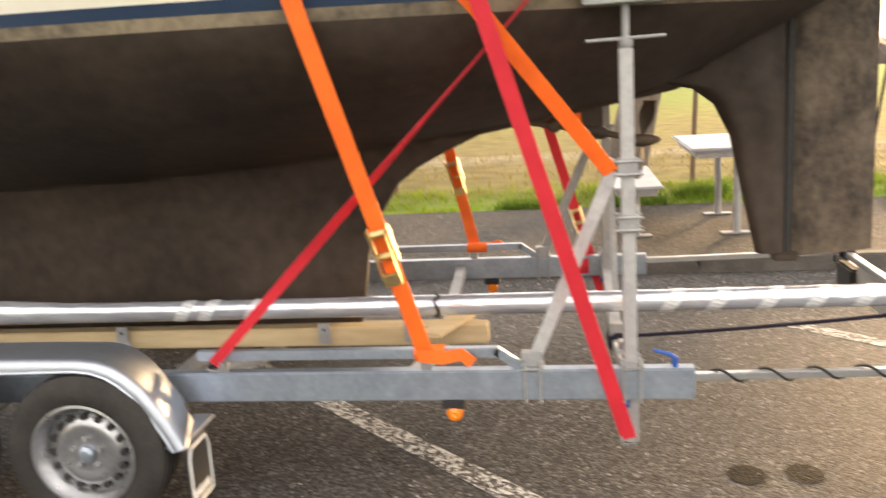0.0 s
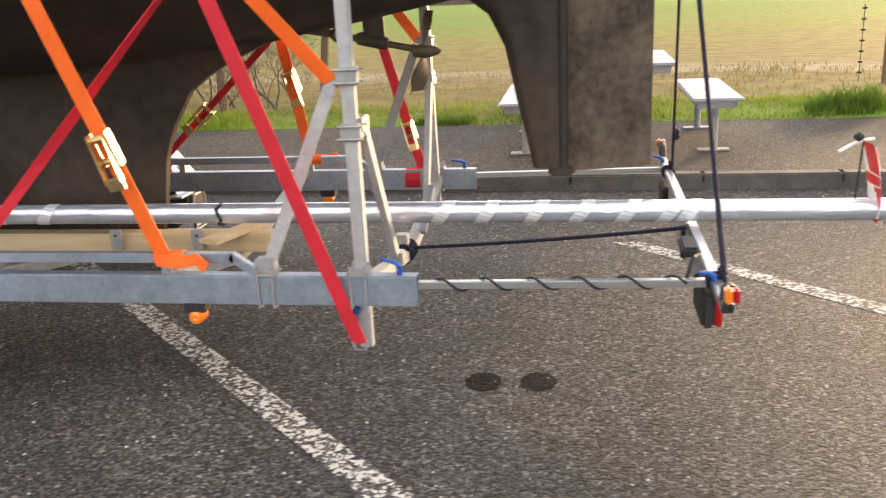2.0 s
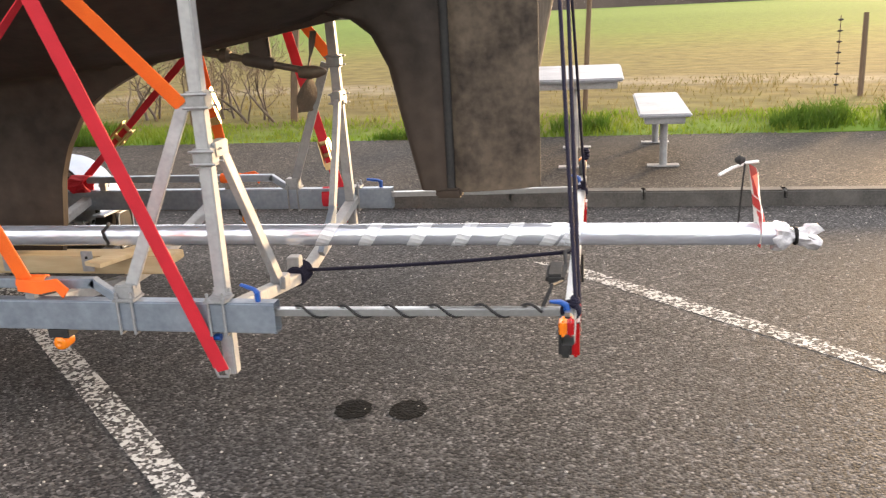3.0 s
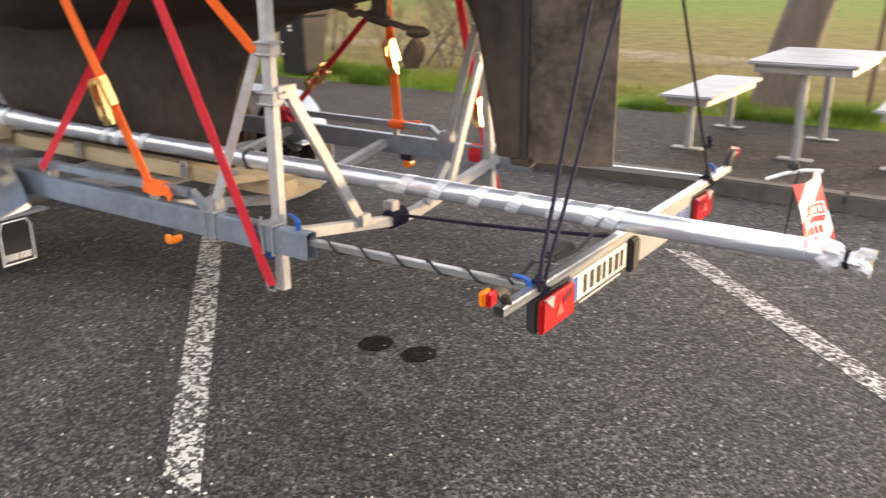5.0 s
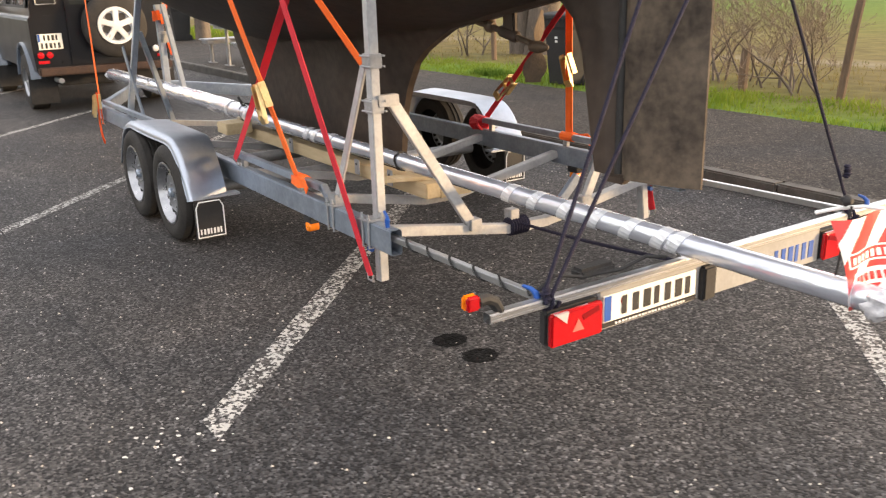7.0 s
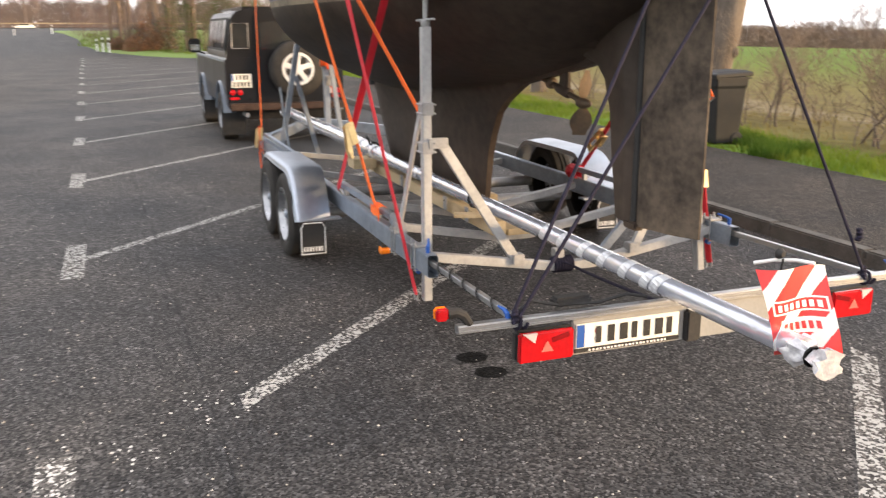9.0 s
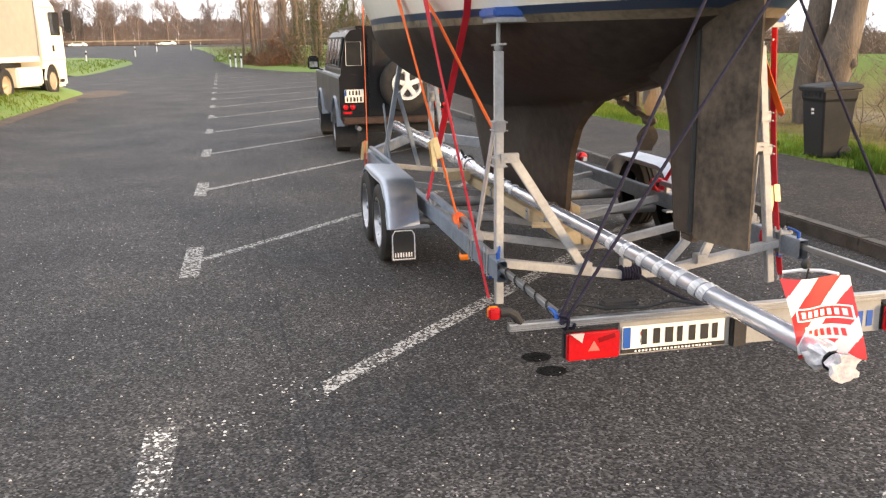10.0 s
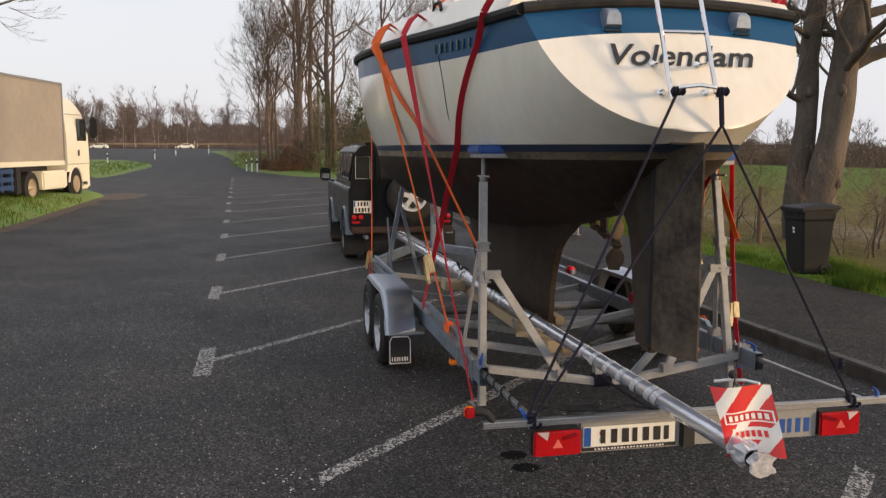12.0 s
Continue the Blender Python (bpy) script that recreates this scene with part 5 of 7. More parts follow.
def mast():
    m = thing("mast", (-1.8, 3.6, 0.58), "aluminium mast wrapped in clear film along the trailer", "mast")
    rows = []
    # forward of the keel the rigging is bundled under the film and the roll is thicker
    swell = lambda x: 1 + 0.5 * lerp(-x, [(1.7, 0), (2.0, 0.1), (2.6, 0.7), (3.1, 1), (6.4, 0.9), (6.85, 0.5)])
    for k in range(97):
        x = -6.85 + 9.7 * k / 96
        g = swell(x)
        y, z = 3.61 + 0.005 * x, 0.578 + 0.049 * (g - 1)
        row = []
        for q in range(20):
            a = q * math.tau / 20
            w = (0.0012 + 0.012 * (g - 1)) * noise.noise((x * (9 - 10 * (g - 1)), math.cos(a) * 2, math.sin(a) * 2))
            row.append((x, y + (0.041 * g + w) * math.cos(a), z + (0.049 * g + w) * math.sin(a)))
        rows.append(row)
    part("spar", loft(rows, closed=True, caps=True), FILM, m, "silver spar under crinkled film", True)
    for k, x in enumerate((0.9, 1.1, 1.32, 1.52, 1.72, 1.9, 1.98, -1.05, -1.28, -1.4, -2.5, -2.9)):
        ring = []
        for q in range(19):
            a = q * math.tau / 18
            g = swell(x)
            ring.append((x + 0.035 * math.sin(a), 3.61 + 0.005 * x + 0.0426 * g * math.cos(a), 0.578 + 0.049 * (g - 1) + 0.0506 * g * math.sin(a)))
        part("tape", ribbon(ring, 0.055, 0.0008, (1, 0, 0)), TAPE, m, "white tape wound round the film")
    for x in (-0.165, -2.6):
        g = swell(x)
        bm = tube([(x + 0.012 * math.sin(q * 2.1), 3.61 + 0.048 * g * math.cos(q * math.tau / 12), 0.578 + 0.049 * (g - 1) + 0.056 * g * math.sin(q * math.tau / 12)) for q in range(37)], 0.007, 6)
        part("tie", bm, BLACK, m, "black tie round the mast", True)
    part("tie_end", tube([(-2.6, 3.57, 0.66), (-2.61, 3.56, 0.71), (-2.55, 3.53, 0.73), (-2.5, 3.54, 0.69)], 0.01, 6), BLACK, m)
    # crumpled film at both ends
    for x0, x1, seed in ((2.8, 2.97, 1), (-6.97, -6.7, 2)):
        rows = []
        for k in range(13):
            u = k / 12
            x = x0 + (x1 - x0) * u
            rad = 0.046 + 0.014 * math.sin(u * 7 + seed) if seed == 1 else 0.06 + 0.02 * math.sin(u * 6)
            if 0.45 < u < 0.6 and seed == 1:
                rad = 0.03
            row = []
            for q in range(22):
                a = q * math.tau / 22
                r = rad * (1 + 0.5 * noise.noise((x * 22, math.cos(a) * 2.5, math.sin(a) * 2.5 + seed)))
                row.append((x + 0.03 * noise.noise((a * 2, u * 5, seed)), 3.62 + r * math.cos(a), 0.575 + r * math.sin(a) * 0.9 - 0.01 * u))
            rows.append(row)
        part("film_end", loft(rows, closed=True, caps=True), FILM_LOOSE, m, "crumpled clear film bunched at the end", True)
    part("end_tie", tube([(2.888, 3.62 + 0.034 * math.cos(q * math.tau / 10), 0.57 + 0.032 * math.sin(q * math.tau / 10)) for q in range(21)], 0.008, 6), BLACK, m, "black tie")


def flag():
    f = thing("warning_flag", (2.7, 3.64, 0.63), "red and white striped warning flag hung on the mast end", "flag")
    def point(u, v):
        """u across, v down."""
        return Vector((2.69 + 0.05 * u + 0.055 * v + 0.02 * math.sin(u * 5 + v * 3), 3.51 + (0.285 + 0.02 * v) * u + 0.07 * v * (1 - 0.75 * u), 0.845 - 0.315 * v - 0.003 * math.sin(u * 7)))
    n = 100
    sheets = {"red": bmesh.new(), "white": bmesh.new()}
    cache = {"red": {}, "white": {}}
    for i in range(n):
        for j in range(n):
            u, v = (i + 0.5) / n, (j + 0.5) / n
            diag = (u + v * 1.05) % 0.62
            is_white = 0.26 < diag < 0.5 and v < 0.95
            key = "white" if is_white else "red"
            if (0.36 < v < 0.53 and 0.08 < u < 0.96) or (0.6 < v < 0.78 and 0.2 < u < 0.86):
                edge = (0.36 < v < 0.385 or 0.505 < v < 0.53 or u < 0.11 or u > 0.93) if v < 0.55 else False
                key = "white" if edge or v > 0.55 else "red"
            bm = sheets[key]
            vs = []
            for a, b in ((i, j), (i + 1, j), (i + 1, j + 1), (i, j + 1)):
                if (a, b) not in cache[key]:
                    cache[key][a, b] = bm.verts.new(point(a / n, b / n))
                vs.append(cache[key][a, b])
            bm.faces.new(vs)
    part("cloth", sheets["red"], SIGNRED, f, "red film", True)
    part("stripes", sheets["white"], WHITE, f, "white diagonal stripes", True)
    for v, u0, u1, count, material, h in ((0.445, 0.14, 0.9, 7, WHITE, 0.08), (0.69, 0.24, 0.82, 6, SIGNRED, 0.09)):
        bm = bmesh.new()
        for k in range(count):
            a = u0 + (u1 - u0) * (k + 0.15) / count
            b = u0 + (u1 - u0) * (k + 0.75) / count
            vs = [bm.verts.new(point(x, y) + Vector((0.003, 0, 0))) for x, y in ((a, v - h / 2), (b, v - h / 2), (b, v + h / 2), (a, v + h / 2))]
            bm.faces.new(vs)
        part("lettering", bm, material, f, "plain bars of lettering")
    part("rod", tube([(2.575, 3.6, 0.832), (2.63, 3.64, 0.852), (2.69, 3.69, 0.862), (2.745, 3.725, 0.86)], 0.007, 8), WHITE, f, "white rod")
    part("stem", tube([(2.66, 3.62, 0.6), (2.67, 3.63, 0.75), (2.68, 3.64, 0.87)], 0.004, 6), BLACK, f)
    part("stem_knot", lathe([(-0.02, 0.008), (0, 0.022), (0.02, 0.01)], (2.66, 3.64, 0.885), "x", 10), BLACK, f, "", True)


# ---- verge, trees and far country ----


def mesh_object(name, verts, faces, material, parent=None, label="", smooth=True):
    me = bpy.data.meshes.new(name)
    me.from_pydata([tuple(v) for v in verts], [], faces)
    me.materials.append(material)
    if smooth:
        me.polygons.foreach_set("use_smooth", [True] * len(me.polygons))
    me.update()
    ob = new(name, me)
    if parent:
        ob.parent = parent
        ob.matrix_parent_inverse = Matrix.Translation(parent.location).inverted()
    if label:
        ob["label"] = label
    return ob


def stick(store, pts, radii, sides):
    """Adds a tapered stem to a (verts, faces) store."""
    verts, faces = store
    ref = None
    rings = []
    for i, p in enumerate(pts):
        d = (pts[min(i + 1, len(pts) - 1)] - pts[max(i - 1, 0)]).normalized()
        if ref is None:
            ref = Vector((0, 0, 1)) if abs(d.z) < 0.9 else Vector((1, 0, 0))
        side = d.cross(ref).normalized()
        ref = side.cross(d).normalized()
        base = len(verts)
        for k in range(sides):
            a = k * math.tau / sides
            verts.append(p + (side * math.cos(a) + ref * math.sin(a)) * radii[i])
        rings.append(base)
    for a, b in zip(rings, rings[1:]):
        for k in range(sides):
            faces.append((a + k, a + (k + 1) % sides, b + (k + 1) % sides, b + k))


def grow(trunk, twigs, p, d, length, radius, depth, rng, droop=0.0, spread=0.75, bend=0.25, kids=(3, 4), thin=0.0):
    """A bare branch that divides; thick ones go to trunk, thin ones to twigs."""
    n = 5 if depth > 2 else (4 if depth == 2 else 2)
    pts, radii = [p.copy()], [radius]
    q, dd = p.copy(), d.copy()
    for k in range(n):
        dd = (dd + Vector((rng.uniform(-bend, bend), rng.uniform(-bend, bend), rng.uniform(-bend, bend) * 0.6 + 0.05 - droop))).normalized()
        q = q + dd * length / n
        pts.append(q.copy())
        radii.append(max(thin, radius * (1 - 0.55 * (k + 1) / n)))
    stick(trunk if depth > 2 else twigs, pts, radii, 7 if depth > 3 else (5 if depth > 2 else 3))
    if depth == 0:
        return
    for c in range(rng.randint(*kids)):
        k = rng.randint(max(1, n // 3), n) if c else n
        side = Vector((rng.uniform(-1, 1), rng.uniform(-1, 1), rng.uniform(-0.2, 0.8))).normalized()
        nd = (dd * (1 - spread * 0.5) + side * spread).normalized()
        grow(trunk, twigs, pts[k], nd, length * rng.uniform(0.5, 0.8), radii[k] * rng.uniform(0.45, 0.7), depth - 1, rng, droop, spread, bend, kids, thin)


def bare_tree(name, at, seed, height, radius, depth=4, label="tall bare tree with fine spreading twigs", spread=0.6, lean=(0, 0), group="", clear_stem=0.3, kids=(3, 5), limbs=5, thin=0.0, fan=(0.4, 0.9), reach=0.3, droop=0.0, bark=None):
    rng = random.Random(seed)
    t = thing(name, at, label, "tree", group)
    trunk, twigs = ([], []), ([], [])
    base = Vector(at)
    d = Vector((lean[0], lean[1], 1)).normalized()
    stem = [base + d * height * 0.62 * k / 8 + Vector((0.12 * math.sin(k * 1.1 + seed), 0.12 * math.cos(k * 1.4 + seed), 0)) * (k / 8) for k in range(9)]
    stick(trunk, [base - Vector((0, 0, 0.2))] + stem, [radius * 1.3] + [radius * (1.1 - 0.085 * k) for k in range(9)], 10)
    for c in range(limbs):
        k = 8 if c == 0 else rng.randint(int(8 * clear_stem / 0.62), 8)
        side = Vector((rng.uniform(-1, 1), rng.uniform(-1, 1), 0)).normalized()
        grow(trunk, twigs, stem[k], (d + side * (0.15 if c == 0 else rng.uniform(*fan))).normalized(), height * rng.uniform(reach * 0.65, reach), radius * (0.5 if c == 0 else 0.42), depth, rng, droop, spread, 0.25, kids, thin)
    mesh_object("trunk", *trunk, bark or BARK, t, "rough grey-brown trunk and limbs")
    mesh_object("crown", *twigs, bark or TWIG, t, "crown of bare twigs")
    return t


def shrub(at, seed, height=1.6):
    rng = random.Random(seed)
    t = thing("bare_shrub", at, "leafless shrub with thin crooked stems on the verge", "shrub", "shrubs along the verge")
    stems, twigs = ([], []), ([], [])
    for c in range(rng.randint(4, 6)):
        d = Vector((rng.uniform(-0.5, 0.5), rng.uniform(-0.4, 0.4), 1)).normalized()
        grow(stems, twigs, Vector(at) + Vector((rng.uniform(-0.45, 0.45), rng.uniform(-0.25, 0.25), -0.05)), d, height * rng.uniform(0.35, 0.55), rng.uniform(0.01, 0.026), 4, rng, 0.02, 0.8, 0.3, (3, 4), 0.0025)
    mesh_object("trunk", *stems, BARK, t)
    mesh_object("crown", *twigs, TWIG, t)
    return t


def ground_height(x, y):
    if y < 8.9:
        return -0.12 + rise(x) * (0.9 if x < -60 else 1)
    h = 0.1 + 0.06 * noise.noise((x * 0.25, y * 0.25, 0))
    if y > 12:
        h += -0.022 * (y - 12) + 0.25 * noise.noise((x * 0.02, y * 0.02, 3)) * min(1, (y - 12) / 40)
    return h


def blades(count, xs, ys, hmin, hmax, seed, density=None, zf=ground_height, width=0.006):
    rng = random.Random(seed)
    verts, faces = [], []
    while count > 0:
        x, y = rng.uniform(*xs), rng.uniform(*ys)
        if noise.noise((x * 1.3, y * 1.3, seed)) < -0.15 and rng.random() < 0.6:
            count -= 0.3
            continue
        count -= 1
        z = zf(x, y) - 0.01
        h = rng.uniform(hmin, hmax) * (0.75 + 0.9 * max(-0.3, noise.noise((x * 0.8, y * 0.8, 7))))
        a = rng.uniform(0, math.tau)
        w = width * rng.uniform(0.7, 1.6)
        lx, ly = rng.uniform(-0.6, 0.6) * h, rng.uniform(-0.6, 0.6) * h
        c, s = math.cos(a) * w, math.sin(a) * w
        b = len(verts)
        verts += [(x - c, y - s, z), (x + c, y + s, z), (x + lx * 0.4 + c * 0.7, y + ly * 0.4 + s * 0.7, z + h * 0.6), (x + lx * 0.4 - c * 0.7, y + ly * 0.4 - s * 0.7, z + h * 0.6), (x + lx, y + ly, z + h)]
        faces += [(b, b + 1, b + 2, b + 3), (b + 3, b + 2, b + 4)]
    return verts, faces


def far_wood(name, line, count, hmin, hmax, depth, seed, material, label, thick=0.006, scrub=460):
    """A distant wood along a line: hundreds of stems with fans of thin branches, over low scrub."""
    rng = random.Random(seed)
    verts, faces = [], []
    (x0, y0, z0), (x1, y1, z1) = line
    d = Vector((x1 - x0, y1 - y0, 0))
    n = Vector((-d.y, d.x, 0)).normalized()
    along = d.normalized()
    for i in range(count):
        u = rng.random()
        off = rng.uniform(-depth, depth)
        p = Vector((x0, y0, z0)).lerp(Vector((x1, y1, z1)), u) + n * off
        h = rng.uniform(hmin, hmax) * (0.8 + 0.5 * noise.noise((u * 22, seed, 0)))
        w = h * 0.012
        b = len(verts)
        verts += [p - along * w, p + along * w, p + Vector((rng.uniform(-0.4, 0.4), 0, h))]
        faces.append((b, b + 1, b + 2))
        for k in range(34):
            z = h * rng.uniform(0.15, 0.95)
            a = along * rng.choice((-1, 1)) * rng.uniform(0.3, 1) + n * rng.uniform(-0.6, 0.6)
            ln = h * rng.uniform(0.1, 0.32) * (1.15 - z / h)
            s = p + Vector((0, 0, z))
            e = s + a * ln + Vector((0, 0, ln * rng.uniform(0.5, 1.4)))
            t = h * thick
            b = len(verts)
            verts += [s - Vector((0, 0, t)), s + Vector((0, 0, t)), e]
            faces.append((b, b + 1, b + 2))
    # scrub and fine upright shoots that close the wood towards its foot
    for i in range(count * scrub):
        u = rng.random()
        p = Vector((x0, y0, z0)).lerp(Vector((x1, y1, z1)), u) + n * rng.uniform(-depth, depth)
        top = hmin * (0.8 + 0.5 * noise.noise((u * 40, seed, 5)))
        p.z += top * rng.random() ** 1.25 - 0.2
        ln = hmin * rng.uniform(0.07, 0.2)
        tip = along * ln * rng.uniform(-0.6, 0.6) + n * ln * rng.uniform(-0.3, 0.3) + Vector((0, 0, ln))
        w = along * hmin * rng.uniform(0.4, 1.0) * thick * 2
        b = len(verts)
        verts += [p - w, p + w, p + tip]
        faces.append((b, b + 1, b + 2))
    return tagged(mesh_object(name, verts, faces, material, smooth=False), label, "wood", kind="stuff")


def country():
    v, f = blades(26000, (-20, 9), (8.82, 10.5), 0.04, 0.14, 3)
    tagged(mesh_object("verge_grass", v, f, GRASS), "bright green grass tufts on the verge beside the footpath", "grass", kind="stuff")
    rng = random.Random(21)
    for k in range(16):
        x, y = rng.uniform(-7, 7), rng.uniform(9.0, 9.9)
        v, f = blades(420, (x - 0.3, x + 0.3), (y - 0.18, y + 0.18), 0.12, 0.27, 60 + k, width=0.006)
        tagged(mesh_object("grass_tussock", v, f, TUSSOCK), "taller dark green grass tussock on the verge", "grass", "grass tussocks")
    v, f = blades(9000, (-75, -20), (8.8, 10.8), 0.1, 0.25, 4, width=0.02)
    tagged(mesh_object("verge_grass", v, f, GRASS), "green grass strip beside the footpath further off", "grass", kind="stuff")
    v, f = blades(9000, (-22, 10), (10.3, 15), 0.04, 0.13, 5, width=0.006)
    tagged(mesh_object("dry_grass", v, f, STRAW), "tan dry grass and stalks behind the verge", "grass", kind="stuff")
    for k, (x, y, h) in enumerate(((-2.2, 10.7, 1.5), (-2.9, 10.9, 1.7), (-3.6, 11.2, 1.9), (-4.6, 11.0, 1.6), (-6.6, 11.4, 1.7), (-7.4, 12.6, 1.9), (-10.4, 11.3, 2.4), (-12.5, 11.5, 2.6))):
        shrub((x, y, ground_height(x, y)), 40 + k, h)
    tree = thing("old_tree", (-9.55, 12.2, 0.1), "old rough-barked tree with two leaning stems behind the bin", "tree")
    rng = random.Random(11)
    trunk, twigs = ([], []), ([], [])
    for lean, r0, (bx, by) in (((-0.02, 0.07), 0.22, (-9.8, 12.25)), ((0.0, 0.15), 0.3, (-9.35, 12.4))):
        pts, rad = [], []
        for k in range(23):
            z = k * 0.36 - 0.2
            pts.append(Vector((bx + lean[0] * z + 0.03 * math.sin(k * 0.9 + r0 * 9), by + lean[1] * z + 0.03 * math.cos(k * 0.8), z)))
            rad.append(r0 * (1.35 if k == 0 else 1.12 - 0.018 * k) * (1 + 0.06 * math.sin(k * 1.7 + r0 * 20)))
        stick(trunk, pts, rad, 14)
        for k, side in ((4, 1), (9, -1)):
            # burls
            ring = pts[k] + Vector((r0 * 0.78, side * r0 * 0.5, 0))
            stick(trunk, [ring + Vector((0.0, 0, -0.13)), ring + Vector((0.03, 0, -0.05)), ring + Vector((0.04, 0, 0.03)), ring + Vector((0.0, 0, 0.12))], [0.02, 0.085, 0.075, 0.02], 9)
        for k in (8, 10, 11, 12, 13, 14, 16, 18, 20, 22):
            side = Vector((rng.uniform(-1, 1), rng.uniform(-1, 1), rng.uniform(0.1, 0.7))).normalized()
            grow(trunk, twigs, pts[k], side, rng.uniform(1.2, 2.4), rng.uniform(0.05, 0.12), 4, rng, 0.03, 0.7, 0.25, (3, 4), 0.004)
    grow(trunk, twigs, Vector((-9.35, 12.92, 3.5)), Vector((0.1, 0.8, 0.55)).normalized(), 2.6, 0.17, 4, rng, 0.02, 0.7, 0.25, (3, 4), 0.004)
    grow(trunk, twigs, Vector((-9.8, 12.25, 2.9)), Vector((0.1, -0.9, 0.4)).normalized(), 1.2, 0.08, 3, rng, 0.02, 0.7, 0.25, (2, 3), 0.004)
    mesh_object("trunk", *trunk, BARK, tree, "furrowed grey-brown bark with burls")
    mesh_object("crown", *twigs, TWIG, tree, "bare twigs")
    bare_tree("leaning_tree", (1.08, 9.9, 0.1), 23, 9, 0.235, 3, "thick dark leaning tree trunk behind the picnic table", lean=(0.22, 0.05), clear_stem=0.5)
    bare_tree("roadside_tree", (-19.25, 9.0, 0.1), 67, 10, 0.2, 4, "broad brown tree trunk beside a bin on the verge", spread=0.55, clear_stem=0.45, limbs=4, fan=(0.3, 0.5), kids=(3, 4))
    bare_tree("roadside_tree", (-15.2, 11.6, 0.1), 64, 9.5, 0.2, 4, "bare forked tree on the verge", spread=0.55, clear_stem=0.42, limbs=4, fan=(0.3, 0.5), kids=(3, 4))
    # the belt of tall trees along the lay-by
    first = bare_tree("tall_tree", (-62, 4.6, 0), 31, 22, 0.24, 4, group="belt of bare trees", spread=0.58, limbs=12, kids=(2, 4), thin=0.007, fan=(0.4, 1.0), clear_stem=0.2, reach=0.2, bark=BELT)
    second = bare_tree("tall_tree", (-70, 12, 0), 32, 20, 0.2, 4, group="belt of bare trees", spread=0.65, limbs=9, kids=(2, 3), thin=0.007, fan=(0.45, 1.0), clear_stem=0.2, reach=0.26, bark=BELT)
    third = bare_tree("slender_tree", (-66, 2.9, 0), 33, 12, 0.12, 4, "slender bare tree with drooping twigs", spread=0.6, group="belt of bare trees", limbs=9, kids=(3, 4), thin=0.01, fan=(0.4, 0.9), clear_stem=0.15, reach=0.28, droop=0.02, bark=BELT)
    rng = random.Random(8)
    for k in range(9):
        x = -50 - rng.uniform(0, 55)
        y = 8.5 + (-(x + 50)) * 0.02 + rng.uniform(0, 13)
        if x < -58:
            y -= 3.5
        copy_thing((first, second, second, third)[k % 4], pose(x, y, 0, 0, 0, rng.uniform(0, 360)))
    copy_thing(first, pose(-60, 6.6, 0, 0, 0, 100))
    copy_thing(third, pose(-68, 2.6, 0, 0, 0, 130))
    for x, y, turn in ((-67, 7.6, 160), (-74, 5.2, 20), (-69, 4.6, 260)):
        copy_thing(second, pose(x, y, 0, 0, 0, turn))
    copy_thing(third, pose(-76, 1.6, 0, 0, 0, 250))
    copy_thing(second, pose(-88, 2.5, 0, 0, 0, 70))
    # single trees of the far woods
    fa = bare_tree("far_tree", (-245, -60, 1.9), 51, 15, 0.2, 3, "distant bare tree at the edge of a wood", spread=0.6, group="trees of the far woods", kids=(3, 4), limbs=8, clear_stem=0.15, thin=0.028, fan=(0.3, 0.7), bark=HAZED_WOODS)
    fb = bare_tree("far_tree", (-250, -40, 1.9), 52, 12, 0.16, 3, "distant bare tree at the edge of a wood", spread=0.65, group="trees of the far woods", kids=(3, 4), limbs=8, clear_stem=0.12, thin=0.028, fan=(0.35, 0.8), bark=HAZED_WOODS)
    for k in range(64):
        u = rng.random()
        copy_thing((fa, fb)[k % 2], pose(-236 - rng.uniform(0, 40), -95 + 120 * u, 1.7, 0, 0, rng.uniform(0, 360)))
    fc = bare_tree("far_tree", (-250, 50, -0.8), 53, 11, 0.14, 3, "distant bare tree at the edge of a wood", spread=0.65, group="trees of the far woods", kids=(3, 4), limbs=8, clear_stem=0.12, thin=0.028, fan=(0.35, 0.8), bark=BROWNWOOD)
    for k in range(44):
        u = rng.random()
        copy_thing(fc, pose(-255 + 130 * u + rng.uniform(-12, 12), 30 + 290 * u, -0.5 - 7.5 * u, 0, 0, rng.uniform(0, 360)))
    over = thing("overhanging_tree", (-8.8, -8.6, 0.4), "bare tree whose branch tips hang over the lay-by", "tree")
    trunk, twigs = ([], []), ([], [])
    stick(trunk, [Vector((-8.8, -8.6, 0.2)), Vector((-8.8, -8.6, 2)), Vector((-8.75, -8.4, 4)), Vector((-8.8, -8.2, 6.5)), Vector((-8.9, -8.1, 9))], [0.36, 0.29, 0.24, 0.17, 0.08], 12)
    rng = random.Random(3)
    stick(trunk, [Vector((-8.75, -8.4, 3.6)), Vector((-8.6, -6.2, 4.3)), Vector((-8.5, -4, 4.2)), Vector((-8.5, -2.6, 3.95)), Vector((-8.5, -1.9, 4.2))], [0.1, 0.07, 0.045, 0.024, 0.014], 8)
    for p, d in (((-8.5, -2.4, 3.96), (0.1, 0.55, -0.6)), ((-8.5, -2.15, 4.03), (-0.2, 0.8, -0.35)), ((-8.5, -2.0, 4.12), (0.2, 0.8, 0.1)), ((-8.55, -3.2, 4.05), (0.0, 0.6, -0.3))):
        grow(trunk, twigs, Vector(p), Vector(d).normalized(), 0.42, 0.009, 2, rng, 0.05, 0.55, 0.2, (3, 5), 0.0025)
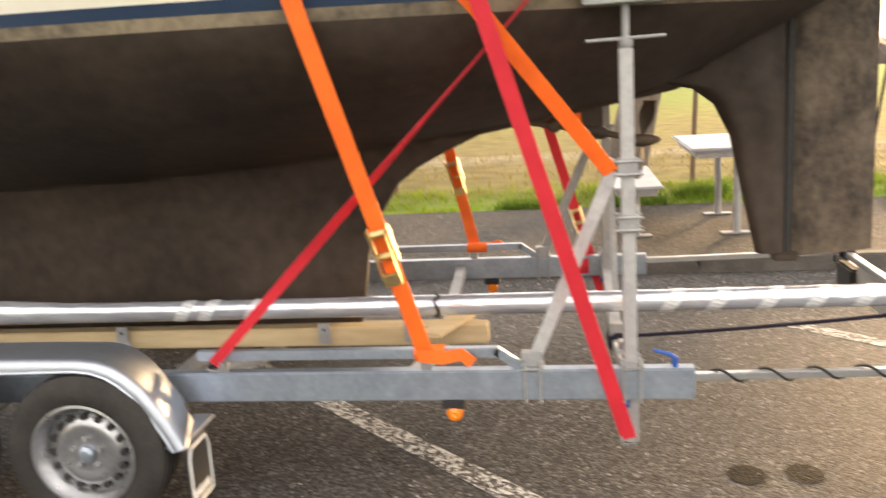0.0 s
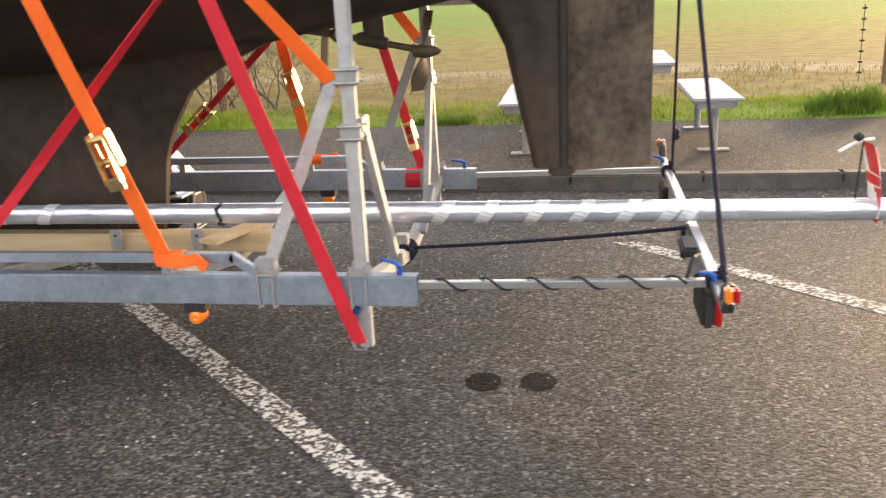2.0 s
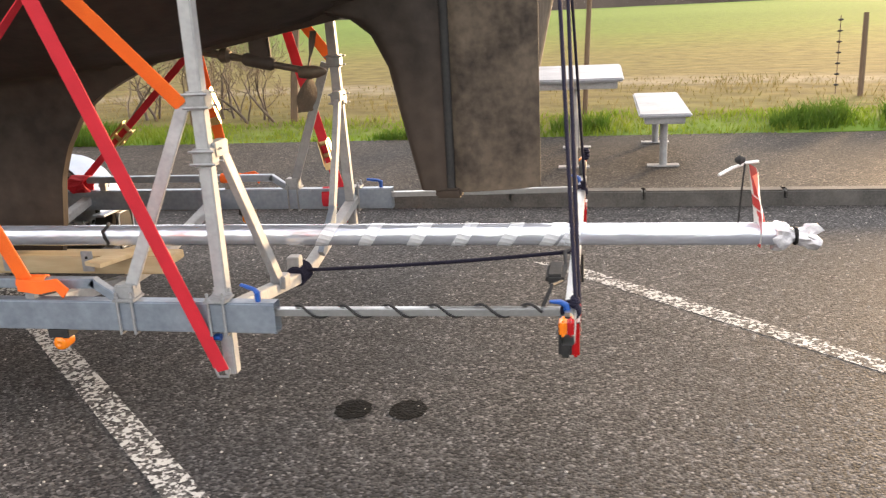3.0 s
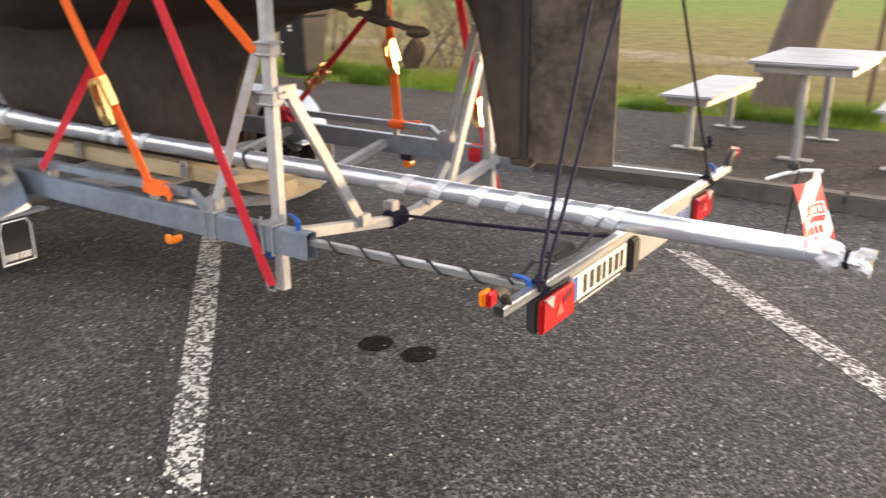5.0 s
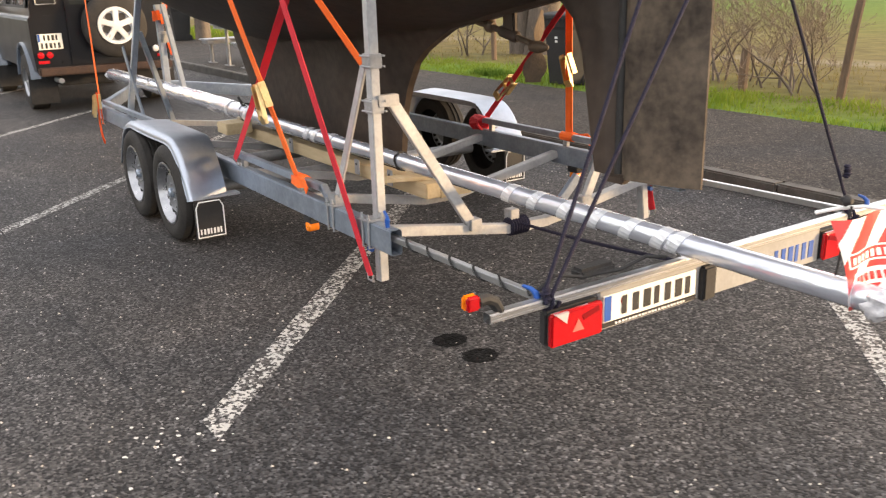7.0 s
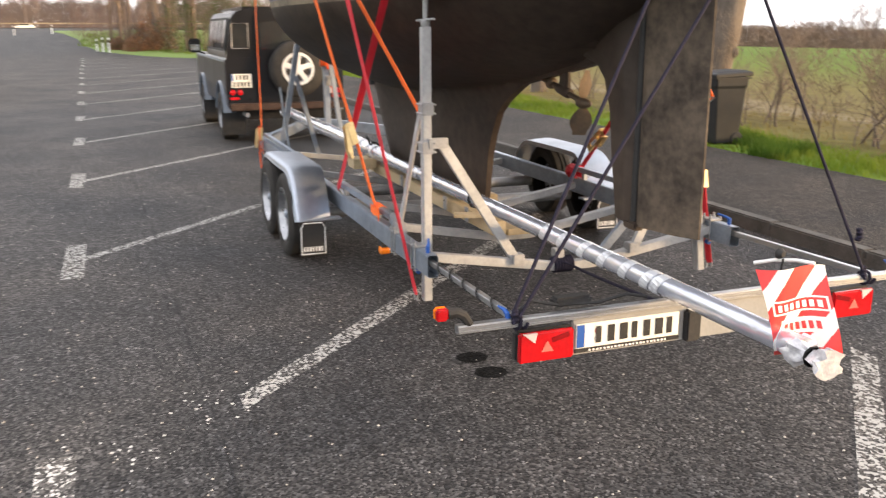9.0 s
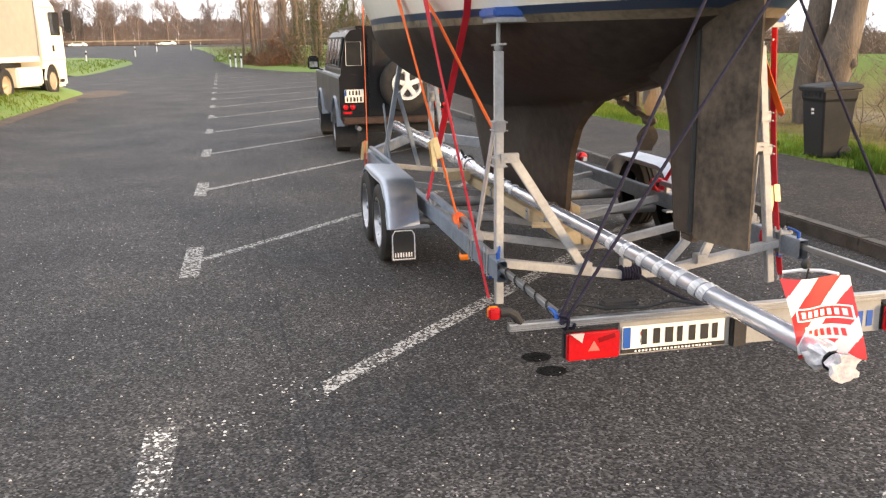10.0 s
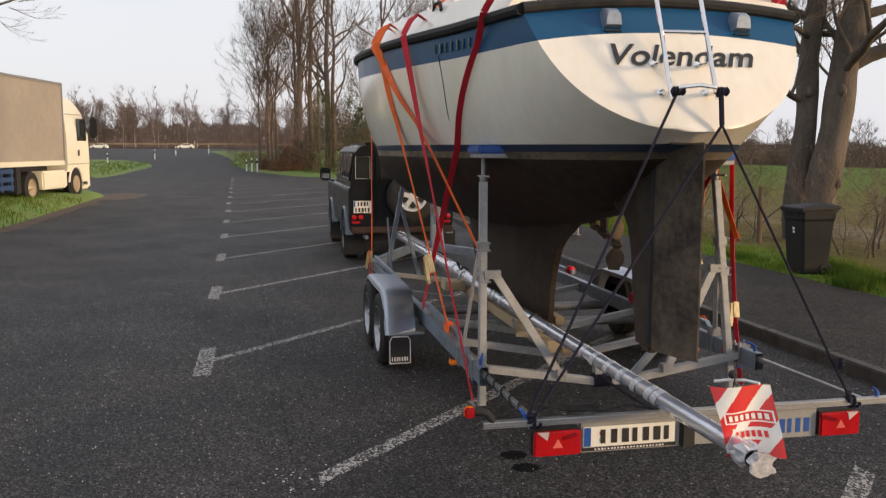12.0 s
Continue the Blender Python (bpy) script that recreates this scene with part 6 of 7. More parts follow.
    for k in range(6):
        grow(trunk, twigs, Vector((-8.8, -8.2, 4.5 + 0.6 * k)), Vector((rng.uniform(-0.9, 0.9), rng.uniform(-0.6, 0.6), 0.45)).normalized(), 2.4, 0.08, 3, rng, 0.0, 0.6)
    mesh_object("trunk", *trunk, BARK, over)
    mesh_object("crown", *twigs, TWIG, over)
    # evergreen and beech scrub under the belt
    for name, material, spots, label, seed, size in (
            ("evergreen_bush", LEAF, ((-57, 6.0, 1.5, 5.2), (-59, 8.2, 1.7, 6.0), (-56, 8.6, 1.5, 4.4), (-54, 10.5, 1.8, 4.2)), "loose dark green evergreen bush", 5, (0.03, 0.075)),
            ("beech_hedge", BEECH, ((-60, 3.0, 0.8, 1.1), (-60.8, 4.2, 1.0, 1.6), (-61.5, 5.2, 1.2, 2.2), (-63, 2.0, 0.8, 1.0), (-62, 3.6, 0.9, 1.9), (-64, 4.4, 1.2, 2.6), (-50, 12, 2.0, 3.2), (-46, 14, 2.2, 3.0)), "brown-leaved hedge bush under bare trees", 6, (0.03, 0.08))):
        rng = random.Random(seed)
        for x, y, r, h in spots:
            b = thing(name, (x, y, 0), label, "bush", "scrub under the trees")
            verts, faces = [], []
            stems, twigs = ([], []), ([], [])
            for k in range(7):
                d = Vector((rng.uniform(-0.45, 0.45), rng.uniform(-0.45, 0.45), 1)).normalized()
                grow(stems, twigs, Vector((x + rng.uniform(-0.4, 0.4) * r, y + rng.uniform(-0.4, 0.4) * r, -0.1)), d, h * 0.55, 0.04, 3, rng, 0.0, 0.7, 0.25, (2, 4), 0.012)
            mesh_object("branchwork", stems[0] + twigs[0], stems[1] + [tuple(q + len(stems[0]) for q in f) for f in twigs[1]], TWIG, b)
            for k in range(2400 if name == "beech_hedge" else 5200):
                a, e = rng.uniform(0, math.tau), rng.random()
                lump = 0.8 + 0.8 * noise.noise((math.cos(a) * 1.6, math.sin(a) * 1.6 + x, e * 4))
                rad = r * lump * math.sqrt(max(0.04, 1 - (1.7 * e - 0.6) ** 2)) * rng.random() ** 0.35
                p = Vector((x + rad * math.cos(a), y + rad * math.sin(a), h * e * (0.85 + 0.3 * lump)))
                s = rng.uniform(*size)
                u = Vector((rng.uniform(-1, 1), rng.uniform(-1, 1), rng.uniform(-1, 1))).normalized() * s
                w = u.cross(Vector((rng.uniform(-1, 1), rng.uniform(-1, 1), rng.uniform(-1, 1)))).normalized() * s * 0.45
                q = len(verts)
                verts += [p - u, p + w, p + u, p - w]
                faces.append((q, q + 1, q + 2, q + 3))
            mesh_object("foliage", verts, faces, material, b, smooth=False)
    far_wood("undergrowth", ((-63, 4.0, 0.2), (-104, -0.5, 0.5)), 60, 3.2, 5.5, 3.2, 8, SCRUB, "red-brown leafless undergrowth beneath the belt of trees", 0.004, 220)
    far_wood("undergrowth", ((-60, 10, 0.2), (-108, 14, 0.5)), 50, 3.5, 7, 4, 9, SCRUB, "brown leafless undergrowth beneath the belt of trees", 0.004, 160)
    far_wood("far_wood", ((-262, -105, 1.7), (-272, 60, 1.5)), 130, 9, 13, 16, 1, HAZED_WOODS, "distant bare wood across the main road")
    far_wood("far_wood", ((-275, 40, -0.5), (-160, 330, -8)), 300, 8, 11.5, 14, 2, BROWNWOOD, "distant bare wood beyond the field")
    far_wood("far_wood", ((-200, 330, -7.5), (330, 360, -8.5)), 420, 11, 16, 16, 4, HAZED_WOODS, "distant bare wood along the far edge of the field")
    far_wood("far_wood", ((-265, -100, 1.7), (-120, -140, 1)), 70, 12, 18, 12, 6, HAZED_WOODS, "distant bare wood beside the road")


def fence():
    for x, y, h, r, lx in ((5.3, 11.7, 1.02, 0.034, 0.0), (-3.0, 10.45, 0.55, 0.06, 0.0), (-1.75, 10.6, 1.7, 0.05, 0.22), (1.92, 10.3, 1.5, 0.03, 0.07), (-9.0, 11.0, 1.1, 0.05, -0.05)):
        z = ground_height(x, y)
        p = thing("fence_post", (x, y, z), "weathered wooden stake standing in the verge", "post", "stakes in the verge")
        part("stake", tube([(x, y, z - 0.2), (x + lx * 0.5, y, z + h * 0.5), (x + lx, y + 0.02, z + h)], [r, r, r * 0.9], 9), OLDWOOD, p, "", True)
    z = ground_height(5.08, 12.0)
    p = thing("insulator_post", (5.08, 12.0, z), "thin electric fence post with dark insulators", "post", "stakes in the verge")
    part("rod", tube([(5.08, 12.0, z - 0.1), (5.08, 12.0, z + 0.98)], 0.006, 8), OLDWOOD, p)
    for k in range(7):
        part("insulator", lathe([(-0.03, 0.008), (0, 0.016), (0.03, 0.008)], (5.08, 12.0, z + 0.12 + k * 0.135), "x", 10), BLACK, p, "", True)


def picnic(dx, dy):
    """Steel picnic table with two benches, each its own thing."""
    def slab_top(name, x0, x1, y0, y1, z, label, group):
        t = thing(name, ((x0 + x1) / 2 + dx, (y0 + y1) / 2 + dy, 0.115), label, "table" if "table" in name else "bench", group)
        part("top", box((x0 + dx, y0 + dy, z - 0.03), (x1 + dx, y1 + dy, z), 0.012), BENCH, t, "pale worn metal top")
        part("apron", box((x0 + dx + 0.05, y0 + dy + 0.05, z - 0.09), (x1 + dx - 0.05, y1 + dy - 0.05, z - 0.029), 0.006), GALV_DULL, t)
        xm = (x0 + x1) / 2 + dx
        for y in (y0 + 0.17 + dy, y1 - 0.17 + dy):
            leg = part("leg", tube([(xm, y, 0.115), (xm, y, z - 0.08)], 0.032, 14), GALV_DULL, t, "round steel leg", True)
            part("foot_plate", box((xm - 0.13, y - 0.05, 0.115), (xm + 0.13, y + 0.05, 0.127), 0.003), GALV_DULL, leg)
        return t
    slab_top("picnic_table", 1.48, 2.29, 7.18, 8.46, 0.87, "grey steel picnic table fixed to the footpath", "")
    slab_top("picnic_bench", 0.82, 1.26, 7.16, 8.62, 0.57, "grey steel bench beside the picnic table", "picnic benches")
    slab_top("picnic_bench", 2.41, 2.83, 7.2, 8.66, 0.57, "grey steel bench beside the picnic table", "picnic benches")


def wheelie_bin():
    b = thing("wheelie_bin", (-4.55, 9.05, 0.115), "black plastic wheelie bin standing on a slab by the verge", "bin")
    rows = []
    for z, w, d in ((0.17, 0.2, 0.19), (0.22, 0.205, 0.195), (0.5, 0.22, 0.22), (0.9, 0.235, 0.25), (0.94, 0.25, 0.265), (1.05, 0.255, 0.27)):
        rows.append([(-4.55 + sx * w, 9.05 + sy * d, z) for sx, sy in ((-1, -0.9), (-0.9, -1), (0.9, -1), (1, -0.9), (1, 0.9), (0.9, 1), (-0.9, 1), (-1, 0.9))])
    part("body", loft(rows, closed=True, caps=True), BINP, b, "dark grey plastic body")
    rows = [[(-4.55 + sx * w, 9.05 + sy * w * 1.06, z + sy * 0.012) for sx, sy in ((-1, -1), (1, -1), (1, 1), (-1, 1))] for z, w in ((1.055, 0.265), (1.065, 0.275), (1.1, 0.275), (1.115, 0.26), (1.135, 0.2))]
    part("lid", loft(rows, closed=True, caps=True), BINP, b, "flat hinged lid")
    part("rim", box((-4.82, 8.765, 1.03), (-4.28, 9.335, 1.052), 0.006), BINP, b)
    part("handle", tube([(-4.76, 9.3, 1.08), (-4.76, 9.39, 1.09), (-4.34, 9.39, 1.09), (-4.34, 9.3, 1.08)], 0.014, 8), BINP, b)
    for k in range(5):
        part("rib", box((-4.72 + k * 0.08, 8.775, 0.97), (-4.7 + k * 0.08, 8.8, 1.045), 0.003), BINP, b)
    for x in (-4.75, -4.35):
        w = part("wheel", lathe([(-0.025, 0.05), (-0.025, 0.09), (-0.015, 0.1), (0.015, 0.1), (0.025, 0.09), (0.025, 0.05)], (x, 9.2, 0.215), "x", 22), BLACK, b, "", True)
        part("hub", lathe([(-0.028, 0.045), (0.028, 0.045)], (x, 9.2, 0.215), "x", 14), BINP, w)
    for z in (0.78, 0.73):
        part("sticker", box((-4.57, 8.808 - 0.007 * (z > 0.75), z), (-4.52, 8.828, z + 0.03), 0), WHITE, b, "small white sticker bars")
    part("slab", box((-4.95, 8.65, 0.1), (-4.15, 9.4, 0.118), 0.004), KERB, b, "concrete slab")
    b.location, b.scale = (-5.1, 9.36, 0.07), (1.02, 1.02, 1.02)
    copy_thing(b, pose(-19.75, 8.55, 0.07))


def kerb():
    """Kerb stones in a row, each one of its own."""
    k = tagged(part("kerb", box((-55, 6.425, -0.25), (40, 6.535, 0.05), 0), KERB), "row of grey concrete kerb stones at the footpath", "kerb", kind="structure")
    me = None
    for i in range(96):
        x = -55 + i * 0.99
        if me is None:
            ob = part("kerb_stone", box((-0.49, -0.06, -0.1), (0.49, 0.06, 0.118), 0.012), KERB, None)
            me = ob.data
        else:
            ob = new("kerb_stone", me)
        ob.location = (x + 0.495, 6.48 + 0.003 * math.sin(i * 2.7), 0.002 * math.sin(i * 1.9))
        ob.parent = k


def roadside():
    """What lies along the far end of the lay-by."""
    b = part("grass_bank", loft([[(x, y, z) for x in (-30, -27, -20, -14, -9, 4)] for y, z in ((-40, 0.5), (-7.5, 0.42), (-5.2, 0.3), (-4.6, 0.12), (-4.35, -0.05))]), FIELD2, smooth=True)
    tagged(b, "low grass bank at the edge of the lay-by", "grass bank", kind="structure")
    v, f = blades(7000, (-26, -8), (-9, -4.4), 0.06, 0.16, 9, zf=lambda x, y: lerp(-y, [(4.35, -0.05), (4.6, 0.12), (5.2, 0.3), (7.5, 0.42), (40, 0.5)]), width=0.012)
    tagged(mesh_object("bank_grass", v, f, GRASS), "green grass on the low bank", "grass", kind="stuff")
    isl = part("traffic_island", loft([[(x, y0 + (y1 - y0) * q, zz + rise(x)) for q, zz in ((0, -0.02), (0.1, 0.1), (0.9, 0.1), (1, -0.02))] for x, y0, y1 in ((-52, -14.5, -8.4), (-60, -22, -7.6), (-70, -30, -7.2), (-80, -36, -8.5), (-86, -38, -11))]), FIELD2, smooth=True)
    tagged(isl, "grass traffic island at the exit of the lay-by", "grass island", kind="structure")
    dirt = part("dirt_edge", loft([[(x, -4.62 + 0.12 * math.sin(x * 1.3), 0.02), (x, -4.36 + 0.18 * noise.noise((x * 0.7, 0, 0)), 0.012), (x, -4.0 + 0.45 * noise.noise((x * 0.5, 4, 0)), 0.003)] for x in [-30.5 + 0.5 * k for k in range(60)]]), DIRT, smooth=True)
    bm = bmesh.new()
    rim_pts = []
    for k in range(48):
        a = k * math.tau / 48
        r = 1 + 0.5 * noise.noise((math.cos(a) * 2.2, math.sin(a) * 2.2, 4))
        rim_pts.append(bm.verts.new((-29.9 + 2.6 * r * math.cos(a), -4.0 + 1.15 * r * math.sin(a), 0.003)))
    bm.faces.new(rim_pts)
    tagged(part("soil_patch", bm, DIRT), "brown soil washed onto the asphalt at the bank", "soil", kind="structure")
    tagged(dirt, "bare brown soil and grit along the bank's edge", "soil", kind="structure")
    v, f = blades(3000, (-80, -52), (-24, -8.3), 0.15, 0.3, 19, zf=lambda x, y: 0.08 + rise(x), width=0.03)
    tagged(mesh_object("island_grass", v, f, GRASS), "green grass on the traffic island", "grass", kind="stuff")
    ver = part("verge_end", loft([[(x, y0, -0.02 + rise(x)), (x, y0 + 0.5, 0.1 + rise(x)), (x, 13, 0.14 + rise(x)), (x, 26, ground_height(x, 26) - 0.3)] for x, y0 in ((-46, 9.0), (-48.5, 6.5), (-52, 4.5), (-58, 2.2), (-63, 0.6), (-75, -0.6), (-90, -1.6), (-105, -3.5), (-112, -5))]), FIELD2, smooth=True)
    tagged(ver, "grass verge curving round the end of the lay-by", "verge", kind="structure")
    v, f = blades(6000, (-100, -48), (-1, 14), 0.12, 0.3, 29, zf=lambda x, y: 0.1 + rise(x) if y > 6.5 - 0.16 * (-48 - x) * 2.3 + 1.2 or x > -52 and y > 7 else -0.5, width=0.03)
    tagged(mesh_object("verge_end_grass", v, f, GRASS), "green grass at the end of the lay-by", "grass", kind="stuff")
    first = None
    for x, y in ((-62.5, 0.55), (-61.5, 0.95), (-60.6, 1.35), (-78, -12), (-88, -9.0), (-100, -8), (-104, -4.5)):
        if first is None:
            first = thing("delineator_post", (x, y, 0.05), "white roadside delineator post with a black band", "post", "delineator posts")
            part("post", box((x - 0.06, y - 0.05, 0), (x + 0.06, y + 0.05, 0.68), 0.02), WHITE, first, "white plastic post")
            part("band", box((x - 0.062, y - 0.052, 0.66), (x + 0.062, y + 0.052, 0.86), 0.02), BLACK, first, "black band")
            part("cap", box((x - 0.06, y - 0.05, 0.84), (x + 0.06, y + 0.05, 1.02), 0.02), WHITE, first)
        else:
            copy_thing(first, pose(x, y, 0.05 + rise(x), 0, 0, 20))
    g = thing("guard_rail", (-143, -20, 1.85), "long weathered guard rail along the main road", "guard rail")
    for z in (0.62, 0.7):
        part("beam", beam((-141, -85, z + 1.85), (-146, 44, z + 1.85), 0.06, 0.07, 0.01), RAILMAT, g, "pale steel beam")
    for k in range(28):
        p = Vector((-141, -85, 1.85)).lerp(Vector((-146, 44, 1.85)), k / 27)
        part("post", box((p.x - 0.05, p.y - 0.05, 1.5), (p.x + 0.05, p.y + 0.05, 2.53), 0.005), GALV_DULL, g)
    part_road = part("main_road", box((-140, -160, 1.5), (-126, 90, 1.87), 0), ASPHALT)
    tagged(part_road, "main road crossing at the end of the lay-by", "road", kind="structure")
    for y in (-38.0, -17.0):
        x, z = -228.0, 1.54
        far = thing("far_car", (x, y, z), "small pale car far off on the main road", "car", "cars on the main road")
        rows = [[(x + s * w, y + q, z + h) for s, w, h in ((-1, 0.85, z0), (1, 0.85, z0), (1, 0.8, z1), (-1, 0.8, z1))] for q, z0, z1 in ((-2.1, 0.3, 0.7), (-1.3, 0.25, 0.95), (-0.6, 0.25, 1.45), (0.8, 0.25, 1.48), (1.6, 0.25, 1.1), (2.1, 0.3, 0.8))]
        part("body", loft(rows, closed=True, caps=True), WHITE, far)
        part("window", box((x + 0.8, y - 0.9, z + 0.98), (x + 0.83, y + 1.1, z + 1.36), 0.02), GLASSDARK, far)
        for q in (-1.3, 1.3):
            part("wheel", lathe([(-0.1, 0.31), (0.1, 0.31)], (x + 0.8, y + q, z + 0.31), "x", 14), TYRE, far)


# ---- vehicles ----


def car():
    c = thing("off_road_car", (-10.3, 3.87, 0), "black boxy off-road car towing the trailer", "car")
    x0, x1, yl, yr = -8.3, -12.75, 2.98, 4.76        # rear, front, the two sides
    mid = (yl + yr) / 2
    body = [[(x, yl + i, z) for i, z in ((0.02, 0.55), (0.0, 0.8), (0.0, 1.22), (0.03, 1.26))] + [(x, yr - i, z) for i, z in ((0.03, 1.26), (0.0, 1.22), (0.0, 0.8), (0.02, 0.55))] for x in (x0, x0 - 0.01, -10.0, -11.4, x1 + 0.02, x1)]
    part("body", loft(body, closed=True, caps=True), CARPAINT, c, "black painted body")
    cabin = []
    for x in (x0 - 0.005, -9.2, -10.2, -11.05):
        top = 1.98 if x > -11 else 1.96
        cabin.append([(x, yl + i, z) for i, z in ((0.03, 1.25), (0.06, 1.5), (0.13, 1.85), (0.2, 1.93), (0.45, top))] + [(x, yr - i, z) for i, z in ((0.45, top), (0.2, 1.93), (0.13, 1.85), (0.06, 1.5), (0.03, 1.25))])
    cabin.append([(-11.45, yl + 0.05 + (0.03 if z < 1.3 else 0.06), 1.25 + (z - 1.25) * 0.06) for z in (1.25, 1.5, 1.85, 1.93, 1.98)] + [(-11.45, yr - 0.05 - (0.03 if z < 1.3 else 0.06), 1.25 + (z - 1.25) * 0.06) for z in (1.98, 1.93, 1.85, 1.5, 1.25)])
    part("cabin", loft(cabin, closed=True, caps=True), CARPAINT, c, "upright black cabin")
    part("roof", box((-11.0, yl + 0.28, 1.955), (x0 - 0.05, yr - 0.28, 2.0), 0.02), CARPAINT, c)
    for k in range(2):
        a = -8.75 - k * 0.62
        part("roof_window", beam((a, yl + 0.19, 1.915), (a - 0.5, yl + 0.19, 1.915), 0.006, 0.09, 0.002, up=(0, 0.55, 0.8)), SKYGLASS, c, "curved roof-edge window")
    part("window_surround", beam((-8.43, yl + 0.0605, 1.6), (-10.82, yl + 0.0605, 1.6), 0.006, 0.49, 0.002, up=(0, 0.18, 1)), BLACK, c, "dull black window pillars")
    for a, b in ((-8.55, -8.9), (-9.1, -9.38), (-9.56, -9.95), (-10.13, -10.7)):
        part("side_window", beam((a, yl + 0.058, 1.6), (b, yl + 0.058, 1.6), 0.01, 0.42, 0.004, up=(0, 0.18, 1)), CARGLASS, c, "dark side window")
    part("side_stripe", box((-12.5, yl - 0.006, 1.2), (x0 - 0.02, yl + 0.004, 1.24), 0.002), GALV, c, "pale waist trim")
    part("rear_window", box((x0 - 0.003, yl + 0.12, 1.4), (x0 + 0.006, yl + 0.36, 1.76), 0.03), GLASSDARK, c, "small rear quarter window")
    part("rear_window", box((x0 - 0.003, yr - 0.36, 1.4), (x0 + 0.006, yr - 0.12, 1.76), 0.03), GLASSDARK, c)
    part("window_trim", tube([(x0 + 0.008, yl + 0.12, 1.4), (x0 + 0.008, yl + 0.36, 1.4), (x0 + 0.008, yl + 0.36, 1.76), (x0 + 0.008, yl + 0.12, 1.76), (x0 + 0.008, yl + 0.12, 1.4)], 0.006, 6), GALV_DULL, c, "pale window rubber")
    door = part("rear_door", box((x0 - 0.005, mid - 0.43, 0.62), (x0 + 0.02, mid + 0.43, 1.88), 0.01), CARPAINT, c, "rear door with the spare wheel")
    part("window", box((x0 + 0.018, mid - 0.36, 1.38), (x0 + 0.026, mid + 0.36, 1.78), 0.02), GLASSDARK, door, "rear door window")
    spare = lathe([(0.0, 0.2), (0.0, 0.36), (0.03, 0.41), (0.09, 0.42), (0.17, 0.41), (0.205, 0.36), (0.21, 0.25), (0.17, 0.22), (0.14, 0.2)], (x0 + 0.03, 4.02, 1.1), "x", 40)
    sp = part("spare_tyre", spare, TYRE, c, "spare tyre on the rear door", True)
    part("spare_rim", lathe([(0.2, 0.235), (0.215, 0.23), (0.215, 0.2), (0.17, 0.19), (0.165, 0.02)], (x0 + 0.03, 4.02, 1.1), "x", 40), RIM, sp, "bright alloy rim", True)
    for k in range(5):
        a = k * math.tau / 5 + 0.31
        p0 = Vector((x0 + 0.235, 4.02, 1.1))
        p1 = p0 + Vector((0, math.cos(a), math.sin(a))) * 0.215
        part("spoke", beam(p0 + Vector((0.006, 0, 0)), p1, 0.075, 0.03, 0.008, up=(1, 0, 0)), RIMBRIGHT, sp, "broad alloy spoke")
    part("rim_ring", lathe([(0.0, 0.245), (0.03, 0.24), (0.03, 0.2), (0.0, 0.2)], (x0 + 0.225, 4.02, 1.1), "x", 40), RIMBRIGHT, sp, "alloy rim edge", True)
    for k in range(5):
        a = (k + 0.5) * math.tau / 5 + 0.31
        part("rim_gap", lathe([(0.0, 0.055), (0.003, 0.05)], (x0 + 0.232, 4.02 + 0.135 * math.cos(a), 1.1 + 0.135 * math.sin(a)), "x", 12), BLACK, sp)
    plate = part("number_plate", box((x0 + 0.01, 3.06, 0.83), (x0 + 0.022, 3.36, 1.03), 0.004), PLATE, c, "pale two-row number plate")
    part("band", box((x0 + 0.02, 3.063, 0.93), (x0 + 0.0235, 3.09, 1.026), 0), BLUEP, plate)
    bars_text(plate, (x0 + 0.0235, 3.22, 0.98), 0.2, 0.07, 4, BLACK)
    bars_text(plate, (x0 + 0.0235, 3.21, 0.88), 0.26, 0.07, 5, BLACK)
    for y in (3.07, 3.18, 4.56, 4.67):
        part("round_lamp", lathe([(0.0, 0.045), (0.03, 0.042), (0.035, 0.001)], (x0, y, 0.76), "x", 16), TAIL if y not in (4.56,) else RIMBRIGHT, c, "round rear lamp", True)
    for y in (3.1, 4.64):
        part("reflector", box((x0, y - 0.07, 0.65), (x0 + 0.012, y + 0.07, 0.69), 0.003), TAIL, c, "red reflector strip")
    part("bumper", box((x0 - 0.02, yl + 0.03, 0.5), (x0 + 0.16, yr - 0.03, 0.6), 0.015), RUSTY, c, "brownish rear step bumper")
    part("tow_hitch", beam((x0 + 0.1, mid, 0.47), (x0 + 0.42, mid, 0.5), 0.05, 0.05), BLACK, c)
    part("exhaust", tube([(x0 - 0.4, yl + 0.28, 0.42), (x0 + 0.12, yl + 0.28, 0.43)], 0.035, 12), GALV_DULL, c, "exhaust tail pipe", True)
    part("underbody", box((x1 + 0.2, yl + 0.3, 0.34), (x0 - 0.1, yr - 0.3, 0.6), 0.02), BLACK, c)
    for x in (-9.0, -11.75):
        for s, y in ((-1, yl + 0.1), (1, yr - 0.1)):
            w = part("wheel", lathe([(s * 0.13, 0.2), (s * 0.135, 0.3), (s * 0.11, 0.37), (-s * 0.1, 0.38), (-s * 0.12, 0.2)], (x, y, 0.375), "y", 32, cap=False), TYRE, c, "", True)
            part("rim", lathe([(s * 0.13, 0.21), (s * 0.1, 0.19), (s * 0.09, 0.05), (s * 0.12, 0.001)], (x, y, 0.375), "y", 24, cap=False), RIM, w, "", True)
            arch = [[(x + r * math.cos(radians(a)), y + q, 0.40 + r * math.sin(radians(a))) for r, q in ((0.43, s * -0.1), (0.45, s * 0.02), (0.47, s * 0.13), (0.5, s * 0.14), (0.53, s * 0.02))] for a in range(5, 180, 10)]
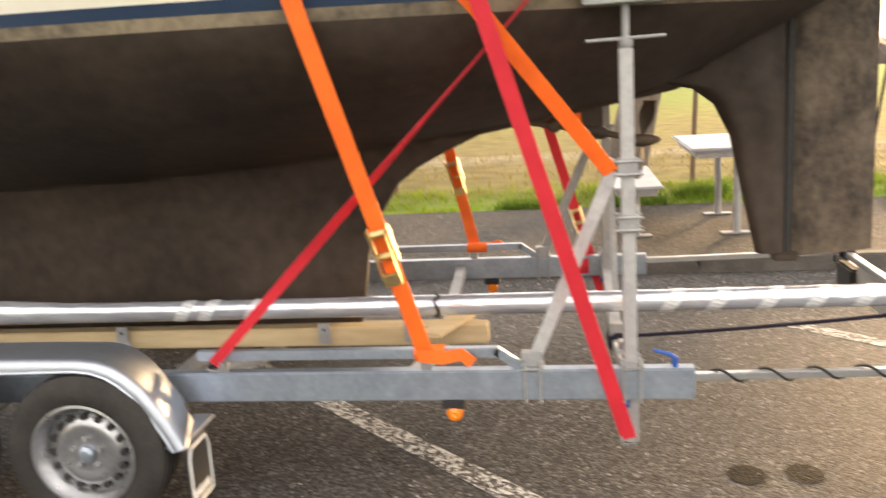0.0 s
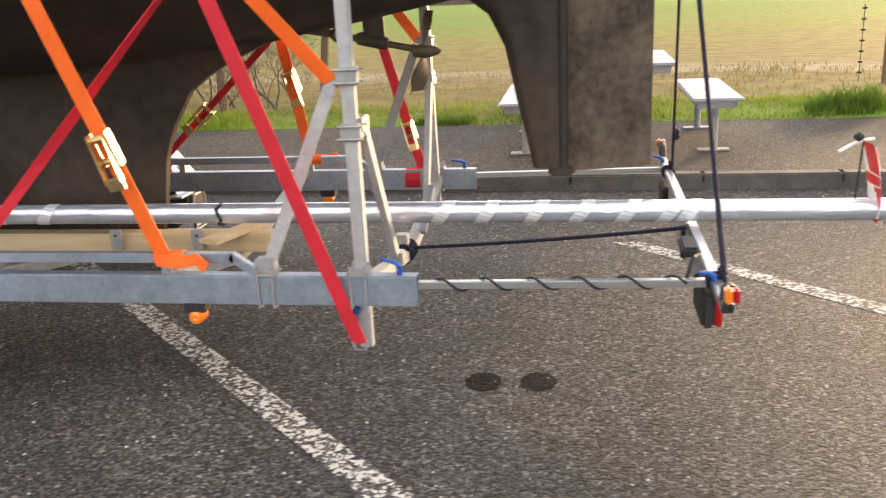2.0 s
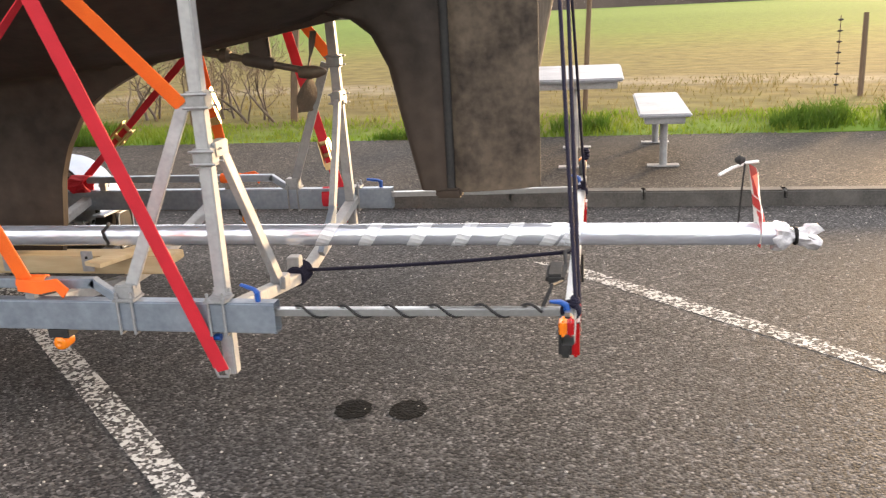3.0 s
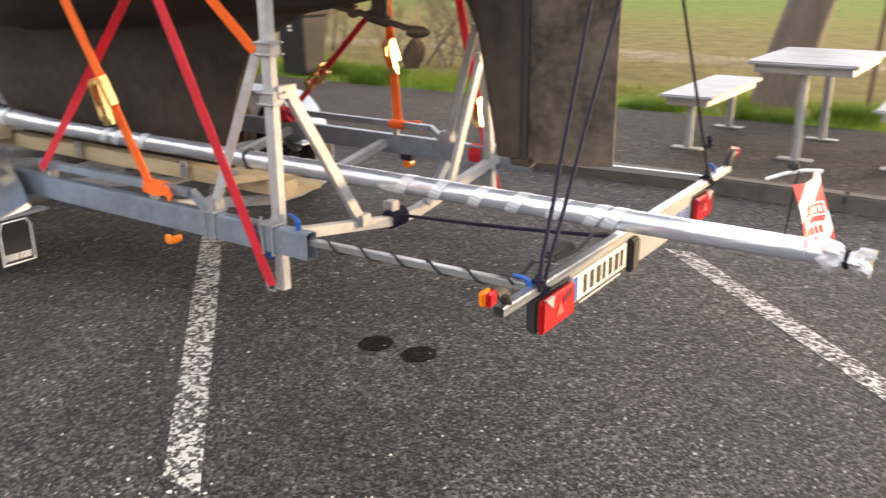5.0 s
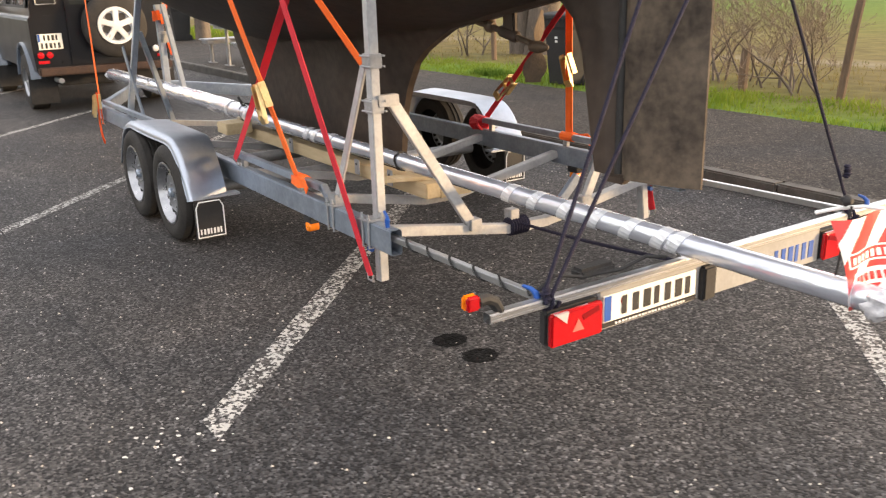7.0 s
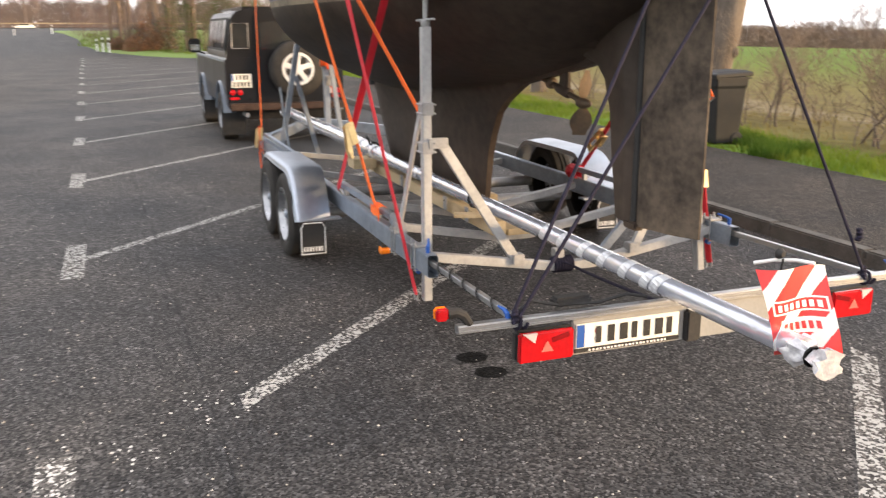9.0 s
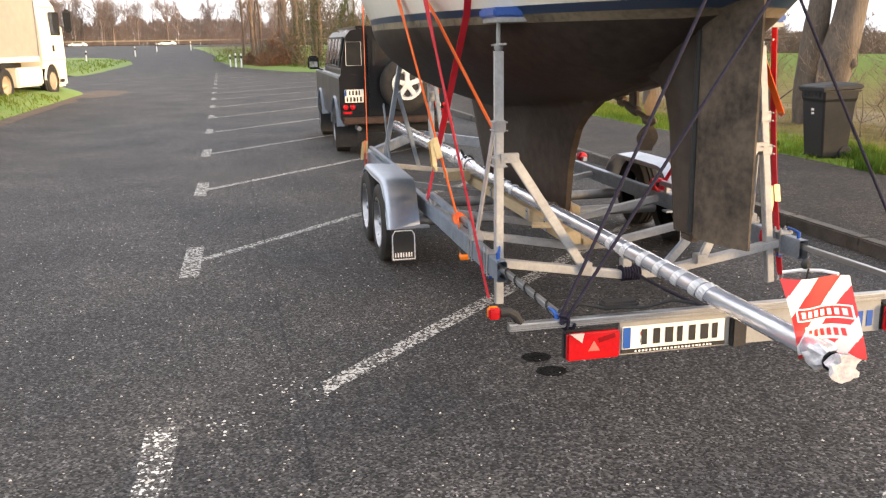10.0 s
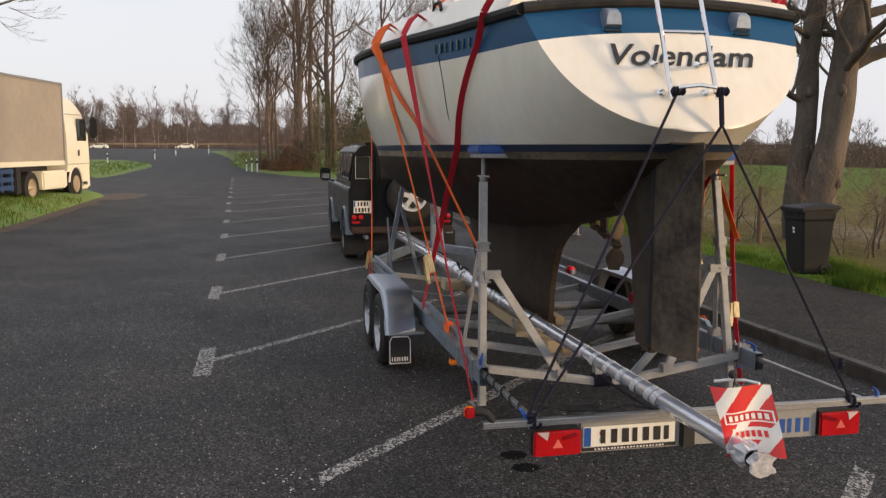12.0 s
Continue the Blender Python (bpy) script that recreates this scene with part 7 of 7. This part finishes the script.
            part("wheel_arch", loft(arch, closed=True, caps=True), ARCH, c, "flared grey-blue wheel arch", True)
        for y in (yl + 0.1, yr - 0.1):
            part("mud_flap", box((x + 0.46, y - 0.17, 0.11), (x + 0.475, y + 0.19, 0.5), 0.004), BLACK, c, "black rubber mud flap")
    mirror = part("wing_mirror", box((-11.05, yl - 0.28, 1.28), (-10.98, yl - 0.08, 1.52), 0.03), CARPAINT, c, "black wing mirror")
    part("arm", tube([(-11.1, yl, 1.26), (-11.03, yl - 0.18, 1.32)], 0.015, 8), BLACK, mirror)
    part("mirror_glass", box((-10.978, yl - 0.255, 1.32), (-10.973, yl - 0.105, 1.42), 0.01), CHROME, mirror)


def truck():
    """Articulated lorry: pale cab and a grey curtain-sided trailer. Built along its own axis, front towards -x, then turned."""
    t = thing("lorry", (0, 0, 0), "cream articulated lorry with beige curtain trailer parked on the verge", "lorry")
    cab = []
    for x, top, bot in ((-1.17, 2.7, 0.75), (-1.06, 2.95, 0.5), (-0.85, 3.3, 0.45), (-0.3, 3.55, 0.9), (0.85, 3.6, 0.95)):
        cab.append([(x, y, z) for y, z in ((-1.2, bot), (-1.24, 1.2), (-1.22, 2.3), (-1.12, top - 0.25), (-0.95, top), (0.95, top), (1.12, top - 0.25), (1.22, 2.3), (1.24, 1.2), (1.2, bot))])
    part("cab", loft(cab, closed=True, caps=True), CREAM, t, "cream painted cab", True)
    part("side_window", box((-0.95, 1.215, 2.05), (-0.1, 1.24, 2.85), 0.05), GLASSDARK, t, "dark cab window")
    part("door_handle", box((-0.25, 1.235, 1.5), (-0.1, 1.255, 1.72), 0.02), BLACK, t)
    part("waist_line", box((-1.15, 1.236, 1.2), (0.85, 1.248, 1.225), 0.004), GALV_DULL, t)
    part("roof_line", box((-0.9, 1.2, 2.98), (0.85, 1.235, 3.0), 0.004), GALV_DULL, t)
    mirror = part("mirror_arm", box((-1.32, 1.3, 2.15), (-1.12, 1.56, 2.95), 0.06), BLACK, t, "large black mirror housing")
    part("mirror_glass", box((-1.125, 1.33, 2.25), (-1.112, 1.53, 2.85), 0.02), GLASSDARK, mirror)
    part("wheel_arch", lathe([(-0.02, 0.62), (0.02, 0.62)], (0.2, 1.2, 0.52), "y", 28), BLACK, t)
    for x in (0.2, 3.8):
        for y in (1.05, -1.05):
            s = 1 if y > 0 else -1
            w = part("wheel", lathe([(s * 0.16, 0.3), (s * 0.18, 0.44), (s * 0.14, 0.51), (-s * 0.14, 0.51), (-s * 0.16, 0.3)], (x, y + s * 0.05, 0.51), "y", 32, cap=False), TYRE, t, "", True)
            part("rim", lathe([(s * 0.165, 0.31), (s * (0.1 if x > 1 else 0.14), 0.28), (s * (0.06 if x > 1 else 0.18), 0.12), (s * 0.2, 0.001)], (x, y + s * 0.05, 0.51), "y", 24, cap=False), RIMWARM, w, "tan steel rim", True)
    part("bumper", box((-1.22, -1.22, 0.28), (-0.42, 1.235, 1.0), 0.08), CREAM, t, "deep cream bumper and step")
    part("step_recess", box((-0.9, 1.2, 0.42), (-0.5, 1.24, 0.56), 0.01), BLACK, t)
    part("arch_lip", tube([(0.2 + 0.6 * math.cos(radians(a)), 1.24, 0.52 + 0.6 * math.sin(radians(a))) for a in range(5, 180, 12)], 0.04, 8), CREAM, t, "cream wheel arch lip", True)
    part("fuel_tank", box((0.88, 0.75, 0.4), (2.85, 1.22, 1.02), 0.06), CREAM, t, "cream side fairing")
    part("drive_wheel_guard", box((3.1, 0.75, 1.05), (4.5, 1.24, 1.18), 0.05), BLACK, t, "black wheel guard")
    # black block added so that the space round the drive wheels looks shaded
    part("wheel_shade_block", box((2.86, -1.0, 0.5), (4.8, 0.82, 1.2), 0.03), BLACK, t, "black block put in for shade round the drive wheels")
    part("side_flap", box((4.42, 0.8, 0.35), (4.78, 1.2, 1.2), 0.03), BLACK, t, "black rear flap")
    for z in (0.5, 0.75, 1.0):
        part("side_guard", box((4.9, 1.1, z), (7.5, 1.2, z + 0.14), 0.02), BLUEDARK, t, "blue trailer side guard")
    for x in (4.95, 5.6, 6.3):
        part("guard_post", box((x, 1.08, 0.45), (x + 0.12, 1.19, 1.2), 0.01), BLUEDARK, t)
    part("chassis", box((0.6, -0.5, 0.85), (13, 0.5, 1.15), 0.02), BLACK, t)
    box_ob = part("trailer_box", box((1.15, -1.25, 1.25), (14.7, 1.25, 4.0), 0.03), CURTAIN, t, "beige curtain side")
    part("bottom_rail", box((1.14, 1.24, 1.2), (14.71, 1.27, 1.36), 0.006), CREAM, box_ob)
    part("top_rail", box((1.14, 1.2, 3.95), (14.71, 1.28, 4.03), 0.006), GALV_DULL, box_ob)
    part("front_wall", box((1.1, -1.26, 1.2), (1.2, 1.27, 4.03), 0.02), GALV_DULL, box_ob, "dark grey front bulkhead")
    part("air_lines", tube([(0.95, 0.6, 1.3), (1.0, 0.8, 1.7), (1.05, 0.6, 2.1)], 0.05, 8), BLACK, t)
    t.matrix_world = pose(-28.0, -6.18, 0.1, 0, 0, -10.5)


def oil_spots():
    for x, y, seed in ((1.123, 3.065, 1), (1.347, 3.075, 2)):
        rng = random.Random(seed)
        bm = bmesh.new()
        ring = [bm.verts.new((x + (0.075 + 0.012 * noise.noise((math.cos(a) * 3, math.sin(a) * 3, seed))) * math.cos(a), y + (0.085 + 0.015 * noise.noise((math.cos(a) * 3, math.sin(a) * 3, seed + 5))) * math.sin(a), 0.0015)) for a in [k * math.tau / 40 for k in range(40)]]
        bm.faces.new(ring)
        tagged(part("oil_spot", bm, OIL), "dark round oil spot soaked into the asphalt", "oil spot", "oil spots", "structure")


def litter():
    """Loose pale grit on the asphalt, and chips of worn paint."""
    rng = random.Random(77)
    verts, faces = [], []
    for k in range(2600):
        x, y = rng.uniform(-6, 6), rng.uniform(-1.0, 6.3)
        s = rng.uniform(0.003, 0.008)
        b = len(verts)
        z = 0.001
        for a in range(5):
            q = a * math.tau / 5 + rng.uniform(-0.3, 0.3)
            verts.append((x + s * math.cos(q), y + s * math.sin(q), z))
        verts.append((x, y, z + s * 0.8))
        for a in range(5):
            faces.append((b + a, b + (a + 1) % 5, b + 5))
    tagged(mesh_object("grit", verts, faces, GRIT, smooth=False), "loose pale stone grit scattered on the asphalt", "grit", kind="stuff")
    for (x, y, w, h, n, seed) in ((1.25, 1.72, 0.25, 0.25, 30, 1), (1.6, 1.4, 0.3, 0.2, 20, 2), (2.0, 1.07, 0.6, 0.08, 60, 3)):
        rng = random.Random(seed)
        verts, faces = [], []
        for k in range(n):
            px, py = rng.gauss(x, w * 0.4), rng.gauss(y, h * 0.4)
            s = rng.uniform(0.004, 0.013)
            b = len(verts)
            m = 7
            for a in range(m):
                q = a * math.tau / m
                verts.append((px + s * rng.uniform(0.5, 1.2) * math.cos(q), py + s * rng.uniform(0.4, 1) * math.sin(q), 0.002))
            faces.append(tuple(range(b, b + m)))
        tagged(mesh_object("paint_flakes", verts, faces, LINEPAINT, smooth=False), "last flakes of a worn white road marking", "road marking", kind="stuff")


ground()
kerb()
markings()
seam()
oil_spots()
boat()
trailer()
straps()
ropes()
mast()
flag()
car()
truck()
picnic(0, 0)
picnic(-13.6, -0.48)
wheelie_bin()
fence()
roadside()
litter()
country()
